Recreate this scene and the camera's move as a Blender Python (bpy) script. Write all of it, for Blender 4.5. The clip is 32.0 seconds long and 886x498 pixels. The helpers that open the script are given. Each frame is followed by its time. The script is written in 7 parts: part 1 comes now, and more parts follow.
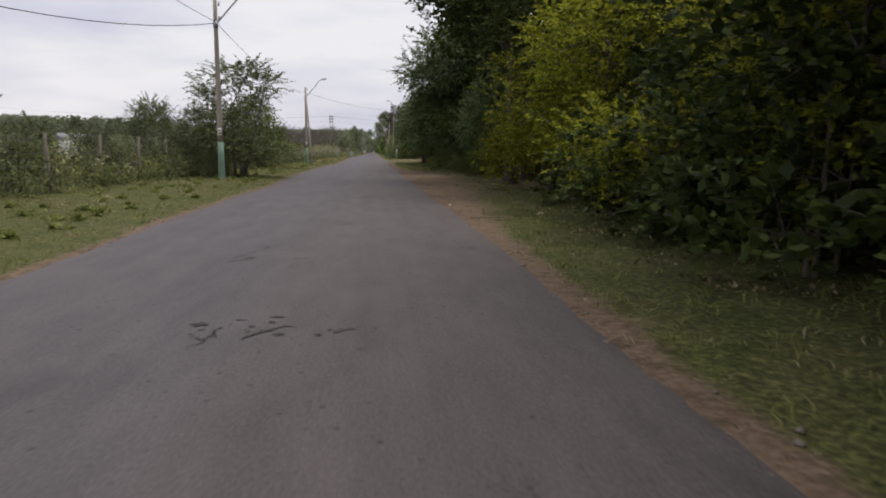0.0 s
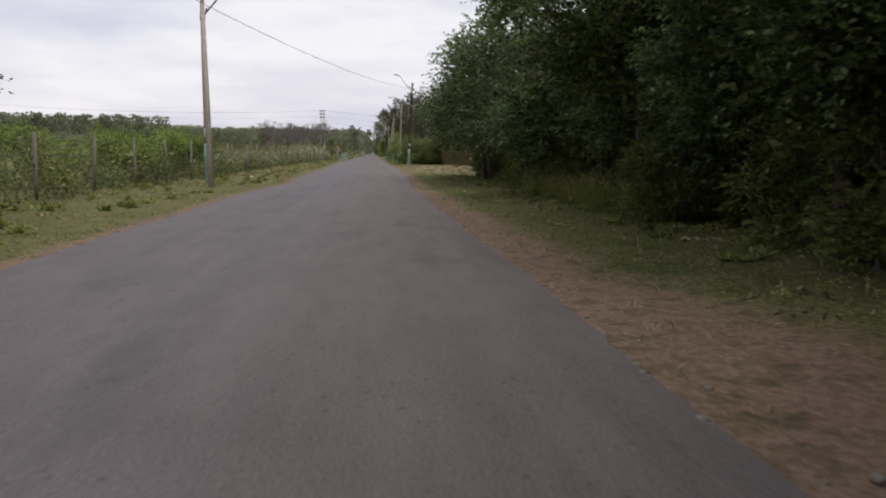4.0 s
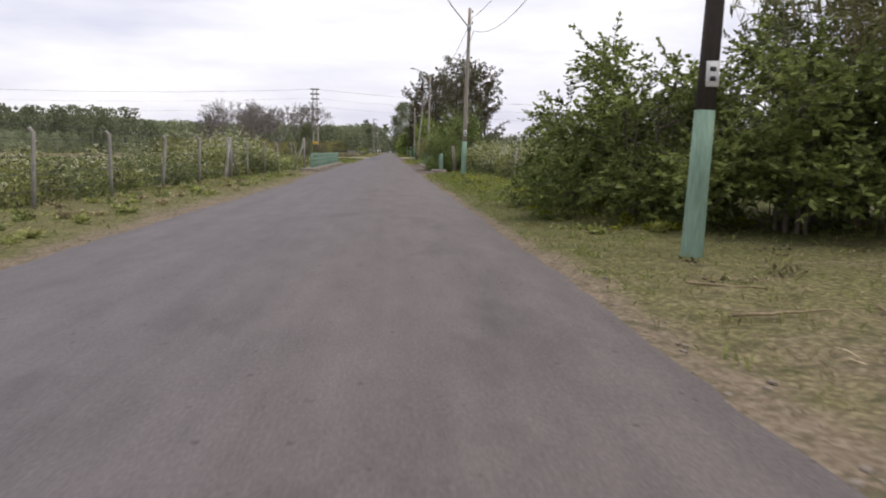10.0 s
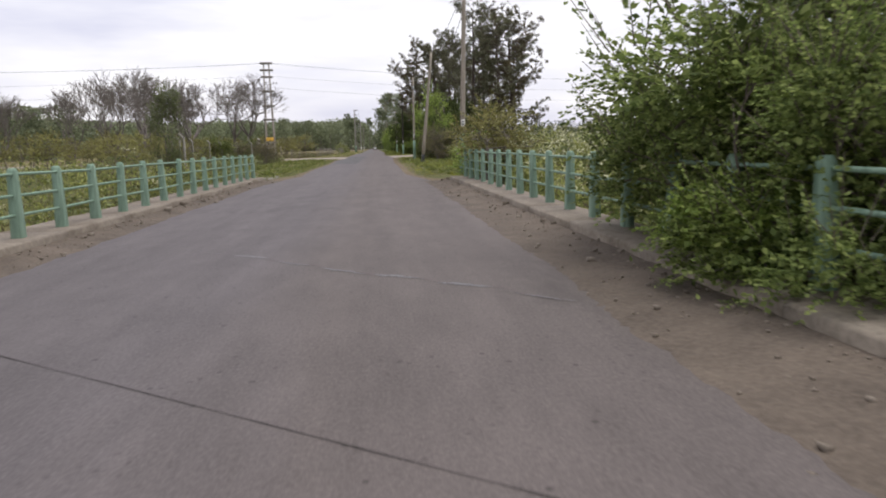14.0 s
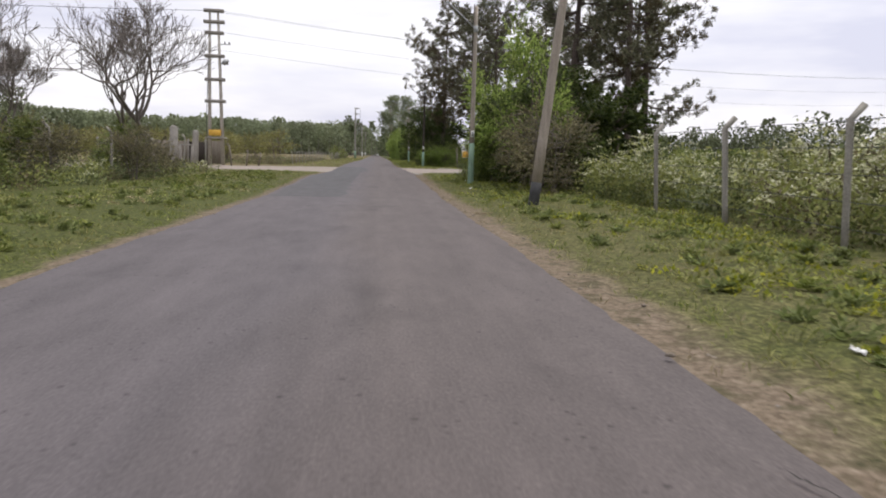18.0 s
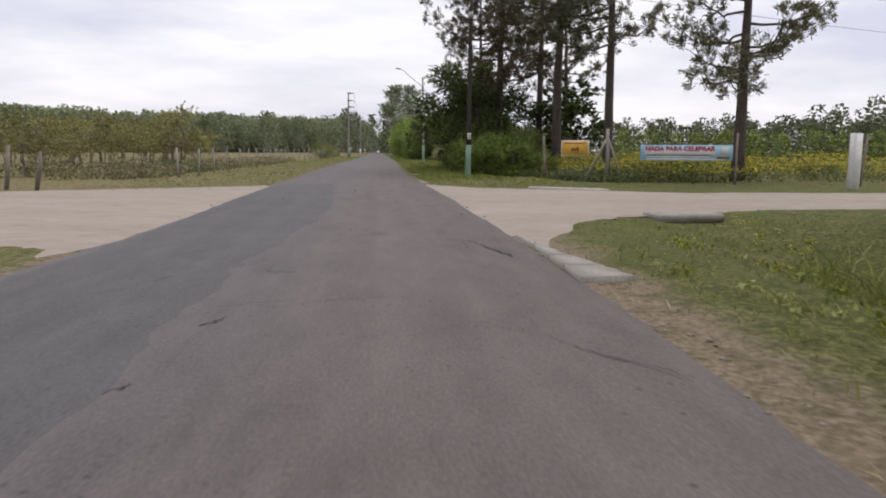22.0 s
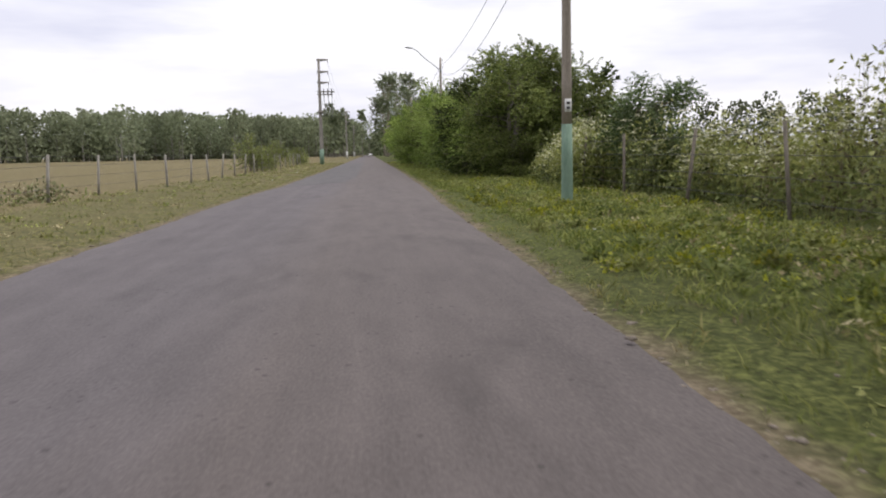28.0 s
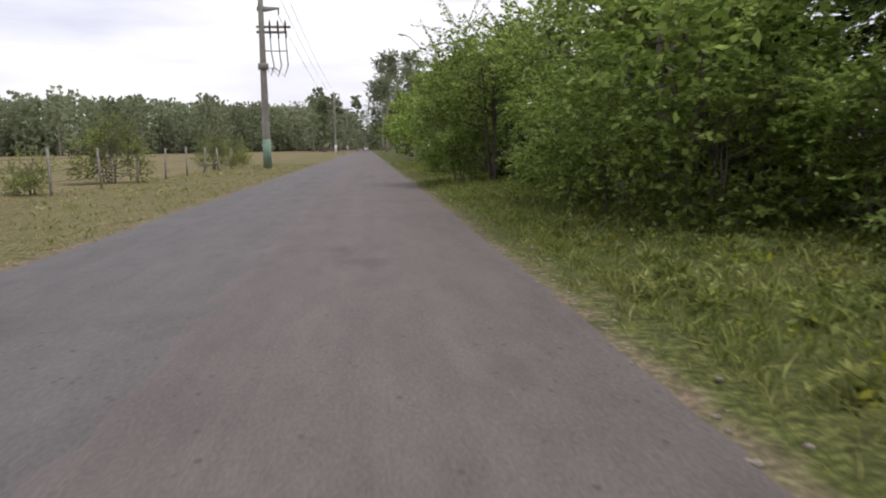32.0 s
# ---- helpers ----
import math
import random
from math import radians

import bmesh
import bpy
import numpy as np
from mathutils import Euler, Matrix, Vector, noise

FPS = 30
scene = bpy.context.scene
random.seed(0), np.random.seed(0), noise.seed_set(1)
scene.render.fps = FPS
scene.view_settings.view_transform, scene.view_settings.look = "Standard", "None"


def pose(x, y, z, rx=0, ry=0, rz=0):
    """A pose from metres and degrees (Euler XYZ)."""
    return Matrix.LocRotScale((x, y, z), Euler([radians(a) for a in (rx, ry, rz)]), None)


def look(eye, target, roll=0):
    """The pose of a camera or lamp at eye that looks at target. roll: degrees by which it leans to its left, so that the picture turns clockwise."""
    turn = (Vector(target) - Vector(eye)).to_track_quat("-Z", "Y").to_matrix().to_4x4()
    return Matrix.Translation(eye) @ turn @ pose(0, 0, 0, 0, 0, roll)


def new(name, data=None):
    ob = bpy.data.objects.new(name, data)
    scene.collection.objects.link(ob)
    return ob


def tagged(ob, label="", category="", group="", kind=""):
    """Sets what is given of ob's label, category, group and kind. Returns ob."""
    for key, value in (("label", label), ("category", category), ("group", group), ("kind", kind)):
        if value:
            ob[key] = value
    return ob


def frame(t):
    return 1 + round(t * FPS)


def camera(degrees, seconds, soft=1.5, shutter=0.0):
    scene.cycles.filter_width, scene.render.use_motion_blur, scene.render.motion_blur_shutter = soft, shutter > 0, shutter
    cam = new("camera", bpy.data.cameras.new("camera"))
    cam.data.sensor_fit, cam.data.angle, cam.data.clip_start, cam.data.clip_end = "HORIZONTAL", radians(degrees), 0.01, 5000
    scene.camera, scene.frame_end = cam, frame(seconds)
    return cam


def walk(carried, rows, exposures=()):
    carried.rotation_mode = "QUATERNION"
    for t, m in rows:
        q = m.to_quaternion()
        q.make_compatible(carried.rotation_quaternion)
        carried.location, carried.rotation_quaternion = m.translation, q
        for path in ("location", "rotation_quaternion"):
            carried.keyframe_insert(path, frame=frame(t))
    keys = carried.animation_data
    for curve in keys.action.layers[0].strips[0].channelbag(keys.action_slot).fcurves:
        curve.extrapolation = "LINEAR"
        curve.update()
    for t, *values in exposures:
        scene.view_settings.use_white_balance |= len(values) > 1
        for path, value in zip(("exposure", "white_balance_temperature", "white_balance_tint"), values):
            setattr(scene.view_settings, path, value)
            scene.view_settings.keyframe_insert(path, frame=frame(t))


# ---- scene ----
cam = camera(62.0, 32.0, soft=1.9, shutter=0.1)
EYE = 1.35
# seconds, x, y, yaw, pitch, lean to the right
ROWS = [
    (0.0, -0.029, 7.06, -5.46, -7.48, -0.61),
    (0.5, -0.012, 12.47, -5.78, -7.29, -1.18),
    (1.0, 0.015, 17.93, -5.30, -7.53, 0.75),
    (1.5, 0.013, 23.65, -5.24, -7.58, 0.98),
    (2.0, -0.011, 29.58, -5.16, -7.73, 0.06),
    (2.5, -0.037, 35.54, -4.96, -7.01, -0.47),
    (4.5, -0.076, 59.49, -5.84, -7.42, -0.86),
    (5.0, -0.053, 65.50, -6.14, -6.98, -0.97),
    (5.5, -0.013, 71.62, -5.91, -6.38, -0.04),
    (6.0, 0.028, 77.93, -5.82, -7.32, -2.08),
    (6.5, 0.050, 84.30, -5.37, -7.36, -2.60),
    (7.0, 0.079, 90.80, -5.17, -7.72, -1.39),
    (7.5, 0.114, 97.27, -5.12, -6.67, -0.09),
    (8.0, 0.144, 103.86, -5.39, -8.19, -0.97),
    (8.5, 0.176, 110.45, -5.06, -7.04, 0.07),
    (9.0, 0.185, 117.07, -4.67, -7.55, 1.25),
    (9.5, 0.173, 123.64, -4.72, -8.16, -0.77),
    (10.0, 0.096, 129.84, -4.15, -7.54, -0.27),
    (10.5, -0.005, 135.95, -4.29, -7.34, -0.09),
    (11.0, -0.062, 141.95, -4.82, -7.58, -0.35),
    (11.5, -0.068, 147.86, -5.12, -7.22, -0.37),
    (12.0, -0.043, 153.69, -5.01, -7.36, 0.60),
    (12.5, -0.027, 159.39, -4.98, -7.04, 0.68),
    (13.0, 0.002, 164.81, -5.02, -7.72, 0.15),
    (13.5, 0.025, 169.93, -4.74, -7.70, 2.10),
    (14.0, 0.009, 174.98, -5.06, -7.99, 1.63),
    (14.5, -0.036, 179.99, -5.64, -6.06, -0.24),
    (16.5, -0.273, 200.79, -5.16, -7.17, -2.03),
    (17.0, -0.369, 206.19, -4.95, -7.52, -2.32),
    (17.5, -0.420, 211.60, -5.02, -7.25, -1.81),
    (18.0, -0.442, 217.03, -5.35, -7.24, -1.27),
    (18.5, -0.424, 222.54, -6.03, -7.34, -1.81),
    (19.0, -0.355, 228.08, -6.06, -7.60, -1.22),
    (19.5, -0.250, 233.64, -5.99, -7.54, -0.48),
    (20.0, -0.124, 239.19, -5.93, -7.47, 0.11),
    (20.5, 0.031, 244.71, -5.87, -7.38, 0.42),
    (21.0, 0.141, 250.28, -5.64, -7.14, -0.34),
    (21.5, 0.153, 255.91, -5.44, -7.52, -0.69),
    (22.0, 0.102, 261.23, -5.08, -7.57, -0.28),
    (22.5, 0.022, 266.27, -4.65, -6.78, -0.61),
    (23.0, -0.046, 271.51, -4.40, -7.10, -1.16),
    (23.5, -0.102, 276.74, -5.03, -6.78, -1.85),
    (24.0, -0.148, 281.78, -5.51, -7.00, -2.58),
    (24.5, -0.185, 286.91, -5.81, -7.11, -1.38),
    (25.0, -0.232, 292.15, -6.07, -7.38, -1.34),
    (25.5, -0.221, 297.38, -6.40, -7.02, -1.85),
    (27.5, 0.204, 318.98, -5.63, -7.20, 0.78),
    (28.0, 0.249, 324.88, -5.54, -7.47, 0.93),
    (28.5, 0.277, 330.89, -5.81, -7.24, 0.38),
    (29.0, 0.311, 336.82, -5.73, -7.56, 0.56),
    (29.5, 0.353, 342.76, -5.96, -7.91, -0.02),
    (30.0, 0.414, 348.79, -6.10, -7.42, -1.59),
    (30.5, 0.493, 354.85, -6.03, -7.25, -1.24),
    (31.0, 0.588, 360.92, -5.81, -7.34, 0.48),
    (31.5, 0.702, 367.01, -5.97, -7.53, -0.66),
    (32.0, 0.842, 373.07, -5.74, -7.91, 0.73),
]
EXPOSURES = [(0, 0.28), (2, 0.34), (4.5, 0.38), (6, 0.42), (7.5, 0.48), (9, 0.58), (18, 0.6), (22, 0.5), (26, 0.6), (32, 0.64)]
walk(cam, [(t, pose(x, y, EYE, 90 + pitch, 0, yaw) @ pose(0, 0, 0, 0, 0, -lean)) for t, x, y, yaw, pitch, lean in ROWS], EXPOSURES)

# ---------------------------------------------------------------- light
world = bpy.data.worlds.new("overcast_sky")
scene.world = world
world.use_nodes = True
wn, wl = world.node_tree.nodes, world.node_tree.links
wn.clear()
w_out = wn.new("ShaderNodeOutputWorld")
w_bg = wn.new("ShaderNodeBackground")
w_sky = wn.new("ShaderNodeTexSky")
w_sky.sky_type = "NISHITA"
w_sky.sun_disc = False
w_sky.sun_elevation, w_sky.sun_rotation = radians(74), radians(76)
w_sky.air_density, w_sky.dust_density = 1.0, 3.0
w_co = wn.new("ShaderNodeTexCoord")
w_map = wn.new("ShaderNodeMapping")
w_map.inputs["Scale"].default_value = (1.0, 1.0, 5.0)
w_noise = wn.new("ShaderNodeTexNoise")
w_noise.inputs["Scale"].default_value = 2.2
w_noise.inputs["Detail"].default_value = 5.0
w_noise.inputs["Roughness"].default_value = 0.55
w_ramp = wn.new("ShaderNodeValToRGB")
w_ramp.color_ramp.elements[0].position = 0.36
w_ramp.color_ramp.elements[0].color = (0.70, 0.70, 0.82, 1)
w_ramp.color_ramp.elements[1].position = 0.60
w_ramp.color_ramp.elements[1].color = (1.0, 0.98, 1.0, 1)
w_gain = wn.new("ShaderNodeMix")
w_gain.data_type, w_gain.blend_type = "RGBA", "MULTIPLY"
w_gain.inputs["Factor"].default_value = 1.0
w_gain.inputs["B"].default_value = (9.5, 9.45, 9.6, 1)
w_mix = wn.new("ShaderNodeMix")
w_mix.data_type = "RGBA"
w_mix.inputs["Factor"].default_value = 0.86          # share of the sky that cloud covers
wl.new(w_co.outputs["Generated"], w_map.inputs["Vector"])
wl.new(w_map.outputs["Vector"], w_noise.inputs["Vector"])
wl.new(w_noise.outputs["Fac"], w_ramp.inputs["Fac"])
wl.new(w_ramp.outputs["Color"], w_gain.inputs["A"])
wl.new(w_sky.outputs["Color"], w_mix.inputs["A"])
wl.new(w_gain.outputs["Result"], w_mix.inputs["B"])
wl.new(w_mix.outputs["Result"], w_bg.inputs["Color"])
w_bg.inputs["Strength"].default_value = 0.082
wl.new(w_bg.outputs["Background"], w_out.inputs["Surface"])

sun = new("sun", bpy.data.lights.new("sun", "SUN"))
sun.data.energy, sun.data.angle, sun.data.color = 1.5, radians(40), (1.0, 0.96, 0.9)
sun.matrix_world = look((16, 34, 60), (0, 30, 0))


# ---------------------------------------------------------------- materials
def material(name, rough=0.8, metal=0.0, spec=0.4):
    m = bpy.data.materials.new(name)
    m.use_nodes = True
    b = m.node_tree.nodes["Principled BSDF"]
    b.inputs["Roughness"].default_value = rough
    b.inputs["Metallic"].default_value = metal
    b.inputs["Specular IOR Level"].default_value = spec
    return m, m.node_tree.nodes, m.node_tree.links, b


def coords(n, l, scale=(1, 1, 1)):
    g = n.new("ShaderNodeNewGeometry")
    mp = n.new("ShaderNodeMapping")
    mp.inputs["Scale"].default_value = scale
    l.new(g.outputs["Position"], mp.inputs["Vector"])
    return mp.outputs["Vector"]


def noise_tex(n, l, vec, scale, detail=4, rough=0.55):
    t = n.new("ShaderNodeTexNoise")
    t.inputs["Scale"].default_value, t.inputs["Detail"].default_value, t.inputs["Roughness"].default_value = scale, detail, rough
    l.new(vec, t.inputs["Vector"])
    return t.outputs["Fac"]


def ramp(n, l, fac, stops):
    r = n.new("ShaderNodeValToRGB")
    e = r.color_ramp.elements
    while len(e) < len(stops):
        e.new(0.5)
    for el, (p, c) in zip(e, stops):
        el.position, el.color = p, (*c, 1)
    l.new(fac, r.inputs["Fac"])
    return r.outputs["Color"]


def blend(n, l, fac, a, b, mode="MIX"):
    m = n.new("ShaderNodeMix")
    m.data_type, m.blend_type = "RGBA", mode
    for key, val in (("Factor", fac), ("A", a), ("B", b)):
        if isinstance(val, (int, float)):
            m.inputs[key].default_value = val
        elif isinstance(val, tuple):
            m.inputs[key].default_value = (*val, 1)
        else:
            l.new(val, m.inputs[key])
    return m.outputs["Result"]


def sums(n, l, op, a, b):
    m = n.new("ShaderNodeMath")
    m.operation, m.use_clamp = op, True
    for i, val in enumerate((a, b)):
        if isinstance(val, (int, float)):
            m.inputs[i].default_value = val
        else:
            l.new(val, m.inputs[i])
    return m.outputs[0]


def bump(n, l, b, height, strength, dist):
    bp = n.new("ShaderNodeBump")
    bp.inputs["Strength"].default_value, bp.inputs["Distance"].default_value = strength, dist
    l.new(height, bp.inputs["Height"])
    l.new(bp.outputs["Normal"], b.inputs["Normal"])


def leaf_material(name, dark, mid, light, trans=0.3, rough=0.55, drift=0.9):
    """Leaves whose tone varies leaf by leaf and drifts from spray to spray."""
    m, n, l, b = material(name, rough, 0, 0.16)
    g = n.new("ShaderNodeNewGeometry")
    o = n.new("ShaderNodeObjectInfo")
    c = ramp(n, l, g.outputs["Random Per Island"], [(0.0, dark), (0.55, mid), (1.0, light)])
    h = n.new("ShaderNodeHueSaturation")
    l.new(c, h.inputs["Color"])
    v = noise_tex(n, l, coords(n, l), drift, 3, 0.6)
    tone = n.new("ShaderNodeMapRange")
    tone.inputs["From Min"].default_value, tone.inputs["From Max"].default_value = 0.3, 0.7
    tone.inputs["To Min"].default_value, tone.inputs["To Max"].default_value = 0.6, 1.3
    l.new(v, tone.inputs["Value"])
    mr = n.new("ShaderNodeMapRange")
    mr.inputs["To Min"].default_value, mr.inputs["To Max"].default_value = 0.82, 1.14
    l.new(o.outputs["Random"], mr.inputs["Value"])
    both = n.new("ShaderNodeMath")
    both.operation = "MULTIPLY"
    l.new(tone.outputs["Result"], both.inputs[0])
    l.new(mr.outputs["Result"], both.inputs[1])
    l.new(both.outputs[0], h.inputs["Value"])
    hue = n.new("ShaderNodeMapRange")
    hue.inputs["To Min"].default_value, hue.inputs["To Max"].default_value = 0.485, 0.515
    l.new(noise_tex(n, l, coords(n, l), drift * 0.5, 2), hue.inputs["Value"])
    l.new(hue.outputs["Result"], h.inputs["Hue"])
    l.new(h.outputs["Color"], b.inputs["Base Color"])
    t = n.new("ShaderNodeBsdfTranslucent")
    l.new(h.outputs["Color"], t.inputs["Color"])
    mx = n.new("ShaderNodeMixShader")
    mx.inputs[0].default_value = trans * 0.75
    l.new(b.outputs[0], mx.inputs[1])
    l.new(t.outputs[0], mx.inputs[2])
    l.new(mx.outputs[0], n["Material Output"].inputs["Surface"])
    return m


def plain_material(name, c1, c2, scale=3.0, rough=0.8, fine=40.0, bumpy=0.3, dist=0.01, metal=0.0, stretch=(1, 1, 1)):
    m, n, l, b = material(name, rough, metal)
    vec = coords(n, l, stretch)
    a = noise_tex(n, l, vec, scale, 5)
    f = noise_tex(n, l, vec, fine, 3)
    c = ramp(n, l, a, [(0.3, c1), (0.7, c2)])
    c = blend(n, l, 0.35, c, ramp(n, l, f, [(0.35, tuple(k * 0.55 for k in c1)), (0.65, c2)]))
    l.new(c, b.inputs["Base Color"])
    bump(n, l, b, f, bumpy, dist)
    return m


def asphalt_material(name, tone, warm, lanes_tint=True):
    m, n, l, b = material(name, 0.8, 0, 0.35)
    vec = coords(n, l)

    def tint(k):
        return tuple(tone * k * w for w in warm)
    big = noise_tex(n, l, coords(n, l, (0.55, 0.09, 1)), 1.0, 4, 0.6)
    lanes = noise_tex(n, l, coords(n, l, (2.2, 0.03, 1)), 1.0, 3, 0.6)
    mid = noise_tex(n, l, coords(n, l, (1, 0.28, 1)), 2.4, 6, 0.7)
    fine = noise_tex(n, l, coords(n, l, (1, 0.55, 1)), 42, 4, 0.75)
    c = ramp(n, l, big, [(0.3, tint(0.75)), (0.7, tint(1.25))])
    c = blend(n, l, 0.4, c, ramp(n, l, lanes, [(0.35, tint(0.6)), (0.65, tint(1.35))]))
    c = blend(n, l, 0.38, c, ramp(n, l, mid, [(0.35, tint(0.4)), (0.65, tint(1.55))]))
    c = blend(n, l, 0.4, c, ramp(n, l, fine, [(0.3, tint(0.35)), (0.5, tint(1.0)), (0.72, tint(1.9))]))
    st = noise_tex(n, l, coords(n, l, (1.0, 0.4, 1)), 0.8, 5, 0.65)
    c = blend(n, l, ramp(n, l, st, [(0.57, (0, 0, 0)), (0.70, (0.55, 0.55, 0.55))]), c, tint(0.5))
    pits = n.new("ShaderNodeTexVoronoi")
    pits.inputs["Scale"].default_value = 3.2
    l.new(vec, pits.inputs["Vector"])
    c = blend(n, l, ramp(n, l, pits.outputs["Distance"], [(0.045, (0.7, 0.7, 0.7)), (0.085, (0, 0, 0))]), c, tint(0.3))
    specks = n.new("ShaderNodeTexVoronoi")
    specks.inputs["Scale"].default_value = 7.5
    l.new(vec, specks.inputs["Vector"])
    dots = ramp(n, l, specks.outputs["Distance"], [(0.10, (1, 1, 1)), (0.17, (0, 0, 0))])
    where = ramp(n, l, noise_tex(n, l, vec, 0.6, 4, 0.6), [(0.45, (0, 0, 0)), (0.62, (0.8, 0.8, 0.8))])
    c = blend(n, l, sums(n, l, "MULTIPLY", dots, where), c, tint(0.35))
    if lanes_tint:
        sep = n.new("ShaderNodeSeparateXYZ")
        l.new(vec, sep.inputs[0])
        wob = n.new("ShaderNodeMath")
        wob.operation = "MULTIPLY_ADD"
        l.new(noise_tex(n, l, coords(n, l, (1, 0.15, 1)), 0.9, 4, 0.6), wob.inputs[0])
        wob.inputs[1].default_value = 1.6
        l.new(sep.outputs["X"], wob.inputs[2])
        mr = n.new("ShaderNodeMapRange")
        mr.inputs["From Min"].default_value, mr.inputs["From Max"].default_value = -0.7, 0.4
        l.new(wob.outputs[0], mr.inputs["Value"])
        c = blend(n, l, 1.0, c, blend(n, l, mr.outputs["Result"], (0.97, 0.98, 1.02), (1.0, 0.97, 0.93)), "MULTIPLY")
    l.new(c, b.inputs["Base Color"])
    bump(n, l, b, fine, 0.18, 0.003)
    return m


def ground_material():
    m, n, l, b = material("grassy_earth", 0.95, 0, 0.1)
    vec = coords(n, l)
    fine = noise_tex(n, l, vec, 15, 6, 0.7)
    mid = noise_tex(n, l, vec, 1.1, 5, 0.6)
    big = noise_tex(n, l, vec, 0.16, 3)
    green = ramp(n, l, fine, [(0.34, (0.021, 0.026, 0.009)), (0.5, (0.072, 0.085, 0.024)), (0.66, (0.18, 0.19, 0.058))])
    dry = ramp(n, l, fine, [(0.34, (0.075, 0.058, 0.032)), (0.5, (0.19, 0.15, 0.082)), (0.66, (0.36, 0.30, 0.17))])
    dirt = ramp(n, l, fine, [(0.28, (0.105, 0.069, 0.046)), (0.5, (0.20, 0.134, 0.094)), (0.75, (0.32, 0.232, 0.168))])
    tan = ramp(n, l, fine, [(0.3, (0.095, 0.072, 0.052)), (0.5, (0.19, 0.145, 0.106)), (0.7, (0.31, 0.25, 0.19))])
    sep = n.new("ShaderNodeSeparateXYZ")
    l.new(vec, sep.inputs[0])
    where = n.new("ShaderNodeMapRange")
    where.inputs["From Min"].default_value, where.inputs["From Max"].default_value = 92, 112
    l.new(sep.outputs["Y"], where.inputs["Value"])
    dirt = blend(n, l, where.outputs["Result"], dirt, tan)
    at_dry = n.new("ShaderNodeAttribute")
    at_dry.attribute_name = "dry"
    at_dirt = n.new("ShaderNodeAttribute")
    at_dirt.attribute_name = "dirt"
    k = ramp(n, l, sums(n, l, "ADD", sums(n, l, "MULTIPLY", at_dry.outputs["Fac"], 0.9), sums(n, l, "MULTIPLY", sums(n, l, "SUBTRACT", mid, 0.25), 0.5)), [(0.25, (0, 0, 0)), (0.75, (1, 1, 1))])
    c = blend(n, l, k, green, dry)
    k = ramp(n, l, sums(n, l, "ADD", sums(n, l, "MULTIPLY", at_dirt.outputs["Fac"], 0.7), sums(n, l, "MULTIPLY", sums(n, l, "SUBTRACT", mid, 0.3), 0.95)), [(0.3, (0, 0, 0)), (0.75, (1, 1, 1))])
    c = blend(n, l, k, c, dirt)
    c = blend(n, l, sums(n, l, "MULTIPLY", big, 0.35), c, (0.06, 0.06, 0.03))
    tuft = noise_tex(n, l, vec, 3.3, 5, 0.7)
    c = blend(n, l, ramp(n, l, tuft, [(0.5, (0, 0, 0)), (0.66, (0.6, 0.6, 0.6))]), c, (0.035, 0.042, 0.014))
    l.new(c, b.inputs["Base Color"])
    bump(n, l, b, fine, 0.6, 0.03)
    return m


M_ASPHALT = asphalt_material("worn_asphalt", 0.10, (1.0, 0.868, 0.862))
M_ASPHALT_NEW = asphalt_material("newer_asphalt", 0.078, (0.96, 0.92, 0.94), False)
M_ASPHALT_MID = asphalt_material("patched_asphalt", 0.09, (0.97, 0.90, 0.91), False)
M_GROUND = ground_material()


def street_material():
    """Packed pale earth with wheel tracks, damp stains and grit."""
    m, n, l, b = material("pale_dirt", 0.95, 0, 0.15)
    big = noise_tex(n, l, coords(n, l, (0.35, 0.8, 1)), 0.55, 4, 0.6)
    mid = noise_tex(n, l, coords(n, l, (0.6, 1, 1)), 2.6, 6, 0.7)
    fine = noise_tex(n, l, coords(n, l), 55, 4, 0.7)
    c = ramp(n, l, big, [(0.3, (0.20, 0.165, 0.14)), (0.7, (0.33, 0.285, 0.25))])
    c = blend(n, l, 0.4, c, ramp(n, l, mid, [(0.32, (0.17, 0.135, 0.11)), (0.68, (0.38, 0.335, 0.295))]))
    c = blend(n, l, 0.3, c, ramp(n, l, fine, [(0.3, (0.14, 0.115, 0.095)), (0.7, (0.42, 0.38, 0.335))]))
    grit = n.new("ShaderNodeTexVoronoi")
    grit.inputs["Scale"].default_value = 9.0
    l.new(coords(n, l), grit.inputs["Vector"])
    dots = ramp(n, l, grit.outputs["Distance"], [(0.07, (1, 1, 1)), (0.13, (0, 0, 0))])
    where = ramp(n, l, noise_tex(n, l, coords(n, l), 0.5, 4, 0.6), [(0.5, (0, 0, 0)), (0.62, (0.8, 0.8, 0.8))])
    c = blend(n, l, sums(n, l, "MULTIPLY", dots, where), c, (0.09, 0.075, 0.062))
    l.new(c, b.inputs["Base Color"])
    bump(n, l, b, mid, 0.25, 0.02)
    return m


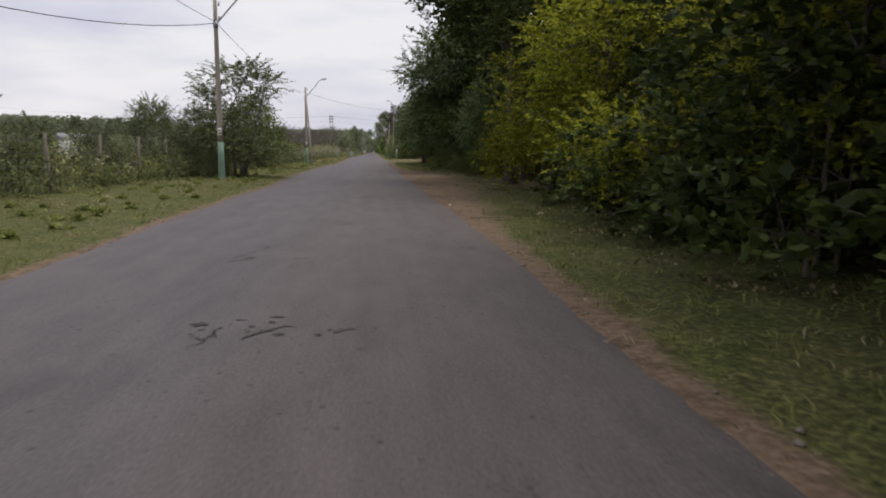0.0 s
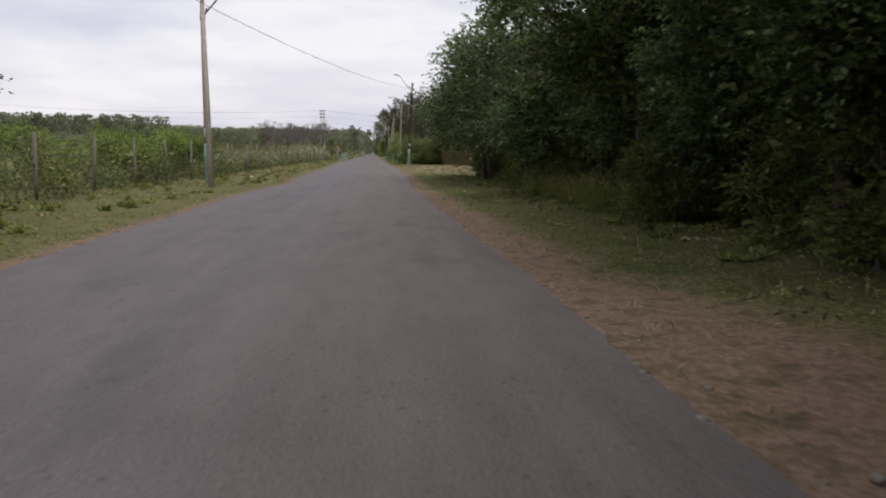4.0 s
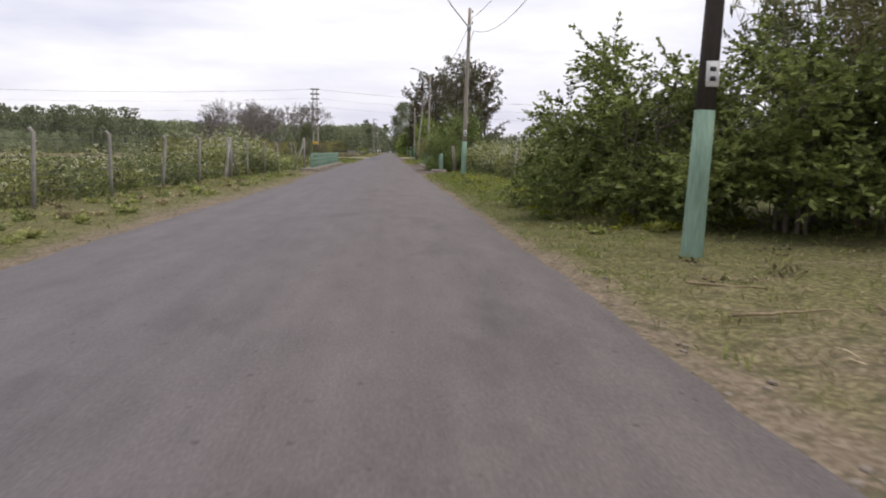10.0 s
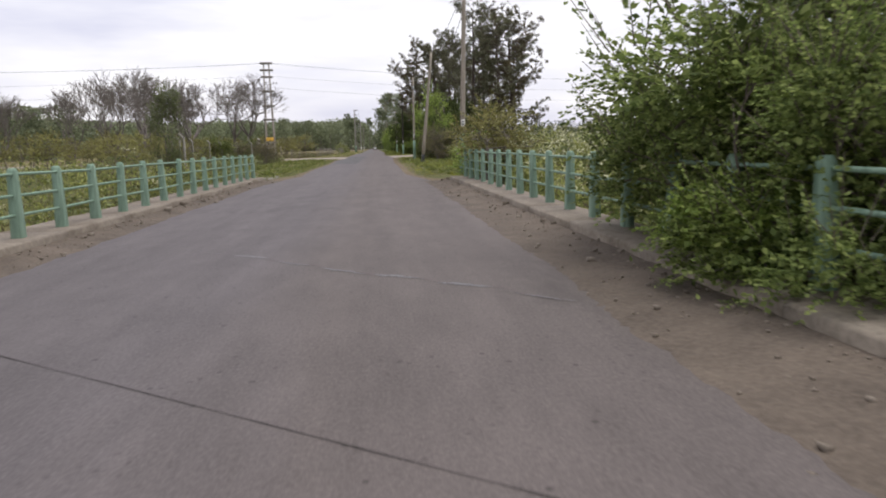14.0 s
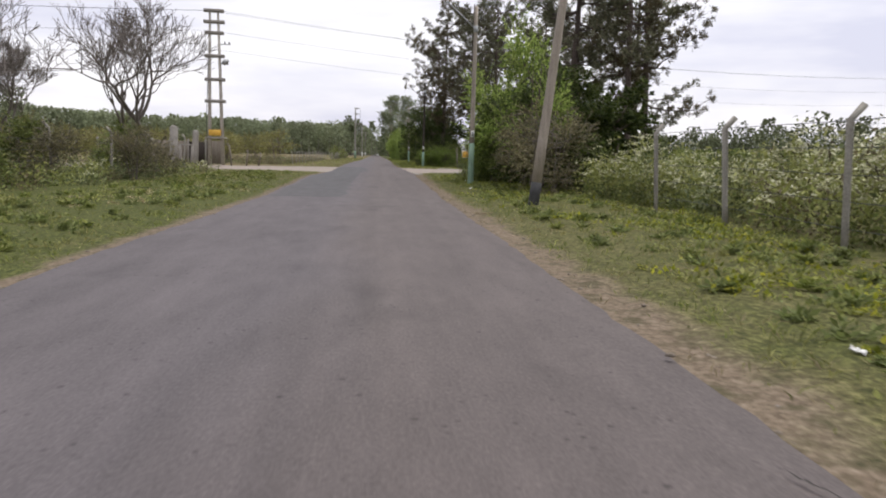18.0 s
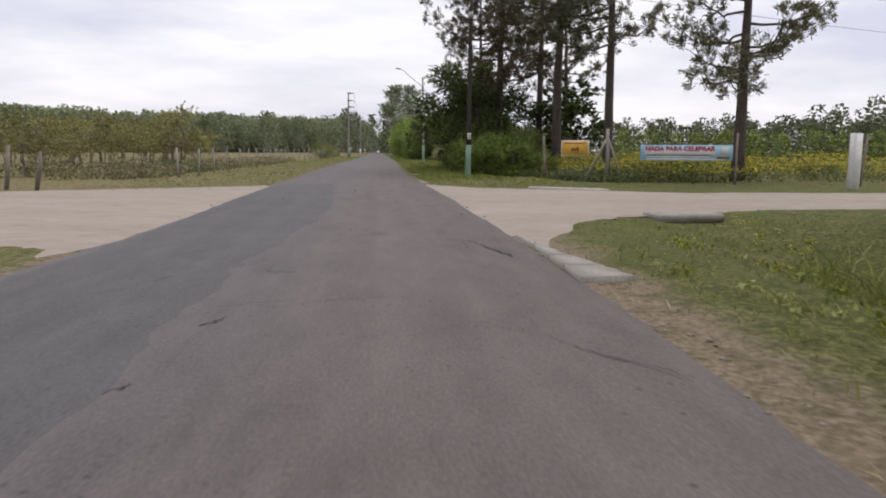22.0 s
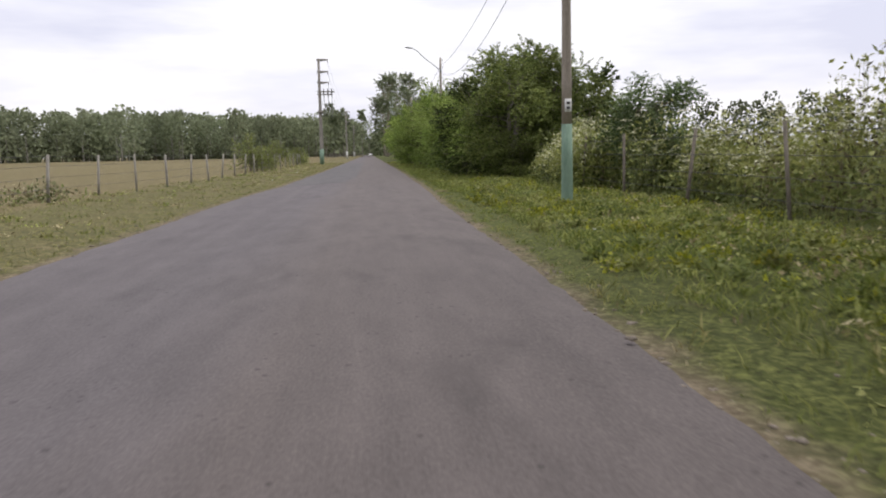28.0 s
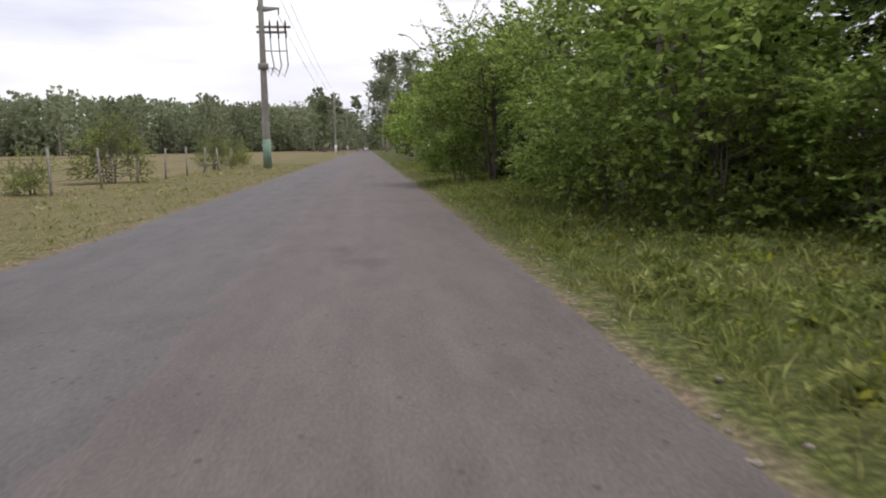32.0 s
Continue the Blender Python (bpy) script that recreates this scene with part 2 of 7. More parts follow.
M_SAND = street_material()
M_SILT = plain_material("dark_silt", (0.07, 0.055, 0.043), (0.145, 0.115, 0.09), 1.4, 0.95, 22, 0.7, 0.03)
M_CONCRETE = plain_material("weathered_concrete", (0.19, 0.175, 0.15), (0.33, 0.31, 0.28), 2.0, 0.9, 30)
M_POSTWOOD = plain_material("grey_post", (0.12, 0.10, 0.08), (0.25, 0.22, 0.18), 4.0, 0.9, 30, 0.5, 0.01, 0, (1, 1, 0.2))
M_POSTPALE = plain_material("pale_post", (0.20, 0.185, 0.16), (0.34, 0.32, 0.28), 3.0, 0.9, 30)
M_POLE = plain_material("bleached_timber", (0.25, 0.21, 0.17), (0.42, 0.37, 0.31), 3.0, 0.9, 30, 0.5, 0.01, 0, (4, 4, 0.3))
M_TAR = plain_material("tarred_timber", (0.022, 0.017, 0.014), (0.06, 0.048, 0.04), 3.0, 0.85, 30, 0.5, 0.01, 0, (4, 4, 0.3))
M_KERB = plain_material("dirty_concrete", (0.13, 0.105, 0.08), (0.25, 0.215, 0.175), 1.6, 0.9, 14, 0.5, 0.02)
M_JOINT = plain_material("worn_joint", (0.105, 0.1, 0.1), (0.175, 0.17, 0.168), 5.0, 0.9, 25)
M_JOINT_PALE = plain_material('pale_joint', (0.115, 0.114, 0.118), (0.19, 0.19, 0.198), 3.0, 0.9, 25)
M_GREEN = plain_material("faded_green_paint", (0.145, 0.235, 0.17), (0.245, 0.35, 0.265), 2.5, 0.75, 9, 0.2, 0.006, 0, (4, 4, 0.5))
M_CRACK = plain_material("crack_grit", (0.02, 0.018, 0.017), (0.05, 0.045, 0.04), 8.0, 0.95)
M_STEEL = plain_material("galvanised_steel", (0.30, 0.31, 0.31), (0.45, 0.46, 0.46), 5.0, 0.5, 60, 0.1, 0.004, 0.6)
M_WIRE = plain_material("dark_cable", (0.03, 0.03, 0.035), (0.06, 0.06, 0.06), 5.0, 0.6)
M_WHITE = plain_material("white_plate", (0.62, 0.62, 0.60), (0.8, 0.8, 0.78), 5.0, 0.6)
M_BLACK = plain_material("black_paint", (0.02, 0.02, 0.02), (0.05, 0.05, 0.05), 5.0, 0.6)
M_BARK = plain_material("grey_brown_bark", (0.09, 0.072, 0.056), (0.22, 0.185, 0.15), 5.0, 0.95, 25, 0.9, 0.03, 0, (3, 3, 0.5))
M_TRUNK = plain_material("dull_grey_bark", (0.055, 0.046, 0.038), (0.145, 0.122, 0.10), 5.0, 0.95, 25, 0.9, 0.03, 0, (3, 3, 0.5))
M_PINEBARK = plain_material("dark_pine_bark", (0.05, 0.038, 0.032), (0.13, 0.10, 0.085), 5.0, 0.95, 20, 0.9, 0.03, 0, (3, 3, 0.5))
M_TWIG = plain_material("grey_twigs", (0.13, 0.11, 0.10), (0.24, 0.21, 0.19), 5.0, 0.95)
M_PALESTONE = plain_material("pale_stone", (0.34, 0.31, 0.27), (0.52, 0.49, 0.44), 4.0, 0.85, 20)
M_YELLOW = plain_material("yellow_board", (0.62, 0.36, 0.05), (0.75, 0.46, 0.08), 4.0, 0.6)
# grove and undergrowth leaves, base colour darkened to hold the shade under crowns
M_LEAF_SHADED = leaf_material("dark_leaves", (0.026, 0.039, 0.011), (0.06, 0.084, 0.022), (0.125, 0.155, 0.04), 0.45)
M_LEAF_MID = leaf_material("mid_green_leaves", (0.085, 0.112, 0.034), (0.18, 0.217, 0.066), (0.30, 0.345, 0.108), 0.6)
M_LEAF_GREEN = leaf_material("fresh_leaves", (0.10, 0.15, 0.032), (0.23, 0.31, 0.073), (0.41, 0.49, 0.14), 0.72)
M_LEAF_FRESH = leaf_material("soft_green_leaves", (0.085, 0.12, 0.037), (0.20, 0.255, 0.08), (0.35, 0.41, 0.14), 0.7)
M_LEAF_YELLOW = leaf_material("yellow_green_leaves", (0.105, 0.125, 0.012), (0.25, 0.27, 0.026), (0.44, 0.43, 0.05), 0.7)
M_LEAF_SPRING = leaf_material("spring_leaves", (0.12, 0.145, 0.042), (0.225, 0.26, 0.08), (0.35, 0.38, 0.13), 0.6)
M_LEAF_COOL = leaf_material("cool_green_leaves", (0.05, 0.08, 0.032), (0.125, 0.175, 0.068), (0.235, 0.30, 0.125), 0.48)
M_LEAF_GREY = leaf_material("grey_green_leaves", (0.085, 0.105, 0.045), (0.16, 0.185, 0.08), (0.25, 0.275, 0.13), 0.45)
# distant leaves, paled and greyed so the colour carries the air's haze
M_LEAF_HAZED = leaf_material("far_leaves", (0.17, 0.195, 0.115), (0.235, 0.265, 0.16), (0.31, 0.345, 0.215), 0.75, 0.55, 0.04)
M_LEAF_BELT = leaf_material("belt_leaves", (0.075, 0.09, 0.045), (0.125, 0.145, 0.075), (0.19, 0.21, 0.115), 0.4, 0.55, 0.1)
M_NEEDLE = leaf_material("pine_needles", (0.085, 0.09, 0.055), (0.155, 0.155, 0.095), (0.26, 0.245, 0.155), 0.4)
M_DRYWEED = leaf_material("dry_weeds", (0.19, 0.155, 0.09), (0.30, 0.255, 0.155), (0.42, 0.37, 0.24), 0.5)
M_ORCHARD = leaf_material("olive_brown_leaves", (0.15, 0.145, 0.05), (0.26, 0.25, 0.092), (0.38, 0.355, 0.15), 0.6)
M_RUST = leaf_material("russet_leaves", (0.07, 0.06, 0.032), (0.125, 0.105, 0.06), (0.20, 0.165, 0.095), 0.3)
M_DULL = leaf_material("dull_olive_leaves", (0.09, 0.082, 0.045), (0.16, 0.145, 0.078), (0.25, 0.225, 0.125), 0.4)
M_CANE = leaf_material("cane_leaves", (0.09, 0.10, 0.035), (0.18, 0.185, 0.07), (0.30, 0.29, 0.13), 0.35)
M_CANESTEM = plain_material("dry_cane", (0.16, 0.11, 0.06), (0.33, 0.26, 0.16), 4.0, 0.8)
M_WEED = leaf_material("weed_leaves", (0.18, 0.20, 0.055), (0.28, 0.30, 0.093), (0.39, 0.40, 0.15), 0.55)
# darker weed green; in tall stands it paints the shade near the stalks' feet
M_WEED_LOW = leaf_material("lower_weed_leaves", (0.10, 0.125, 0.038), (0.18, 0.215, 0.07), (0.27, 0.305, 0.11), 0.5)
M_BLOOM = leaf_material("cream_blooms", (0.36, 0.36, 0.20), (0.50, 0.50, 0.31), (0.64, 0.63, 0.45), 0.2)
M_MUSTARD = leaf_material("yellow_blooms", (0.42, 0.35, 0.02), (0.6, 0.49, 0.03), (0.72, 0.60, 0.06), 0.2)


def grass_material(name="grass_blades", straw=1.0):
    """Blades whose colour drifts from green to olive and straw over the verge."""
    m, n, l, b = material(name, 0.7, 0, 0.25)
    g = n.new("ShaderNodeNewGeometry")
    green = ramp(n, l, g.outputs["Random Per Island"], [(0.0, (0.075, 0.10, 0.022)), (0.55, (0.175, 0.215, 0.047)), (1.0, (0.325, 0.345, 0.10))])
    olive = ramp(n, l, g.outputs["Random Per Island"], [(0.0, (0.13, 0.115, 0.045)), (0.55, (0.27, 0.235, 0.095)), (1.0, (0.42, 0.36, 0.18))])
    a = noise_tex(n, l, coords(n, l, (1.0, 0.6, 1.0)), 0.55, 5, 0.65)
    c = blend(n, l, ramp(n, l, a, [(0.47, (0, 0, 0)), (0.66, (straw, straw, straw))]), green, olive)
    d = noise_tex(n, l, coords(n, l), 1.7, 4, 0.6)
    c = blend(n, l, ramp(n, l, d, [(0.52, (0, 0, 0)), (0.66, (0.6, 0.6, 0.6))]), c, (0.085, 0.10, 0.026))
    l.new(c, b.inputs["Base Color"])
    t = n.new("ShaderNodeBsdfTranslucent")
    l.new(c, t.inputs["Color"])
    mx = n.new("ShaderNodeMixShader")
    mx.inputs[0].default_value = 0.4
    l.new(b.outputs[0], mx.inputs[1])
    l.new(t.outputs[0], mx.inputs[2])
    l.new(mx.outputs[0], n["Material Output"].inputs["Surface"])
    return m


M_GRASS = grass_material()
M_LUSH = grass_material("lush_grass_blades", 0.25)
M_STRAW = leaf_material("dry_blades", (0.18, 0.145, 0.075), (0.32, 0.27, 0.15), (0.48, 0.42, 0.26), 0.4)


# ---------------------------------------------------------------- mesh helpers
class Geo:
    """Gathers faces for one mesh."""

    def __init__(self):
        self.v, self.f, self.m, self.c = [], [], [], 0

    def add(self, verts, faces, mat=0):
        verts = np.asarray(verts, dtype=float).reshape(-1, 3)
        faces = np.asarray(faces, dtype=int)
        self.v.append(verts)
        self.f.append(faces + self.c)
        self.m.append(np.full(len(faces), mat))
        self.c += len(verts)
        return self

    def tube(self, pts, radii, sides=6, mat=0, cap=True):
        pts = np.asarray(pts, dtype=float)
        radii = np.broadcast_to(np.asarray(radii, dtype=float), (len(pts),))
        d = np.gradient(pts, axis=0)
        d /= np.maximum(np.linalg.norm(d, axis=1), 1e-9)[:, None]
        ref = np.array([1.0, 0, 0]) if abs(d[0][0]) < 0.8 else np.array([0, 1.0, 0])
        a = np.cross(d, ref)
        a /= np.maximum(np.linalg.norm(a, axis=1), 1e-9)[:, None]
        b = np.cross(d, a)
        th = np.linspace(0, 2 * np.pi, sides, endpoint=False)
        ring = a[:, None] * np.cos(th)[None, :, None] + b[:, None] * np.sin(th)[None, :, None]
        v = pts[:, None] + ring * radii[:, None, None]
        i = np.arange(len(pts) - 1)[:, None] * sides
        k = np.arange(sides)[None]
        k2 = (k + 1) % sides
        q = np.stack([i + k, i + k2, i + sides + k2, i + sides + k], -1).reshape(-1, 4)
        self.add(v.reshape(-1, 3), q, mat)
        if cap:
            top = (len(pts) - 1) * sides
            c0 = self.c - len(pts) * sides
            for base, order in ((top, 1), (0, -1)):
                ids = (np.arange(sides)[::order] + base)
                for j in range(1, sides - 1, 2):
                    quad = [ids[0], ids[j], ids[j + 1], ids[min(j + 2, sides - 1)]]
                    self.f.append(np.array([quad]) + c0)
                    self.m.append(np.array([mat]))
        return self

    def box(self, x0, y0, z0, x1, y1, z1, mat=0, bevel=0.0):
        e = bevel
        if e <= 0:
            v = [(x, y, z) for z in (z0, z1) for y in (y0, y1) for x in (x0, x1)]
            return self.add(v, [(0, 2, 3, 1), (4, 5, 7, 6), (0, 1, 5, 4), (2, 6, 7, 3), (0, 4, 6, 2), (1, 3, 7, 5)], mat)
        v = []
        for z, s in ((z0, e), (z0 + e, 0), (z1 - e, 0), (z1, e)):
            v += [(x0 + s, y0 + s, z), (x1 - s, y0 + s, z), (x1 - s, y1 - s, z), (x0 + s, y1 - s, z)]
        f = [(0, 3, 2, 1), (12, 13, 14, 15)]
        for r in range(3):
            for k in range(4):
                f.append((4 * r + k, 4 * r + (k + 1) % 4, 4 * r + 4 + (k + 1) % 4, 4 * r + 4 + k))
        return self.add(v, f, mat)

    def leaves(self, centres, length, width, rng, mat=0, up=0.6, hang=0.2, out=None):
        n = len(centres)
        if n == 0:
            return self
        d = rng.normal(size=(n, 3))
        d[:, 2] -= hang
        if out is not None:
            d += out
        d /= np.linalg.norm(d, axis=1)[:, None]
        nr = rng.normal(size=(n, 3))
        nr[:, 2] += up * 2
        s = np.cross(d, nr)
        s /= np.maximum(np.linalg.norm(s, axis=1), 1e-6)[:, None]
        nn = np.cross(s, d)
        k = (length * rng.uniform(0.6, 1.3, n))[:, None]
        w = (width * rng.uniform(0.6, 1.3, n))[:, None]
        c = np.asarray(centres)
        v = np.stack([c - d * k * 0.5, c + s * w * 0.5 - nn * w * 0.15, c + d * k * 0.5, c - s * w * 0.5 - nn * w * 0.15], 1)
        f = np.arange(4 * n).reshape(n, 4)
        return self.add(v.reshape(-1, 3), f, mat)

    def sprays(self, p0, d, ln, count, length, width, rng, mat=0, droop=0.25, flat=0.5):
        """Leafy shoots: leaves set along both sides of each shoot, their faces turned up."""
        n = len(p0)
        k = count
        t = (np.linspace(0.08, 1.0, k)[None] + rng.normal(0, 0.04, (n, k)))[..., None]
        c = p0[:, None] + d[:, None] * ln[:, None, None] * t
        c[..., 2] -= (droop * ln)[:, None] * t[..., 0] ** 2
        side = np.cross(d, (0, 0, 1.0))
        side /= np.maximum(np.linalg.norm(side, axis=1), 1e-3)[:, None]
        sgn = np.where(np.arange(k) % 2, 1.0, -1.0)[None, :, None]
        q = d[:, None] * 0.65 + side[:, None] * sgn * rng.uniform(0.4, 1.1, (n, k, 1)) + rng.normal(0, 0.3, (n, k, 3))
        q[..., 2] -= 0.18
        q /= np.linalg.norm(q, axis=-1)[..., None]
        up = rng.normal(0, flat, (n, k, 3))
        up[..., 2] += 1.0
        w_ = np.cross(q, up)
        w_ /= np.maximum(np.linalg.norm(w_, axis=-1), 1e-6)[..., None]
        nn = np.cross(w_, q)
        a = length * rng.uniform(0.65, 1.3, (n, k, 1))
        b = width * rng.uniform(0.7, 1.25, (n, k, 1))
        v = np.stack([c, c + q * a * 0.5 + w_ * b * 0.5 - nn * b * 0.12, c + q * a, c + q * a * 0.5 - w_ * b * 0.5 - nn * b * 0.12], 2)
        return self.add(v.reshape(-1, 3), np.arange(4 * n * k).reshape(-1, 4), mat)

    def mesh(self, name, mats, smooth=False):
        me = bpy.data.meshes.new(name)
        v = np.concatenate(self.v)
        f = np.concatenate(self.f)
        mi = np.concatenate(self.m)
        me.vertices.add(len(v))
        me.vertices.foreach_set("co", v.ravel())
        me.loops.add(f.size)
        me.loops.foreach_set("vertex_index", f.ravel())
        me.polygons.add(len(f))
        me.polygons.foreach_set("loop_start", np.arange(0, f.size, 4))
        me.polygons.foreach_set("material_index", mi)
        if smooth:
            me.polygons.foreach_set("use_smooth", np.ones(len(f), dtype=bool))
        me.update(calc_edges=True)
        for m in mats:
            me.materials.append(m)
        return me


def part(name, geo, mats, parent=None, label="", smooth=False, at=None):
    """Links one mesh, under a thing if one is given."""
    data = geo.mesh(name, mats if isinstance(mats, (list, tuple)) else [mats], smooth) if isinstance(geo, Geo) else geo
    ob = new(name, data)
    ob.parent = parent
    if at is not None:
        ob.matrix_basis = at
    if label:
        tagged(ob, label=label)
    return ob


def thing(name, at, label, category, group="", kind=""):
    ob = new(name)
    ob.empty_display_size = 0.3
    ob.matrix_basis = at
    return tagged(ob, label, category, group, kind)


# ---------------------------------------------------------------- ground, road, dirt street
def edge_right(y):
    e = np.interp(y, [0, 11, 20, 33, 60, 82, 85, 93, 108, 131, 160, 170, 182, 205, 213, 225, 241, 246, 258, 268, 276, 286, 294, 298, 322, 330, 345, 354, 370, 385, 700],
                  [1.8, 1.78, 1.92, 1.76, 1.8, 1.62, 1.65, 1.98, 2.2, 2.1, 2.03, 1.95, 2.2, 2.3, 1.58, 1.75, 1.78, 1.9, 2.12, 2.32, 2.4, 2.33, 2.1, 1.93, 1.92, 2.2, 2.25, 2.46, 2.55, 2.64, 2.65])
    return e + 0.025 * np.sin(y * 0.83) + 0.02 * np.sin(y * 4.1 + 1) * np.sin(y * 0.6) + 0.02 * np.sin(y * 9.7) * np.sin(y * 1.3)


def edge_left(y):
    e = np.interp(y, [0, 15, 28, 38, 44, 52, 80, 87, 92, 102, 115, 128, 142, 162, 168, 182, 190, 205, 214, 226, 240, 252, 262, 273, 280, 287, 300, 312, 334, 350, 358, 385, 700],
                  [-3.9, -3.95, -4.18, -4.05, -4.36, -4.5, -4.4, -3.8, -4.1, -4.24, -4.0, -4.13, -4.55, -4.22, -4.45, -4.6, -4.68, -4.8, -3.9, -4.2, -4.0, -4.22, -4.5, -3.95, -4.03, -4.17, -4.1, -4.32, -4.1, -4.1, -3.72, -3.5, -3.45])
    return e + 0.03 * np.sin(y * 0.7 + 2) + 0.025 * np.sin(y * 3.7) * np.sin(y * 0.5) + 0.02 * np.sin(y * 8.9) * np.sin(y * 1.1)


def ground_z(x, y):
    """Height of the ground sheet."""
    x, y = np.asarray(x, float), np.asarray(y, float)
    d = np.where(x > -1, x - edge_right(y), edge_left(y) - x)
    z = -0.05 + 0.06 * np.clip(d - 0.4, 0, 2.5) / 2.5
    z = z + np.where(d > 0.3, 0.03 * np.sin(x * 2.1 + 0.3 * y) * np.sin(y * 0.9 + x) + 0.02 * np.sin(x * 5 + y * 3.3), 0)
    z = np.where((y > 271) & (y < 291) & (np.abs(x + 1) < 75) & (d > 0.2), np.minimum(z, -0.02), z)
    creek = np.exp(-((y - 193) / 6.5) ** 4) * np.clip((np.where(x > -1, x - 4.3, -6.1 - x)) / 1.5, 0, 1) * 1.4
    ditch = np.exp(-((y - 268) / 8.0) ** 4) * np.exp(-((x - 7.4) / 1.9) ** 2) * 0.75
    return z - creek - ditch


rng = np.random.default_rng(5)
xs = np.concatenate([[-3000, -900, -350, -180, -100, -60, -40, -30, -24, -20, -17], np.arange(-15, -4.9, 0.7), np.arange(-4.9, -3.1, 0.22), [-2, 0, 1.2],
                     np.arange(1.5, 3.0, 0.22), np.arange(3.2, 12, 0.6), [13, 15, 18, 22, 28, 40, 60, 100, 180, 350, 900, 3000]])
ys = np.concatenate([[-800, -200, -60, -20], np.arange(-5, 440, 0.8), np.arange(442, 520, 4), [540, 580, 640, 720, 850, 1100, 1600, 2600, 4200]])
GX, GY = np.meshgrid(xs, ys)
GZ = ground_z(GX, GY)
nx = len(xs)
ii = np.arange(len(ys) - 1)[:, None] * nx + np.arange(nx - 1)[None]
g = Geo().add(np.stack([GX, GY, GZ], -1).reshape(-1, 3), np.stack([ii, ii + 1, ii + nx + 1, ii + nx], -1).reshape(-1, 4))
ground = tagged(part("ground", g, M_GROUND, smooth=True), "grassy roadside earth with dry patches and bare shoulders", "ground", kind="structure")


def smoothed(x, a, b):
    t = np.clip((x - a) / (b - a), 0, 1)
    return t * t * (3 - 2 * t)


def dirt_of(x, y):
    """Bare earth beside the road, 0 to 1; below the grove it stands in for tree shade."""
    d = np.where(x > -1, x - edge_right(y), edge_left(y) - x)
    wr = np.interp(y, [0, 18, 26, 36, 55, 62, 75, 90, 100, 130, 145, 173, 177, 204, 208, 215, 258, 264, 275, 278, 400], [0.18, 0.35, 1.2, 2.8, 3.2, 1.2, 0.85, 0.7, 0.5, 0.5, 0.25, 0.16, 1.5, 1.5, 0.3, 0.55, 0.6, 0.7, 0.85, 0.3, 0.16])
    wl_ = np.interp(y, [0, 100, 125, 140, 150, 166, 172, 180, 205, 212, 222, 400], [0.15, 0.3, 0.6, 0.5, 0.9, 0.9, 0.3, 1.2, 1.2, 0.9, 0.25, 0.15])
    w = np.where(x > -1, wr, wl_)
    # earth in place of grass darkens the ground where the grove's shade falls
    shade = 0.75 * (x > -1) * (y < 62) * smoothed(d, 3.0, 5.0)
    bare = (0.36 + 0.22 * np.sin(x * 1.7 + y * 0.6) * np.sin(y * 0.9 - x)) * (x > -1) * smoothed(y, 98, 106) * (1 - smoothed(y, 132, 142)) * (d < 7)
    shade = np.maximum(shade, bare)
    soft = np.interp(y, [0, 95, 140, 170, 176, 206, 212, 262, 276, 280, 400], [1, 1, 0.85, 0.62, 1, 1, 0.85, 1, 1, 0.65, 0.62])
    return np.maximum(np.clip(1.35 - d / np.maximum(w, 0.1), 0, 1) * (d < 6) * soft, shade)


def dry_of(x, y):
    right = np.interp(y, [0, 95, 105, 135, 142, 160, 205, 212, 232, 245, 290, 296, 310, 320, 400], [0.2, 0.25, 0.45, 0.5, 0.3, 0.2, 0.3, 0.25, 0.3, 0.2, 0.2, 0.4, 0.35, 0.1, 0.1])
    left = np.interp(y, [0, 60, 110, 180, 240, 290, 300, 340, 400, 440], [0.2, 0.3, 0.45, 0.3, 0.12, 0.5, 0.5, 0.4, 0.5, 0.5])
    far = np.where((x < -9) & (y > 285), 0.62, 0.0)
    return np.maximum(np.where(x > -1, right, left), far)


for key, fn in (("dirt", dirt_of), ("dry", dry_of)):
    at_ = ground.data.attributes.new(key, "FLOAT", "POINT")
    at_.data.foreach_set("value", fn(GX, GY).ravel())

# road: one sheet with a slight crown
ry = np.concatenate([np.arange(-6, 440, 0.35), np.arange(440, 1500, 6.0)])
u = np.linspace(0, 1, 13)
L, R = edge_left(ry), edge_right(ry)
RX = L[:, None] + (R - L)[:, None] * u[None]
RY = np.broadcast_to(ry[:, None], RX.shape)
RZ = -0.055 + 0.055 * np.clip(1 - np.abs(2 * u - 1) ** 14, 0, 1)[None] + 0.0015 * np.sin(RX * 2.3 + RY * 0.5) * np.sin(RY * 0.31)
ii = np.arange(len(ry) - 1)[:, None] * 13 + np.arange(12)[None]
road = part("road", Geo().add(np.stack([RX, RY, RZ], -1).reshape(-1, 3), np.stack([ii, ii + 1, ii + 14, ii + 13], -1).reshape(-1, 4)), M_ASPHALT, smooth=True)
tagged(road, "worn grey asphalt country road with patches and cracks", "road", kind="structure")


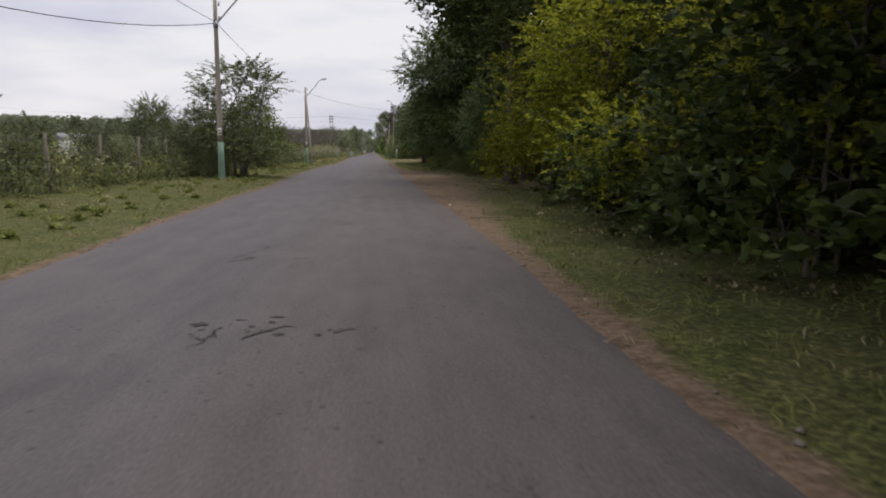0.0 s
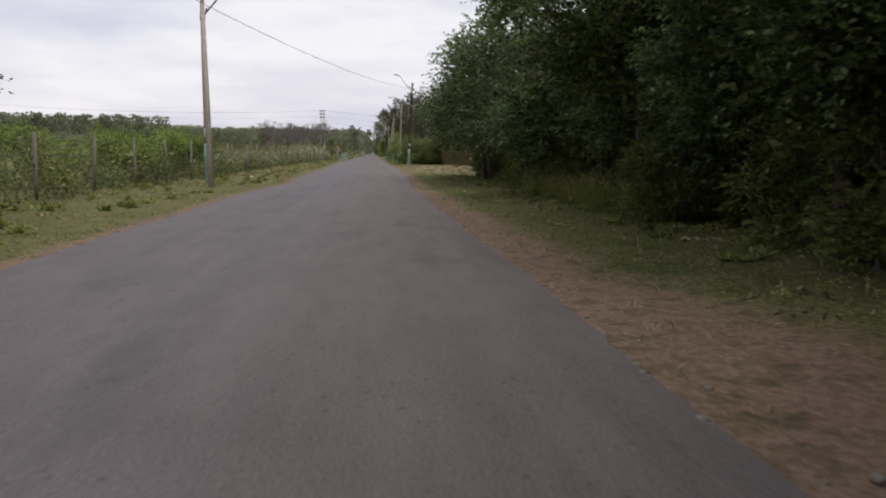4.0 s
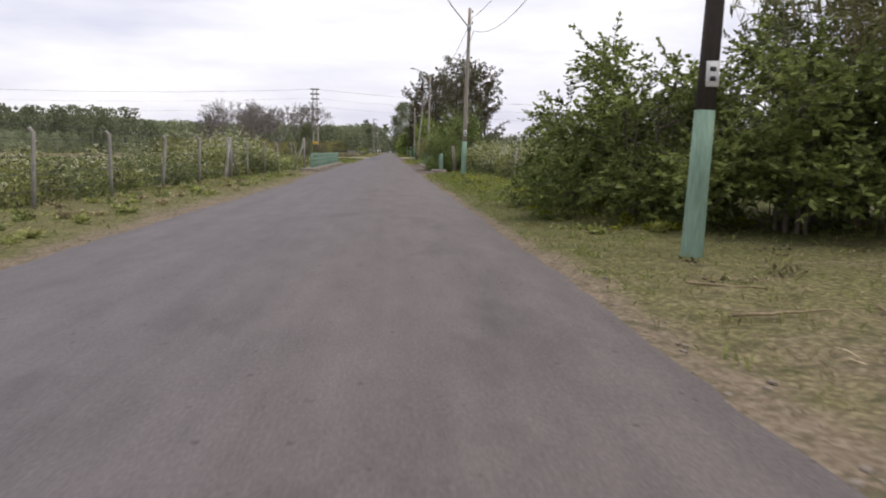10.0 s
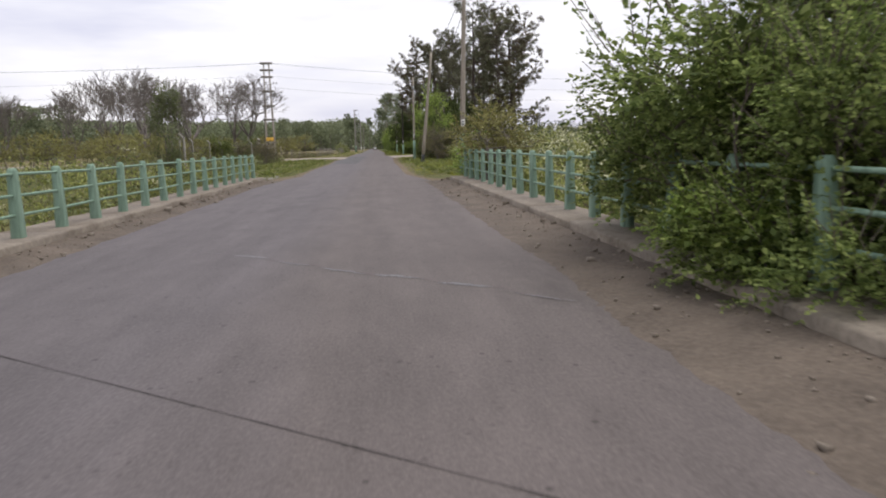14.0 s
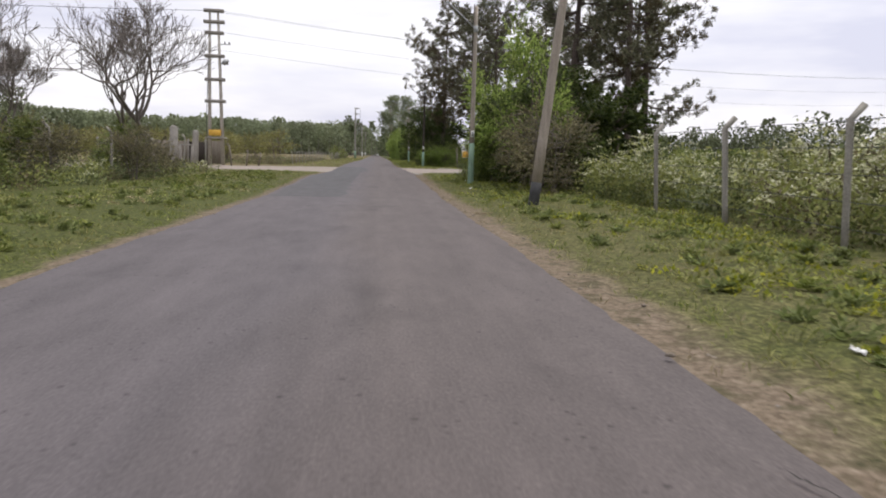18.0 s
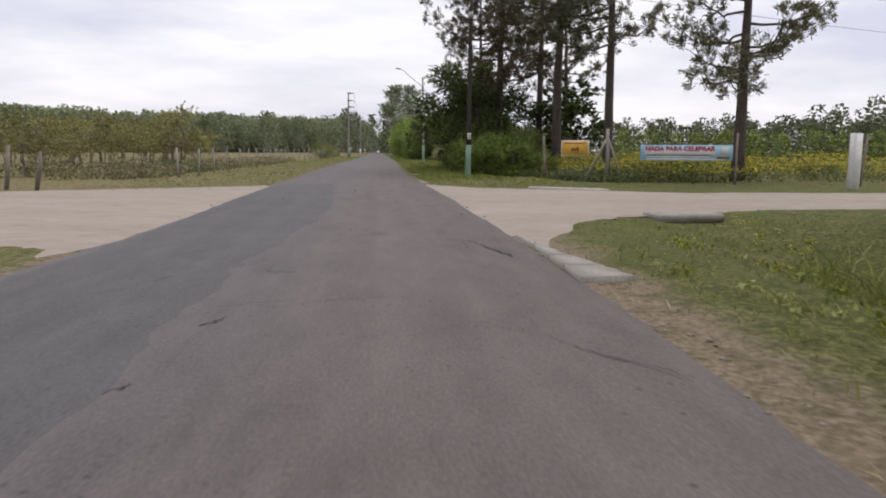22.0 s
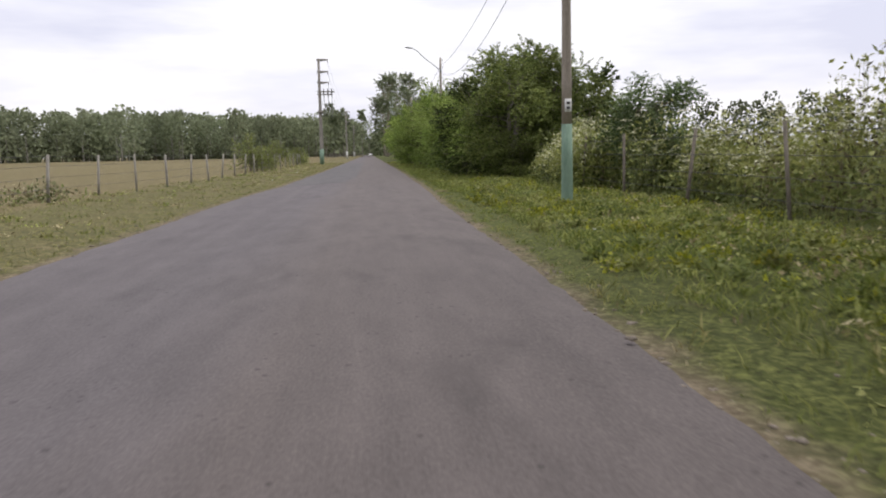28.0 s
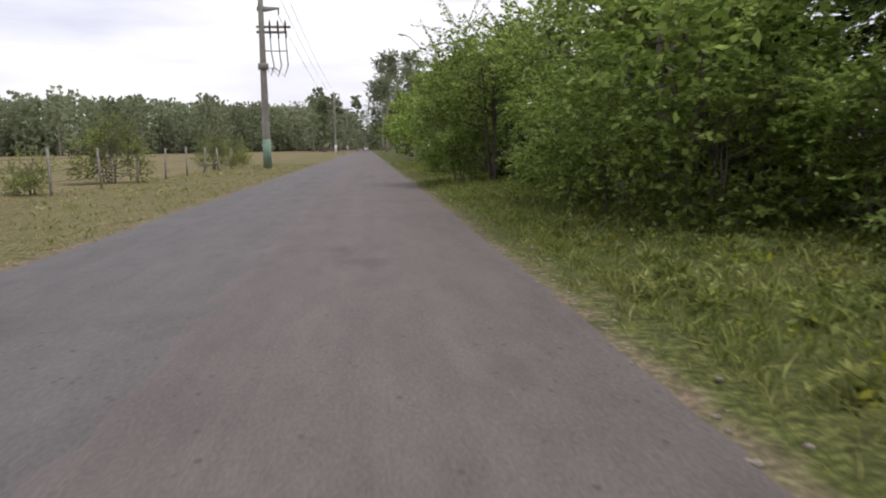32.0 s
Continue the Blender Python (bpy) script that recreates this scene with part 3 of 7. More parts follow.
def strip(name, x0, x1, y0, y1, z, mat, parent=None, label="", ragged=0.06, step=0.3, seed=1):
    """A flat sheet with ragged edges; x0 and x1 may be functions of y."""
    r = np.random.default_rng(seed)
    yy = np.arange(y0, y1 + step / 2, step)
    a = (x0(yy) if callable(x0) else np.full(len(yy), x0)) + r.normal(0, ragged, len(yy))
    b = (x1(yy) if callable(x1) else np.full(len(yy), x1)) + r.normal(0, ragged, len(yy))
    k = 5
    uu = np.array([0, 0.02, 0.5, 0.98, 1.0])
    X = a[:, None] + (b - a)[:, None] * uu
    Y = np.broadcast_to(yy[:, None], X.shape) + np.where((np.arange(len(yy)) % (len(yy) - 1) == 0)[:, None], r.normal(0, ragged * 1.5, X.shape), 0)
    Z = np.full(X.shape, float(z)) if not callable(z) else z(X, Y)
    Z[:, [0, -1]] -= 0.008
    Z[[0, -1], :] -= 0.008
    ii = np.arange(len(yy) - 1)[:, None] * k + np.arange(k - 1)[None]
    return part(name, Geo().add(np.stack([X, Y, Z], -1).reshape(-1, 3), np.stack([ii, ii + 1, ii + k + 1, ii + k], -1).reshape(-1, 4)), mat, parent, label, smooth=True)


# dirt street that crosses the road
def street(name, sign, reach):
    ux = np.concatenate([np.arange(0, 14, 0.35), np.arange(14, reach, 1.0)])
    r = np.random.default_rng(3 if sign > 0 else 4)
    if sign > 0:
        near = np.interp(ux, [0, 0.7, 1.5, 2.3, 5, 9, 60], [270.5, 272.6, 274.6, 276.2, 278, 278.2, 279]) + r.normal(0, 0.08, len(ux))
        away = np.interp(ux, [0, 0.5, 1.3, 1.9, 3.2, 5.5, 8, 60], [294, 291.7, 290.0, 289.0, 288.3, 287.1, 285.4, 284]) + r.normal(0, 0.08, len(ux))
    else:
        near = np.interp(ux, [0, 0.6, 1.5, 4, 8, 60], [270.6, 271.4, 272, 273, 273.5, 274]) + r.normal(0, 0.08, len(ux))
        away = np.interp(ux, [0, 0.5, 1.5, 4, 8, 60], [292.5, 291.5, 290, 288.5, 286.5, 286]) + r.normal(0, 0.08, len(ux))
    k = 34
    uu = np.linspace(0, 1, k)
    Y = near[:, None] + (away - near)[:, None] * uu
    base = np.where(sign > 0, edge_right(Y) - 0.12, edge_left(Y) + 0.12)
    X = base + sign * ux[:, None]
    Z = np.clip(ground_z(X, Y), -0.055, 0.0) + 0.05 - 0.065 * (np.abs(2 * uu - 1) ** 10)[None] + np.where(ux[:, None] < 0.3, -0.045, 0.008 * np.sin(X * 1.1) * np.sin(Y * 1.7))
    ii = np.arange(len(ux) - 1)[:, None] * k + np.arange(k - 1)[None]
    ob = part(name, Geo().add(np.stack([X, Y, Z], -1).reshape(-1, 3), np.stack([ii, ii + 1, ii + k + 1, ii + k], -1).reshape(-1, 4)), M_SAND, smooth=True)
    return tagged(ob, "pale sandy dirt street joining the asphalt", "dirt road", kind="structure")


street("dirt_road_east", 1, 70)
street("dirt_road_west", -1, 70)

# newer asphalt on the far lane, and smaller patches
PATCH_X = (-3.0, -0.95, -0.5, -0.6)
strip("asphalt_patch", lambda y: edge_left(y) + 0.32, lambda y: np.interp(y, [240, 253, 265, 270, 275.5, 280, 291], [-1.38, -1.5, -1.46, -1.5, -1.08, -1.0, -1.6]) + 0.05 * np.sin(y * 1.9), 240, 291.5, 0.0045, M_ASPHALT_NEW, road, "darker newer asphalt", 0.035)
strip("asphalt_patch", lambda y: edge_left(y) + 0.3, lambda y: np.interp(y, [357, 361, 368, 430], PATCH_X) + 0.04 * np.sin(y * 1.4), 357, 430, 0.0045, M_ASPHALT_MID, road, "darker newer asphalt", 0.05, seed=2)

# ---------------------------------------------------------------- vegetation
def bent(p0, p1, n, wob, r):
    t = np.linspace(0, 1, n)[:, None]
    p = np.asarray(p0)[None] * (1 - t) + np.asarray(p1)[None] * t
    w = r.normal(0, wob, (n, 3)) * np.minimum(t, 0.6)
    w[0] = 0
    return p + w


def tree_meshes(seed, height, crown_r, base, leaf, leaf_len, dens=9, per=16, trunk_r=0.16, bark=None, stems=1, flat=0.8, spread=0.28, low=0.0, leaf_w=0.62, lobes_n=11, sprigs=45, rise=0.0, shoot=(0.12, 0.34)):
    """Trunk and crown meshes of one broadleaf tree, its foot at the origin: limbs that carry lobes of leafy shoots."""
    r = np.random.default_rng(seed)
    woods, twigs, lines = [], Geo(), []
    for s in range(stems):
        wood = Geo()
        woods.append(wood)
        a0 = r.uniform(0, 6.28)
        lean = 0.05 * height if stems == 1 else 0.25 * height
        top = np.array([math.cos(a0) * lean * r.random(), math.sin(a0) * lean * r.random(), height * 0.72])
        foot = np.array([math.cos(a0), math.sin(a0), 0]) * (0.0 if stems == 1 else 0.25) + np.array([0, 0, -0.15])
        pts = bent(foot, top, 8, 0.035 * height / 4, r)
        wood.tube(pts, np.linspace(trunk_r, trunk_r * 0.25, 8) * np.array([1.35, 1.05, 1, 1, 1, 1, 1, 1]), 9 if stems == 1 else 6, 0)
        lines.append(pts)
    lobes = []
    zc = (base + height) / 2
    for k in range(lobes_n):
        a, rr = k * 2.4 + r.uniform(-0.5, 0.5), crown_r * math.sqrt(r.uniform(0.06, 1)) * 0.74
        zz = base + (height - base) * r.uniform(0.1, 0.88)
        shrink = 1 - 0.55 * abs((zz - zc) / max(height - base, 0.1)) * 2 * (1 if zz > zc else low)
        lobes.append((math.cos(a) * rr * shrink, math.sin(a) * rr * shrink, zz, crown_r * r.uniform(0.28, 0.5) * max(shrink, 0.45), flat))
    for k, (x, y, z, rad, fl) in enumerate(lobes):
        pts = lines[k % stems]
        i = int(np.clip(np.searchsorted(pts[:, 2], z * 0.72), 2, 6))
        end = np.array([x, y, z])
        bp = bent(pts[i], end, 6, 0.05, r)
        bp[1:5, 2] += np.array([0.05, 0.08, 0.06, 0.03]) * crown_r * 0.3
        woods[k % stems].tube(bp, np.linspace(max(trunk_r * 0.4, 0.02), 0.014, 6), 5, 0, False)
        for q in range(3):
            e2 = end + r.normal(0, 0.5, 3) * rad
            woods[k % stems].tube(bent(bp[3 + q % 2], e2, 4, 0.03, r), np.linspace(0.018, 0.006, 4), 3, 0, False)
        # shoots over the lobe, thickest on its outer and upper side
        m = max(8, int(dens * per * rad * rad / 15))
        u_ = r.normal(size=(m, 3))
        u_ /= np.linalg.norm(u_, axis=1)[:, None]
        away = np.array([x, y, 0.35 * crown_r])
        away = away / max(np.linalg.norm(away), 1e-6)
        u_ = np.where(((u_ @ away) < -0.35)[:, None] & (r.random(m) < 0.6)[:, None], -u_, u_)
        c = u_ * rad * r.uniform(0.35, 0.86, m)[:, None] * np.array([1, 1, fl]) + end
        d = u_ * 0.9 + away * 0.35 + r.normal(0, 0.35, (m, 3))
        d[:, 2] = d[:, 2] * 0.55 + 0.12
        d /= np.linalg.norm(d, axis=1)[:, None]
        ln = spread * r.uniform(1.1, 2.6, m)
        keep = c[:, 2] > 0.12
        twigs.sprays(c[keep], d[keep], ln[keep], 13, leaf_len, leaf_len * leaf_w, r)
        # inner leaves, larger and fewer
        m = max(6, int(dens * per * rad * rad / 9))
        c = r.normal(0, 0.36, (m, 3)) * rad * np.array([1, 1, fl]) + end
        c = c[c[:, 2] > 0.1]
        twigs.leaves(c, leaf_len * 1.45, leaf_len, r)
    # long loose shoots that break the outline
    m = sprigs
    pick = np.array(lobes)[r.integers(len(lobes), size=m)]
    a, e = r.uniform(0, 6.28, m), r.uniform(rise, max(1.25, rise + 0.5), m)
    d = np.stack([np.cos(a) * np.cos(e), np.sin(a) * np.cos(e), np.sin(e)], -1)
    p0 = pick[:, :3] + d * pick[:, 3:4] * np.array([1, 1, flat]) * 0.85
    ln = crown_r * r.uniform(*shoot, m)
    for k in range(m):
        if p0[k, 2] > 0.2:
            twigs.tube([p0[k], p0[k] + d[k] * ln[k]], [0.01, 0.004], 3, 1, False)
    ok = p0[:, 2] > 0.2
    twigs.sprays(p0[ok], d[ok], ln[ok], 22, leaf_len, leaf_len * leaf_w, r, 0, 0.12, 0.7)
    return [w.mesh("trunk" if stems == 1 else "stem", [bark or M_BARK], True) for w in woods], twigs.mesh("crown", [leaf, bark or M_BARK])


def plant(name, meshes, x, y, turn, size, label, category, group="", wide=1.0, lean=0.0):
    z = float(ground_z(x, y))
    t = thing(name, pose(x, y, z, 0, lean, turn), label, category, group)
    t.scale = (size * wide, size * wide, size)
    for me in meshes[0]:
        part(me.name.split(".")[0], me, None, t)
    part("crown", meshes[1], None, t)
    return t


T_DARK = [tree_meshes(s, 7.5, 3.6, 0.6, M_LEAF_SHADED, 0.16, 34, 20, 0.2, lobes_n=15, spread=0.3, low=0.2) for s in (1, 2, 3)]
T_CLEAR = [tree_meshes(s, 8.0, 3.8, 1.3, M_LEAF_COOL, 0.14, 38, 20, 0.1, M_PINEBARK, 3, lobes_n=18, spread=0.3, low=0.3, sprigs=80) for s in (8, 9)]
T_BACK = [tree_meshes(s, 9.0, 4.2, 0.0, M_LEAF_SHADED, 0.42, 8, 14, 0.2, lobes_n=15, spread=0.4, low=0.0) for s in (4, 5)]
T_TALL = [tree_meshes(s, 14.0, 5.2, 4.8, M_LEAF_SHADED, 0.24, 10, 18, 0.3, M_TRUNK, lobes_n=15, spread=0.33, sprigs=60) for s in (6, 7)]
T_OVER = tree_meshes(17, 10.5, 4.2, 3.4, M_LEAF_COOL, 0.14, 20, 18, 0.2, M_TRUNK, lobes_n=16, spread=0.3, sprigs=120)
T_YELLOW = [tree_meshes(s, 6.2, 3.4, 0.5, M_LEAF_YELLOW, 0.12, 36, 22, 0.09, M_PINEBARK, stems=3, low=0.1, lobes_n=14, sprigs=80) for s in (11, 12)]
T_GREEN = [tree_meshes(s, 7.0, 3.5, 0.0, M_LEAF_GREEN, 0.155, 24, 20, 0.14, stems=3, low=0.1, lobes_n=12, spread=0.3, sprigs=90, rise=0.5, shoot=(0.15, 0.42)) for s in (21, 22, 23)]
T_FAR = [tree_meshes(s, 7.5, 3.6, 0.0, M_LEAF_GREEN, 0.34, 9, 13, 0.14, stems=3, low=0.1, lobes_n=12, spread=0.35) for s in (24, 25)]
T_GREY = [tree_meshes(s, 5.9, 2.2, 0.3, M_LEAF_GREY, 0.1, 56, 18, 0.05, M_TWIG, 6, flat=1.0, low=0.1, lobes_n=24, spread=0.26, sprigs=240, rise=0.3, shoot=(0.15, 0.4)) for s in (53, 54)]
T_ROUND = [tree_meshes(s, 6.3, 2.7, 0.2, M_LEAF_MID, 0.12, 44, 20, 0.07, M_TWIG, 5, flat=0.9, low=0.1, lobes_n=18, spread=0.26, sprigs=80) for s in (55,)]
T_HIGH = [tree_meshes(s, 8.2, 3.7, 1.9, M_LEAF_SHADED, 0.15, 44, 20, 0.13, M_PINEBARK, 2, lobes_n=13, spread=0.3, low=0.4, sprigs=80) for s in (14, 15)]
T_HANG = [tree_meshes(s, 7.2, 3.7, 0.25, M_LEAF_GREEN, 0.13, 30, 20, 0.1, M_PINEBARK, 3, low=0.0, lobes_n=18, spread=0.32, sprigs=100, rise=0.2, shoot=(0.15, 0.4)) for s in (26, 27)]
T_EUC = [tree_meshes(s, 34.0, 7.0, 9.0, M_LEAF_HAZED, 0.7, 2.6, 16, 0.5, M_POLE, 1, flat=0.85, lobes_n=14, spread=0.7, low=0.5, leaf_w=0.5, sprigs=30) for s in (28, 29)]
B_DARK = [tree_meshes(s, 3.2, 2.1, -0.2, M_LEAF_MID, 0.11, 70, 24, 0.04, stems=5, low=0.0, spread=0.2, lobes_n=16, sprigs=90) for s in (31, 32)]
B_UNDER = [tree_meshes(s, 3.2, 2.1, -0.2, M_LEAF_SHADED, 0.2, 18, 14, 0.04, stems=5, low=0.0, spread=0.22, lobes_n=12) for s in (33, 34)]
B_GREEN = [tree_meshes(s, 3.0, 2.0, -0.2, M_LEAF_GREEN, 0.112, 40, 25, 0.03, stems=5, low=0.0, spread=0.18, lobes_n=13, sprigs=90) for s in (41, 42)]
B_GREY = [tree_meshes(s, 3.6, 1.9, 0.0, M_LEAF_GREY, 0.11, 42, 19, 0.05, stems=6, low=0.0, spread=0.22, bark=M_TWIG, lobes_n=13, sprigs=110) for s in (51, 52)]
B_YELLOW = [tree_meshes(s, 2.5, 1.8, -0.2, M_LEAF_SPRING, 0.095, 52, 15, 0.03, stems=6, low=0.0, spread=0.22, bark=M_TWIG, lobes_n=16, sprigs=70, rise=0.85, shoot=(0.2, 0.5)) for s in (61, 62)]

B_FIELD = [tree_meshes(s, 2.5, 1.8, 0.75, M_ORCHARD, 0.1, 46, 16, 0.04, stems=5, low=0.2, spread=0.24, bark=M_TWIG, sprigs=70) for s in (63, 64)]


def pine_meshes(seed, height, first, rad, needle):
    """A tall pine: bare trunk, long crooked limbs, needles in tufts near the limbs' ends."""
    r = np.random.default_rng(seed)
    wood, crown = Geo(), Geo()
    pts = bent((0, 0, -0.2), (r.normal(0, 0.5), r.normal(0, 0.5), height), 10, 0.08, r)
    wood.tube(pts, np.linspace(0.30, 0.06, 10) * np.array([1.25] + [1] * 9), 12, 0)
    tufts, ways = [], []
    z = first
    while z < height - 0.3:
        f = (z - first) / (height - first)
        a = r.uniform(0, 6.28)
        ln = rad * (0.55 + 0.65 * math.sin(math.pi * (0.2 + 0.75 * f))) * r.uniform(0.55, 1.25)
        i = min(8, int(z / height * 9))
        p0 = pts[i] + (pts[i + 1] - pts[i]) * (z / height * 9 - i)
        rise = r.uniform(-0.12, 0.22) + 0.35 * f
        t = np.linspace(0, 1, 7)[:, None]
        bp = p0 + np.array([math.cos(a), math.sin(a), 0]) * ln * t + np.array([0, 0, 1.0]) * ln * (rise * t + 0.16 * t ** 3 - 0.10 * np.sin(t * 3.1))
        bp[1:] += r.normal(0, 0.07, (6, 3))
        wood.tube(bp, np.linspace(0.075, 0.014, 7), 5, 0, False)
        for q in range(2, 7):
            for w in range(3):
                d = (bp[q] - bp[q - 1]) / np.linalg.norm(bp[q] - bp[q - 1]) + r.normal(0, 0.75, 3) * np.array([1, 1, 0.45])
                d /= np.linalg.norm(d)
                e2 = bp[q] + d * r.uniform(0.3, 0.95) + np.array([0, 0, 0.08])
                wood.tube([bp[q], e2], [0.016, 0.006], 3, 0, False)
                for j in range(r.integers(1, 4)):
                    tufts.append(e2 + r.normal(0, 0.14, 3))
                    ways.append(d)
        z += r.uniform(0.18, 0.5)
    tufts, ways = np.array(tufts), np.array(ways)
    k = 24
    d = r.normal(0, 0.75, (len(tufts), k, 3)) + ways[:, None] * 0.7 + np.array([0, 0, 0.25])
    d /= np.linalg.norm(d, axis=-1)[..., None]
    s_ = np.cross(d, r.normal(size=d.shape))
    s_ /= np.linalg.norm(s_, axis=-1)[..., None]
    c = tufts[:, None] + r.normal(0, 0.07, d.shape)
    ln = r.uniform(0.18, 0.34, (*d.shape[:2], 1))
    v = np.stack([c, c + d * ln * 0.5 + s_ * 0.028, c + d * ln, c + d * ln * 0.5 - s_ * 0.028], 2)
    crown.add(v.reshape(-1, 3), np.arange(4 * len(tufts) * k).reshape(-1, 4))
    return [wood.mesh("trunk", [M_PINEBARK], True)], crown.mesh("crown", [needle])


PINES = [pine_meshes(s, h, f, 3.4, n) for s, h, f, n in ((71, 19, 7.5, M_NEEDLE), (72, 18, 8, M_NEEDLE), (73, 18, 5.5, M_RUST), (74, 16, 4.5, M_NEEDLE))]


def bare_tree_mesh(seed, height, trunk_r):
    r = np.random.default_rng(seed)
    wood = Geo()

    def grow(p, d, ln, rad, depth):
        n = 5 if depth < 3 else 3
        pts = [np.array(p)]
        for k in range(n):
            d = d + r.normal(0, 0.13, 3) + np.array([0, 0, 0.04])
            d = d / np.linalg.norm(d)
            pts.append(pts[-1] + d * ln / n)
        wood.tube(np.array(pts), np.maximum(np.linspace(rad, rad * 0.55, n + 1), 0.009), 7 if depth < 2 else (4 if depth < 4 else 3), 0, False)
        if depth >= 6:
            return
        for k in range((r.integers(2, 4) if depth < 3 else r.integers(2, 5)) if depth else 5):
            a = r.normal(0, 0.55 if depth else 0.5, 3)
            a[2] = abs(a[2]) * 0.5
            grow(pts[-1 - (k % 3 == 2)], (d + a) / np.linalg.norm(d + a), ln * r.uniform(0.6, 0.85), rad * 0.55, depth + 1)

    grow((0, 0, -0.2), np.array([0, 0, 1.0]), height * 0.27, trunk_r, 0)
    return wood.mesh("trunk", [M_TWIG], True)


BARE = [bare_tree_mesh(s, h, t) for s, h, t in ((81, 8.5, 0.14), (82, 7.5, 0.115), (83, 6.0, 0.09))]


def weeds(name, x0, x1, y0, y1, height, count, seed, bloom=0.5, mustard=False, label="tall green weeds with cream flower heads along the fence", leaf=None, dull=0.45):
    """A dense stand of tall weeds, as one thing that nobody could count, thickest at its roadside front."""
    r = np.random.default_rng(seed)
    y = r.uniform(y0, y1, count)
    a = x0(y) if callable(x0) else np.full(count, float(x0))
    b = x1(y) if callable(x1) else np.full(count, float(x1))
    k = r.random(count) ** 1.7
    sag = 0.45 * (1 + np.sin(y * 1.1 + seed) * np.sin(y * 0.37 + 2)) + 0.25 * np.sin(y * 3.1 + seed)
    x = np.where(np.abs(a) < np.abs(b), a + (b - a) * k, b + (a - b) * k)
    x = x + np.sign(x) * np.maximum(sag, 0)
    h = height * r.uniform(0.55, 1.1, count) * (0.82 + 0.34 * np.sin(y * 0.9 + seed) * np.sin(x * 0.7 + y * 0.33)) * (0.72 + 0.28 * smoothed(k, 0, 0.12))
    z = ground_z(x, y)
    tone = np.sin(y * 0.61 + seed) * np.sin(x * 0.9 + y * 0.23 + 1) + r.normal(0, 0.35, count)
    hue = np.where(tone > 1 - 1.6 * dull, 2, np.where((tone < -0.45) & (r.random(count) < 0.6 * (dull + 0.4)), 3, 0))
    g = Geo()
    tip = np.stack([x + r.normal(0, 0.14, count), y + r.normal(0, 0.14, count), z + h], -1)
    foot = np.stack([x, y, z - 0.05], -1)
    wv = 0.006
    o = np.array([[wv, 0, 0], [-wv / 2, wv, 0], [-wv / 2, -wv, 0]])
    v = np.concatenate([foot[:, None] + o[None], tip[:, None] + o[None] * 0.5], 1)
    base = np.arange(count)[:, None, None] * 6
    q = np.array([[0, 1, 4, 3], [1, 2, 5, 4], [2, 0, 3, 5]])[None]
    g.add(v.reshape(-1, 3), (base + q).reshape(-1, 4), 0)
    for front, m, ln in ((k < 0.2, 32, 0.16), (k >= 0.2, 9, 0.2)):
        n = int(front.sum())
        if n:
            t = 0.03 + 0.97 * r.random((n, m)) ** 0.95
            c = foot[front][:, None] + (tip - foot)[front][:, None] * t[..., None]
            c = c + r.normal(0, 0.25, c.shape) * np.array([1, 1, 0.5])
            c[..., 2] = np.maximum(c[..., 2], foot[front][:, None, 2] + 0.06)
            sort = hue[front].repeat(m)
            # leaves low on a stalk get the darker green, occlusion put into colour
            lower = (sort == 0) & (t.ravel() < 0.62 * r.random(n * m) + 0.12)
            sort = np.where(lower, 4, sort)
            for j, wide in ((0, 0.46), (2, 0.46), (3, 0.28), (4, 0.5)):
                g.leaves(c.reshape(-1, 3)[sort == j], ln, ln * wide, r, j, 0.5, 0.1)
    patchy = 0.5 + 0.5 * np.sin(y * 0.83 + 1.7 * seed) * np.sin(x * 0.6 + y * 0.31)
    hit = np.flatnonzero(r.random(count) < bloom * (0.45 + 0.9 * patchy))
    if len(hit):
        heads = np.concatenate([tip[hit]] + [foot[hit] + (tip - foot)[hit] * r.uniform(0.8, 0.98, len(hit))[:, None] + r.normal(0, 0.17, (len(hit), 3)) * np.array([1, 1, 0.3]) for j in range(1)])
        fl = np.repeat(heads, 8, axis=0) + r.normal(0, 0.075, (len(heads) * 8, 3)) * np.array([1, 1, 0.35])
        g.leaves(fl, 0.075, 0.065, r, 1, 2.0, 0)
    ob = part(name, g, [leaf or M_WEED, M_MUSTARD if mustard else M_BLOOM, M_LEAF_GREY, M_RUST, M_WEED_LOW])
    return tagged(ob, label, "weeds", kind="stuff")


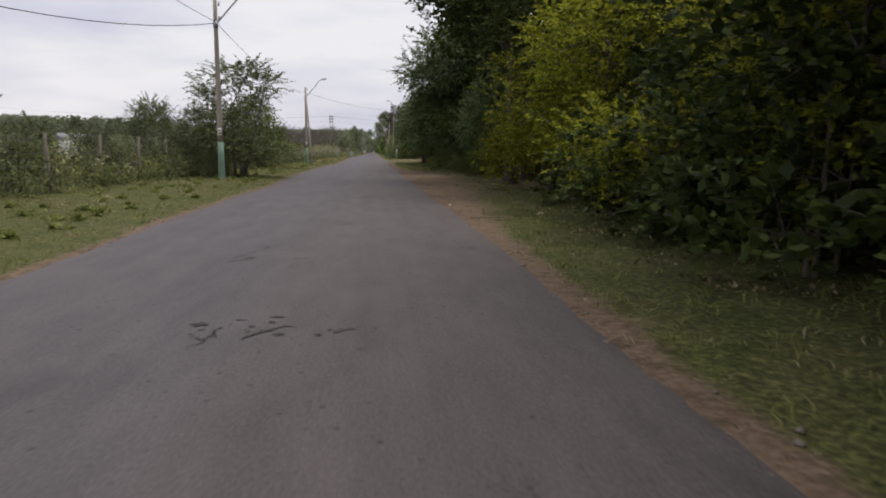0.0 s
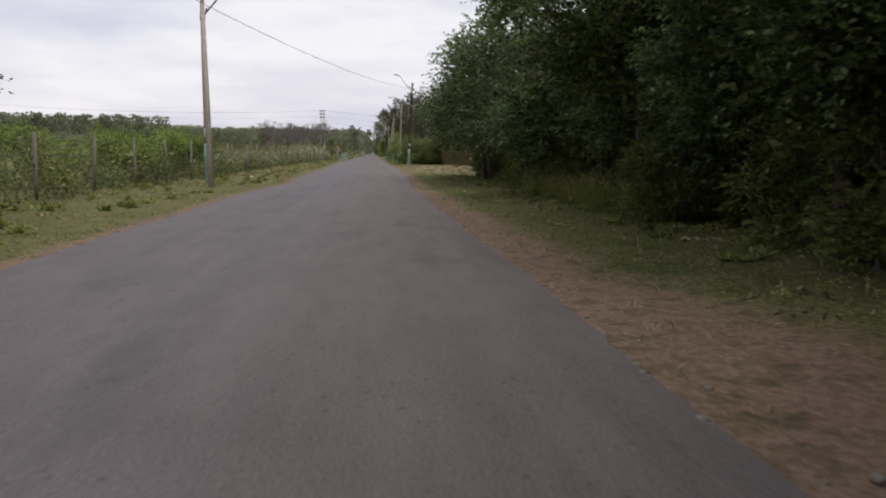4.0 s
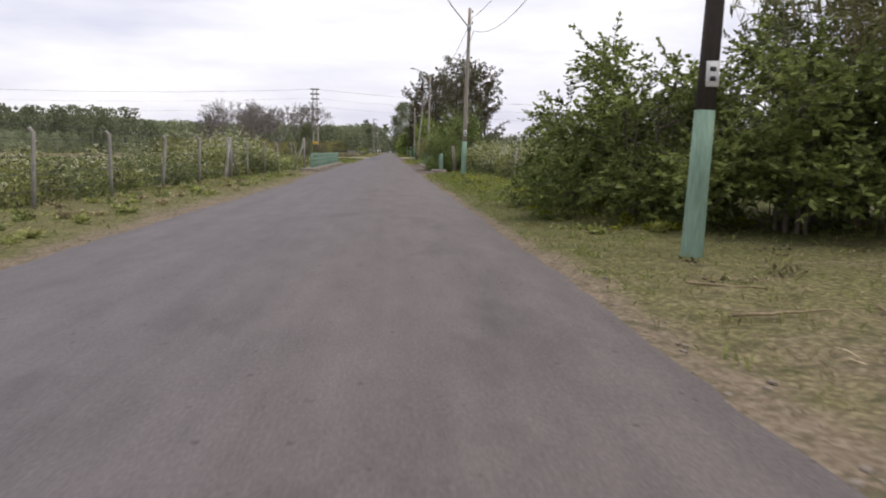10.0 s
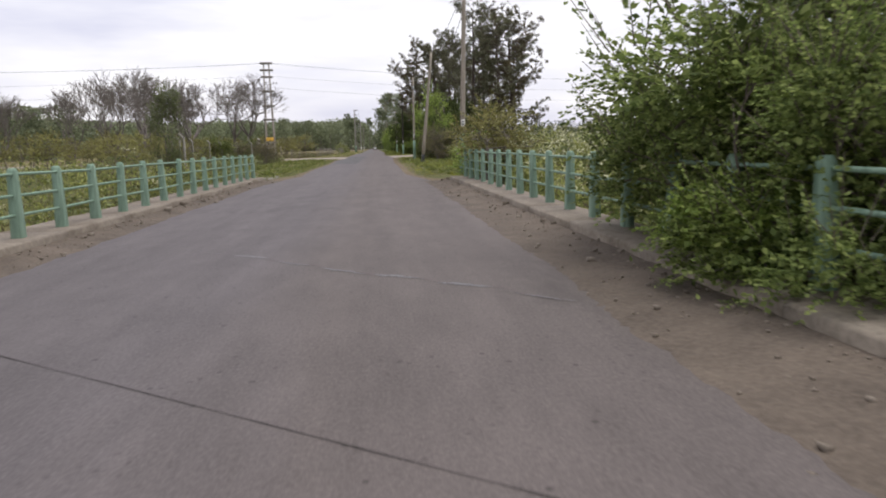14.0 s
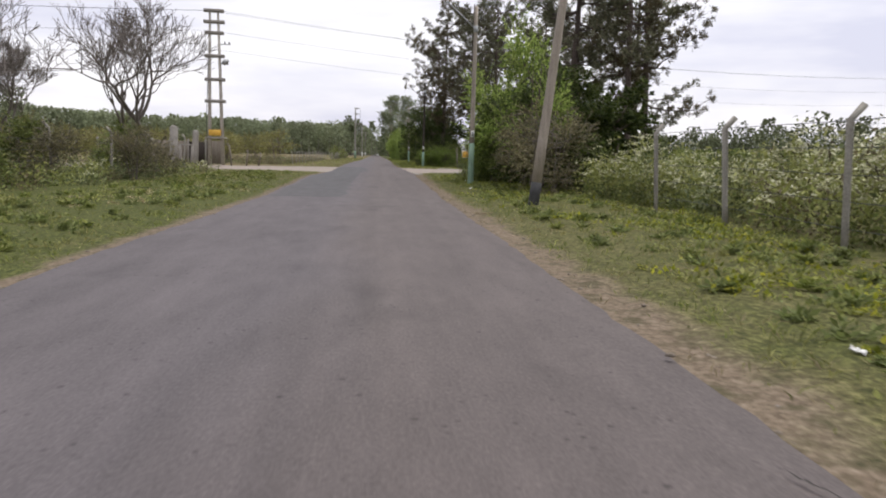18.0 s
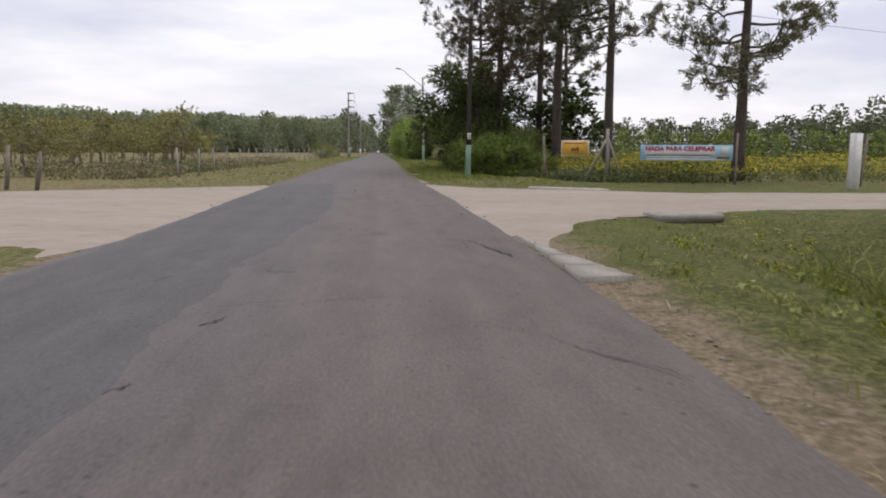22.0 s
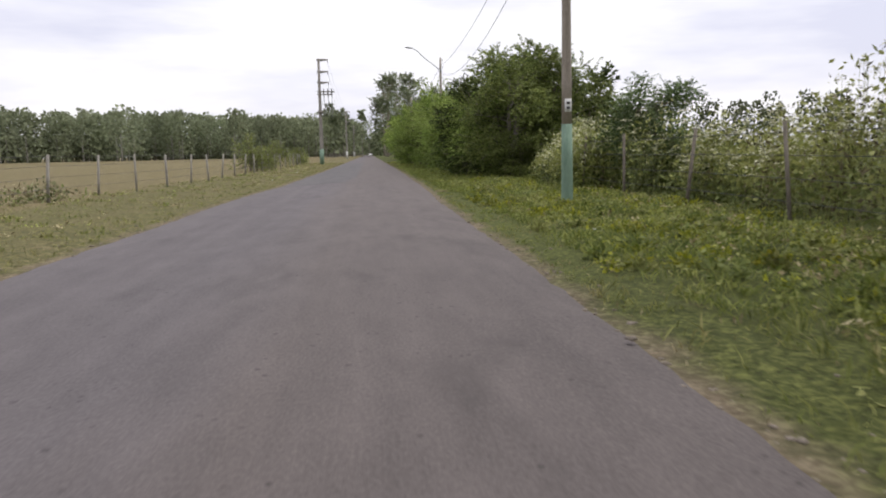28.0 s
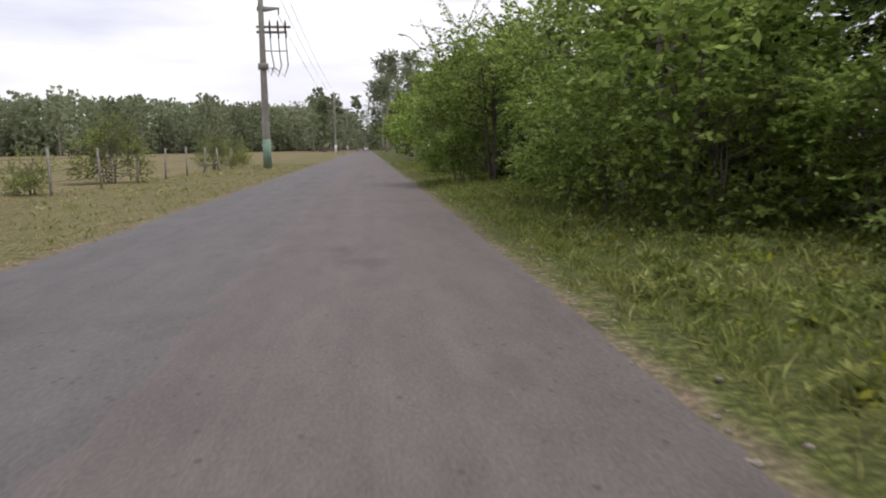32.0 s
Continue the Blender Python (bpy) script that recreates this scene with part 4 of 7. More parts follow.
def herbs(name, y0, y1, side, d0, d1, count, seed, mats, label, tall=0.16, patch=0.5):
    """Low leafy plants in patches on the verge."""
    r = np.random.default_rng(seed)
    n0 = count // 14
    cy = r.uniform(y0, y1, n0)
    d = d0 + (d1 - d0) * r.random(n0) ** 0.8
    cx = edge_right(cy) + d if side > 0 else edge_left(cy) - d
    keep = (np.sin(cy * 0.53 + seed) * np.sin(cx * 1.1 + cy * 0.21) + r.normal(0, 0.4, n0)) > (0.5 - patch)
    keep &= ~((cy > (np.interp(d, [1.2, 3.2], [271.5, 277.5]) if side > 0 else 270)) & (cy < 291.5)) & ~((cy > 174.5) & (cy < 209) & (d < 1.8)) & (r.random(n0) > dirt_of(cx, cy) * 0.9)
    cx, cy = cx[keep], cy[keep]
    m = r.integers(6, 24, len(cx))
    size = r.uniform(0.5, 1.3, len(cx))
    x = np.repeat(cx, m) + r.normal(0, 0.13, m.sum()) * np.repeat(size, m)
    y = np.repeat(cy, m) + r.normal(0, 0.13, m.sum()) * np.repeat(size, m)
    z = ground_z(x, y) + np.abs(r.normal(0, tall * 0.6, len(x))) * np.repeat(size, m)
    g = Geo()
    pick = np.repeat(r.integers(0, len(mats), len(cx)), m)
    for k in range(len(mats)):
        s_ = pick == k
        g.leaves(np.stack([x, y, z], -1)[s_], 0.095, 0.05, r, k, 1.6, -0.15)
    ob = part(name, g, list(mats))
    return tagged(ob, label, "low plants", kind="stuff")


def tussocks(name, y0, y1, side, d0, d1, count, seed, mats, label, tall=0.2, leaf=0.12):
    """Broad-leaved weeds in separate clumps on the verge."""
    r = np.random.default_rng(seed)
    y = r.uniform(y0, y1, count)
    d = d0 + (d1 - d0) * r.random(count)
    x = edge_right(y) + d if side > 0 else edge_left(y) - d
    keep = ~((y > 269) & (y < 292.5)) & ~((y > 173) & (y < 210) & (d < 2.0)) & (r.random(count) > dirt_of(x, y))
    x, y = x[keep], y[keep]
    n, k = len(x), 14
    size = r.uniform(0.5, 1.25, n)
    z = ground_z(x, y)
    a = r.uniform(0, 6.28, (n, k))
    e = r.uniform(0.15, 1.3, (n, k))
    way = np.stack([np.cos(a) * np.cos(e), np.sin(a) * np.cos(e), np.sin(e)], -1).reshape(-1, 3)
    p0 = np.stack([np.repeat(x, k), np.repeat(y, k), np.repeat(z, k)], -1) + r.normal(0, 0.05, (n * k, 3)) * np.array([1, 1, 0])
    ln = tall * np.repeat(size, k) * r.uniform(0.5, 1.4, n * k)
    pick = np.repeat(r.integers(0, len(mats), n), k)
    g = Geo()
    for j in range(len(mats)):
        on = pick == j
        g.sprays(p0[on], way[on], ln[on], 6, leaf, leaf * 0.42, r, j, 0.4, 0.6)
    return tagged(part(name, g, list(mats)), label, "weeds", kind="stuff")


def grass(name, y0, y1, side, d0, d1, count, seed, mat, label, length=0.2, keep=None):
    """Grass blades on the verge between distances d0 and d1 from the road's edge."""
    r = np.random.default_rng(seed)
    y = r.uniform(y0, y1, count)
    d = d0 + (d1 - d0) * r.random(count) ** 1.3
    tuft = r.integers(0, max(1, count // 9), count)
    held = r.random(count) < 0.75
    y = np.where(held, y[tuft] + r.normal(0, 0.06, count), y)
    d = np.where(held, np.maximum(d[tuft] + r.normal(0, 0.06, count), d0 * 0.5), d)
    size = np.where(held, 0.6 + 0.9 * r.random(count)[tuft], 0.7)
    x = edge_right(y) + d if side > 0 else edge_left(y) - d
    k = np.ones(count, bool) if keep is None else r.random(count) < keep(x, y)
    start = np.interp(d, [1.2, 3.2], [271.5, 277.5]) if side > 0 else 270.5
    street_ = (y > start) & (y < 291) & ((y < 286) | (d < 1.5))
    bridge = (y > 174) & (y < 209) & (d < 1.7)
    k &= ~street_ & ~bridge
    x, y, size = x[k], y[k], size[k]
    n = len(x)
    z = ground_z(x, y)
    a = r.uniform(0, 6.28, n)
    h = length * r.uniform(0.4, 1.3, n) * size
    lean = r.normal(0, 0.8, (n, 2)) * h[:, None]
    w = np.minimum(0.007 + 0.04 * h, 0.013)
    p0 = np.stack([x, y, z - 0.01], -1)
    side_v = np.stack([np.cos(a) * w, np.sin(a) * w, 0 * a], -1)
    tip = p0 + np.stack([lean[:, 0], lean[:, 1], h], -1)
    mid = p0 + np.stack([lean[:, 0] * 0.3, lean[:, 1] * 0.3, h * 0.6], -1)
    v = np.stack([p0 - side_v, mid - side_v * 0.7, tip, mid + side_v * 0.7], 1)
    ob = part(name, Geo().add(v.reshape(-1, 3), np.arange(4 * n).reshape(n, 4)), mat)
    return tagged(ob, label, "grass", kind="stuff")

# ---------------------------------------------------------------- poles, lamps, wires
def pole(x, y, height, lean=(0, 0), mat=None, paint=2.4, arm=0, plate=True, label="", r0=0.14, black=0.0):
    """A roadside pole; lean: shift of its top; arm: reach of a lamp arm along x (0: none)."""
    z = float(ground_z(x, y))
    top = np.array([lean[0], lean[1], height])
    root = thing("street_lamp" if arm else "utility_pole", pose(x, y, z), label, "street lamp" if arm else "utility pole", "poles along the road")

    def along(h):
        return top * (h / height)

    def rad(h):
        return r0 * (1 - 0.42 * h / height)
    low = paint if paint else black
    if low:
        part("paint_band", Geo().tube([along(-0.3), along(0), along(low * 0.5), along(low)], [rad(0) * 1.02 + 0.004] * 2 + [rad(low * .5) + 0.004, rad(low) + 0.004], 14), M_GREEN if paint else M_BLACK, root,
             "faded green painted foot of the pole" if paint else "black painted foot of the pole", True)
    hs = np.linspace(max(low - 0.02, -0.3), height, 8)
    part("shaft", Geo().tube([along(h) for h in hs], [rad(h) for h in hs], 14), mat or M_POLE, root, smooth=True)
    if plate:
        p = along(low + 0.45)
        rr = rad(low)
        pl = part("number_plate", Geo().box(p[0] - 0.085, p[1] - rr - 0.012, p[2] - 0.16, p[0] + 0.085, p[1] - rr + 0.004, p[2] + 0.16, 0, 0.004), M_WHITE, root, "white number plate")
        for dz in (0.06, -0.06):
            part("mark", Geo().box(p[0] - 0.04, p[1] - rr - 0.016, p[2] + dz - 0.03, p[0] + 0.04, p[1] - rr - 0.013, p[2] + dz + 0.03), M_BLACK, pl)
    if arm:
        p = along(height - 1.05)
        s = 1 if arm > 0 else -1
        a = abs(arm)
        curve = [p + np.array([s * a * t, 0, 1.8 * t * (1.05 - 0.05 * t)]) for t in (0, 0.3, 0.6)]
        curve += [p + np.array([s * a * 0.84, 0, 1.66]), p + np.array([s * a, 0, 1.85])]
        bracket = part("lamp_arm", Geo().tube(curve, 0.035, 8), M_STEEL, root, smooth=True)
        e = curve[-1]
        head = Geo().tube([e + np.array([s * t, 0, 0.14 * t]) for t in (-0.05, 0.1, 0.35, 0.6)], [0.04, 0.075, 0.085, 0.03], 8)
        part("lamp_head", head, M_STEEL, bracket, "grey street lamp head", True)
        part("clamp", Geo().tube([along(height - 1.2), along(height - 0.9)], rad(height) + 0.03, 10), M_STEEL, root)
        for dz in (0.25, 0.85):
            pin = part("insulator", Geo().tube([along(height - dz) + np.array([0.16, 0, h]) for h in (0, 0.06, 0.1, 0.16)], [0.02, 0.045, 0.03, 0.015], 8), M_TAR, root, "dark cable insulator", True)
            part("bolt", Geo().tube([along(height - dz), along(height - dz) + np.array([0.16, 0, 0.0])], 0.014, 6), M_STEEL, pin)
    return root


def wire(a, b, sag=0.6, r=0.012, label="dark overhead cable between poles"):
    a, b = np.array(a, float), np.array(b, float)
    t = np.linspace(0, 1, 17)
    p = a[None] * (1 - t)[:, None] + b[None] * t[:, None]
    p[:, 2] -= sag * 4 * t * (1 - t)
    ob = part("overhead_cable", Geo().tube(p, r, 5), M_WIRE, smooth=True)
    return tagged(ob, label, "cable", "overhead cables")


pole(-6.8, -2.0, 7.8, (0, 0), None, 1.65, 1.6, True, "weathered street lamp pole with green painted foot")
pole(-6.8, 41.2, 7.8, (-0.1, 0), None, 1.65, 1.6, True, "weathered street lamp pole with green painted foot")
pole(-6.85, 85.1, 7.8, (-0.08, 0.1), None, 1.65, 1.6, True, "leaning street lamp pole with green painted foot")
pole(4.1, 139.3, 9.35, (0.42, 0.0), M_TAR, 1.9, -1.55, True, "tarred street lamp pole with green painted foot")
pole(4.27, 171.8, 9.25, (0.3, 0.0), None, 1.96, -1.55, True, "bleached street lamp pole with green painted foot")
pole(4.2, 210.5, 9.3, (0.3, 0.0), None, 1.96, -1.55, True, "bleached street lamp pole with green painted foot")
pole(4.05, 237.7, 9.0, (1.0, 0.0), None, 0, 0, False, "pale leaning timber pole with black painted foot", 0.15, 0.62)
pole(4.2, 253.0, 8.4, (0.08, 0.0), None, 1.95, -2.1, True, "weathered street lamp pole with green painted foot")
pole(4.85, 300.0, 9.3, (0.1, 0.0), M_TAR, 1.65, -1.55, True, "tarred street lamp pole with green painted foot")
pole(5.16, 343.0, 9.3, (-0.1, 0.0), None, 1.97, -2.4, True, "weathered street lamp pole with green painted foot")
pole(6.5, 389.0, 9.3, (0.0, 0.0), None, 1.97, -2.4, True, "weathered street lamp pole with green painted foot")
pole(6.5, 433.0, 9.3, (0.0, 0.0), None, 1.97, -2.4, True, "weathered street lamp pole with green painted foot")

# strut of the leaning pole
strut = thing("pole_strut", pose(-6.0, 81.6, float(ground_z(-6.0, 81.6))), "pale timber strut propped against a street lamp pole", "strut")
part("shaft", Geo().tube([(0, 0, -0.3), (-0.45, 1.75, 3.5), (-0.9, 3.5, 7.2)], [0.11, 0.10, 0.08], 12), M_POLE, strut, smooth=True)

LEFT_TOPS = [(-6.8, -2.0, 6.9), (-6.88, 41.2, 6.9), (-6.95, 85.2, 7.3)]
for a, b in zip(LEFT_TOPS, LEFT_TOPS[1:]):
    wire(a, b, 0.7)
RIGHT_TOPS = [(4.5, 139.3, 9.0), (4.7, 171.8, 9.0), (4.5, 210.5, 9.0), (4.3, 253, 8.2), (4.95, 300, 9.0), (5.1, 343, 9.0), (6.5, 389, 9.0), (6.5, 433, 9.0)]
for a, b in zip(RIGHT_TOPS, RIGHT_TOPS[1:]):
    wire((a[0], a[1], a[2] - 0.3), (b[0], b[1], b[2] - 0.3), 0.9)
    wire((a[0] + 0.1, a[1], a[2] - 1.0), (b[0] + 0.1, b[1], b[2] - 1.0), 1.6)
wire(LEFT_TOPS[-1], (4.5, 139.3, 8.7), 0.6)
wire((-6.88, 41.2, 6.85), (-15.5, 17, 6.6), 1.35, 0.016, "dark sagging service cable from a lamp pole")


# ---------------------------------------------------------------- fences
def post_mesh(height, w, crank, mat, seed=0):
    """A square concrete post whose top bends over."""
    pts = [(0, 0, -0.2), (0, 0, 0.5), (0, 0, height)]
    if crank:
        pts.append((crank, 0, height + abs(crank) * 1.1))
    return Geo().tube(pts, [w] * len(pts), 4).mesh("post", [mat])


POST_TALL = post_mesh(1.75, 0.055, -0.1, M_POSTPALE)
POST_OLD = post_mesh(1.8, 0.05, 0, M_POSTWOOD)
POST_TALL_R = post_mesh(2.0, 0.06, 0.2, M_POSTPALE)
POST_TALL_L = post_mesh(2.05, 0.06, -0.22, M_POSTPALE)
POST_LOW = post_mesh(1.55, 0.055, 0, M_POSTPALE)
POST_CORNER = post_mesh(2.15, 0.06, 0, M_POSTWOOD)
POST_FIELD = post_mesh(1.45, 0.05, 0, M_POSTPALE)


def fence(label, spots, mesh, strands, group="", jitter=2.5, seed=1):
    """Posts at the given spots, with wire strands from post to post."""
    r = np.random.default_rng(seed)
    root = thing("fence", pose(*[float(q) for q in spots[0]], 0), label, "fence")
    tops = []
    for (x, y) in spots:
        z = float(ground_z(x, y))
        part("post", mesh, None, root, at=pose(x - spots[0][0], y - spots[0][1], z, r.normal(0, jitter), r.normal(0, jitter), r.normal(0, 12)))
        tops.append((x - spots[0][0], y - spots[0][1], z))
    for h in strands:
        part("wire", Geo().tube([(a, b, c + h) for a, b, c in tops], 0.006, 4), M_WIRE, root)
    return root


def line(x0, y0, x1, y1, n):
    return [(x0 + (x1 - x0) * k / (n - 1), y0 + (y1 - y0) * k / (n - 1)) for k in range(n)]


fence("old concrete post and wire fence overgrown with weeds", line(-9.9, 6, -8.6, 98, 24), POST_OLD, (0.4, 0.8, 1.2, 1.6, 2.0), seed=2)
fence("concrete post fence with bent tops among weeds", line(-8.5, 101, -8.2, 139, 11), POST_OLD, (0.4, 0.8, 1.2, 1.6), seed=3, jitter=4)
fence("concrete post fence with bent tops among weeds", line(-8.2, 143, -7.0, 178, 9), POST_TALL, (0.4, 0.8, 1.2, 1.6, 1.9), seed=31)
fence("pale concrete posts with bent tops along an overgrown plot", [(-9.0, 211.5), (-10.6, 216), (-11.9, 222), (-12.9, 229.5), (-13.2, 236.4), (-13.0, 240.7), (-12.7, 246.5), (-12.4, 252), (-12.4, 258.5), (-12.2, 264)], POST_TALL_L, (0.4, 0.8, 1.2, 1.6, 2.0), seed=4)
fence("concrete posts with wires along a dry field", line(-9.2, 297, -9.6, 345, 13) + [(-9.6, 348.6), (-9.4, 352.3), (-8.9, 355.0), (-8.75, 358.9), (-8.85, 363.8), (-8.7, 367.2)] + line(-8.7, 371, -8.6, 426, 14), POST_FIELD, (0.4, 0.75, 1.1, 1.4), seed=5)
fence("concrete post fence with bent tops in flowering weeds", [(6.6, 151.5), (6.0, 157), (5.8, 163.6), (6.1, 168.5)], POST_LOW, (0.4, 0.8, 1.2), seed=6)
fence("concrete post fence with bent tops in flowering weeds", line(5.9, 207, 6.8, 235.5, 8), POST_TALL_R, (0.4, 0.8, 1.2, 1.6, 2.0), seed=7)
fence("concrete post fence along a street corner", [(8.5, 297.9), (10.6, 293.9), (15.2, 291.4), (20, 290.2), (25, 289.3)], POST_CORNER, (0.4, 0.8, 1.2, 1.6, 2.0), seed=8)
fence("old posts in tall flowering weeds", line(7.4, 324, 7.6, 350, 7), POST_OLD, (0.4, 0.8, 1.2, 1.6), seed=9)

# ---------------------------------------------------------------- bridge
def tapered_post():
    g = Geo()
    w0, w1, d = 0.095, 0.05, 0.06
    v = []
    for z, w, dd in ((-0.1, w0, d * 1.25), (0.25, w0 * 0.92, d * 1.15), (0.98, w1, d), (1.03, w1 * 0.7, d * 0.7)):
        v += [(-dd, -w, z), (dd, -w, z), (dd, w, z), (-dd, w, z)]
    f = [(12, 13, 14, 15)]
    for r_ in range(3):
        for k in range(4):
            f.append((4 * r_ + k, 4 * r_ + (k + 1) % 4, 4 * r_ + 4 + (k + 1) % 4, 4 * r_ + 4 + k))
    return g.add(v, f).mesh("post", [M_GREEN])


RAIL_POST = tapered_post()


def braced_post(x, y, height, braces, label):
    """An upright fence post with leaning braces (reach along y)."""
    root = thing("corner_post", pose(x, y, float(ground_z(x, y))), label, "post", "braced fence posts")
    part("post", Geo().tube([(0, 0, -0.2), (0.02, 0, height * 0.5), (0, 0, height)], [0.085, 0.08, 0.075], 4), M_POSTPALE, root)
    for dx, dy in braces:
        part("brace", Geo().tube([(dx, dy, -0.1), (dx * 0.06, dy * 0.06, height * 0.8)], 0.055, 4), M_POSTPALE, root)
    return root


braced_post(-5.85, 182.2, 2.3, ((-0.75, -0.3),), "pale concrete corner post with a brace beside the bridge")
braced_post(-7.5, 166.0, 1.95, ((0.06, -1.7), (0.06, 1.7)), "pale concrete fence post with two braces")
braced_post(10.3, 293.6, 2.35, ((-0.95, 0.3), (0.8, 0.1)), "concrete corner post with two braces in flowering weeds")
for (x, y, h, tl) in ((4.25, 177.0, 1.7, -5),):
    p_ = thing("old_post", pose(x, y, float(ground_z(x, y)), 0, tl, 0), "old brown timber post among weeds", "post", "old timber posts")
    part("shaft", Geo().tube([(0, 0, -0.2), (0.02, 0, h * 0.5), (0, 0, h)], [0.11, 0.1, 0.09], 8), M_POSTWOOD, p_, smooth=True)



def railing(x, y0, y1, n, label):
    root = thing("bridge_railing", pose(x, y0, 0.165), label, "railing", "bridge railings")
    r = np.random.default_rng(int(x * 10) + 99)
    for k in range(n):
        part("post", RAIL_POST, None, root, at=pose(0, (y1 - y0) * k / (n - 1), 0, r.normal(0, 0.8), r.normal(0, 0.8), r.normal(0, 2)))
    for h in (0.93, 0.63, 0.33):
        pts = [(r.normal(0, 0.006), (y1 - y0) * t, h + r.normal(0, 0.006)) for t in np.linspace(0, 1, n)]
        part("rail", Geo().tube(pts, 0.024, 8), M_GREEN, root, "faded green pipe rail", True)
    return root


def kerb_slab(x0, x1, y0, y1, label):
    g = Geo()
    yy = np.linspace(y0, y1, 10)
    for a, b in zip(yy, yy[1:]):
        g.box(x0, a + 0.006, -0.5, x1, b - 0.006, 0.165 + 0.006 * math.sin(a * 3), 0, 0.025)
    return tagged(part("bridge_kerb", g, M_KERB), label, "kerb", "bridge kerbs", "structure")


kerb_slab(-6.05, -4.95, 181.2, 208.6, "raised concrete bridge kerb with dirt along its edge")
kerb_slab(2.9, 3.75, 177.0, 203.6, "raised concrete bridge kerb with dirt along its edge")
for side_, foot_, y0_, y1_ in ((1, 2.92, 176.6, 204.2), (-1, -4.97, 180.8, 208.9)):
    # silt that rises from the asphalt to the kerb's foot
    yy = np.arange(y0_, y1_, 0.12)
    uu = np.linspace(0, 1, 16)
    inner = edge_right(yy) - 0.45 if side_ > 0 else edge_left(yy) + 0.4
    X = inner[:, None] + (foot_ - inner)[:, None] * uu
    Y = np.broadcast_to(yy[:, None], X.shape)
    rr = np.random.default_rng(61 + side_)
    lump = 0.5 * np.sin(Y * 1.3 + X * 3) + 0.3 * np.sin(Y * 3.3 - X * 5) + 0.25 * np.sin(Y * 7.1 + X * 9)
    Z = -0.034 + 0.09 * uu[None] ** 1.4 + 0.013 * lump * (0.35 + 0.65 * uu)[None] + rr.normal(0, 0.004, X.shape)
    Z[:, 0] = -0.05
    Z[[0, -1]] = -0.12
    ii = np.arange(len(yy) - 1)[:, None] * 16 + np.arange(15)[None]
    heap = part("silt_bank", Geo().add(np.stack([X, Y, Z], -1).reshape(-1, 3), np.stack([ii, ii + 1, ii + 17, ii + 16], -1).reshape(-1, 4)), M_SILT, smooth=True)
    tagged(heap, "dark silt and dead leaves heaped along the bridge kerb", "silt", kind="stuff")
    # clods and grit on the silt
    n_ = 420
    ci = rr.integers(2, len(yy) - 2, n_)
    cj = np.minimum((16 * np.sqrt(rr.random(n_))).astype(int), 14)
    size = 0.011 * np.exp(rr.normal(0, 0.7, n_)) + 0.004
    size[:5] = rr.uniform(0.05, 0.09, 5)
    at_ = np.stack([X[ci, cj], Y[ci, cj], Z[ci, cj]], -1) + np.stack([rr.normal(0, 0.03, n_), rr.uniform(-0.05, 0.05, n_), size * 0.25], -1)
    knob = np.array([(a, b, c) for c in (-0.5, 0.6) for a, b in ((-0.8, -0.7), (0.8, -0.7), (0.7, 0.8), (-0.7, 0.8))])
    side4 = np.array([(3, 2, 1, 0), (4, 5, 6, 7), (0, 1, 5, 4), (1, 2, 6, 5), (2, 3, 7, 6), (3, 0, 4, 7)])
    v = at_[:, None] + knob[None] * size[:, None, None] * rr.uniform(0.5, 1.4, (n_, 8, 1))
    grit = part("dirt_clods", Geo().add(v.reshape(-1, 3), (side4[None] + 8 * np.arange(n_)[:, None, None]).reshape(-1, 4)), M_KERB)
    tagged(grit, "loose earth clods and grit along the bridge kerb", "clods", kind="stuff")
railing(-5.32, 181.8, 208.1, 18, "faded green bridge railing with tapered posts")
railing(3.45, 177.3, 203.0, 18, "faded green bridge railing with tapered posts")
for ya, yb, w, m, lb, pieces in ((187.2, 180.8, 0.17, M_JOINT_PALE, "pale worn concrete joint across the road", 7), (181.5, 176.6, 0.016, M_CRACK, "dark seam across the road", 1), (209.2, 207.2, 0.2, M_JOINT, "pale worn concrete joint across the road", 4)):
    r_ = np.random.default_rng(int(ya))
    ends = np.linspace(-4.3, 1.9, pieces + 1) if pieces == 1 else np.linspace(-2.6, 1.7, pieces + 1)
    for a_, b_ in zip(ends, ends[1:]):
        xx = np.linspace(a_ + (0.1 if pieces > 1 else 0), b_, 26)
        yy = np.interp(xx, [-4.3, 1.9], [ya, yb]) + np.cumsum(r_.normal(0, 0.012, 26)) * (pieces > 1)
        ww = w * r_.uniform(0.25, 1.0) * r_.uniform(0.3, 1.0, 26) * (np.sin(np.linspace(0.06, 3.08, 26)) ** 0.7 if pieces > 1 else 1)
        v = np.stack([np.stack([xx, yy - ww / 2, 0 * xx + 0.0045], -1), np.stack([xx, yy + ww / 2, 0 * xx + 0.0045], -1)], 1).reshape(-1, 3)
        k = np.arange(25) * 2
        part("road_joint", Geo().add(v, np.stack([k, k + 2, k + 3, k + 1], -1)), m, road, lb)


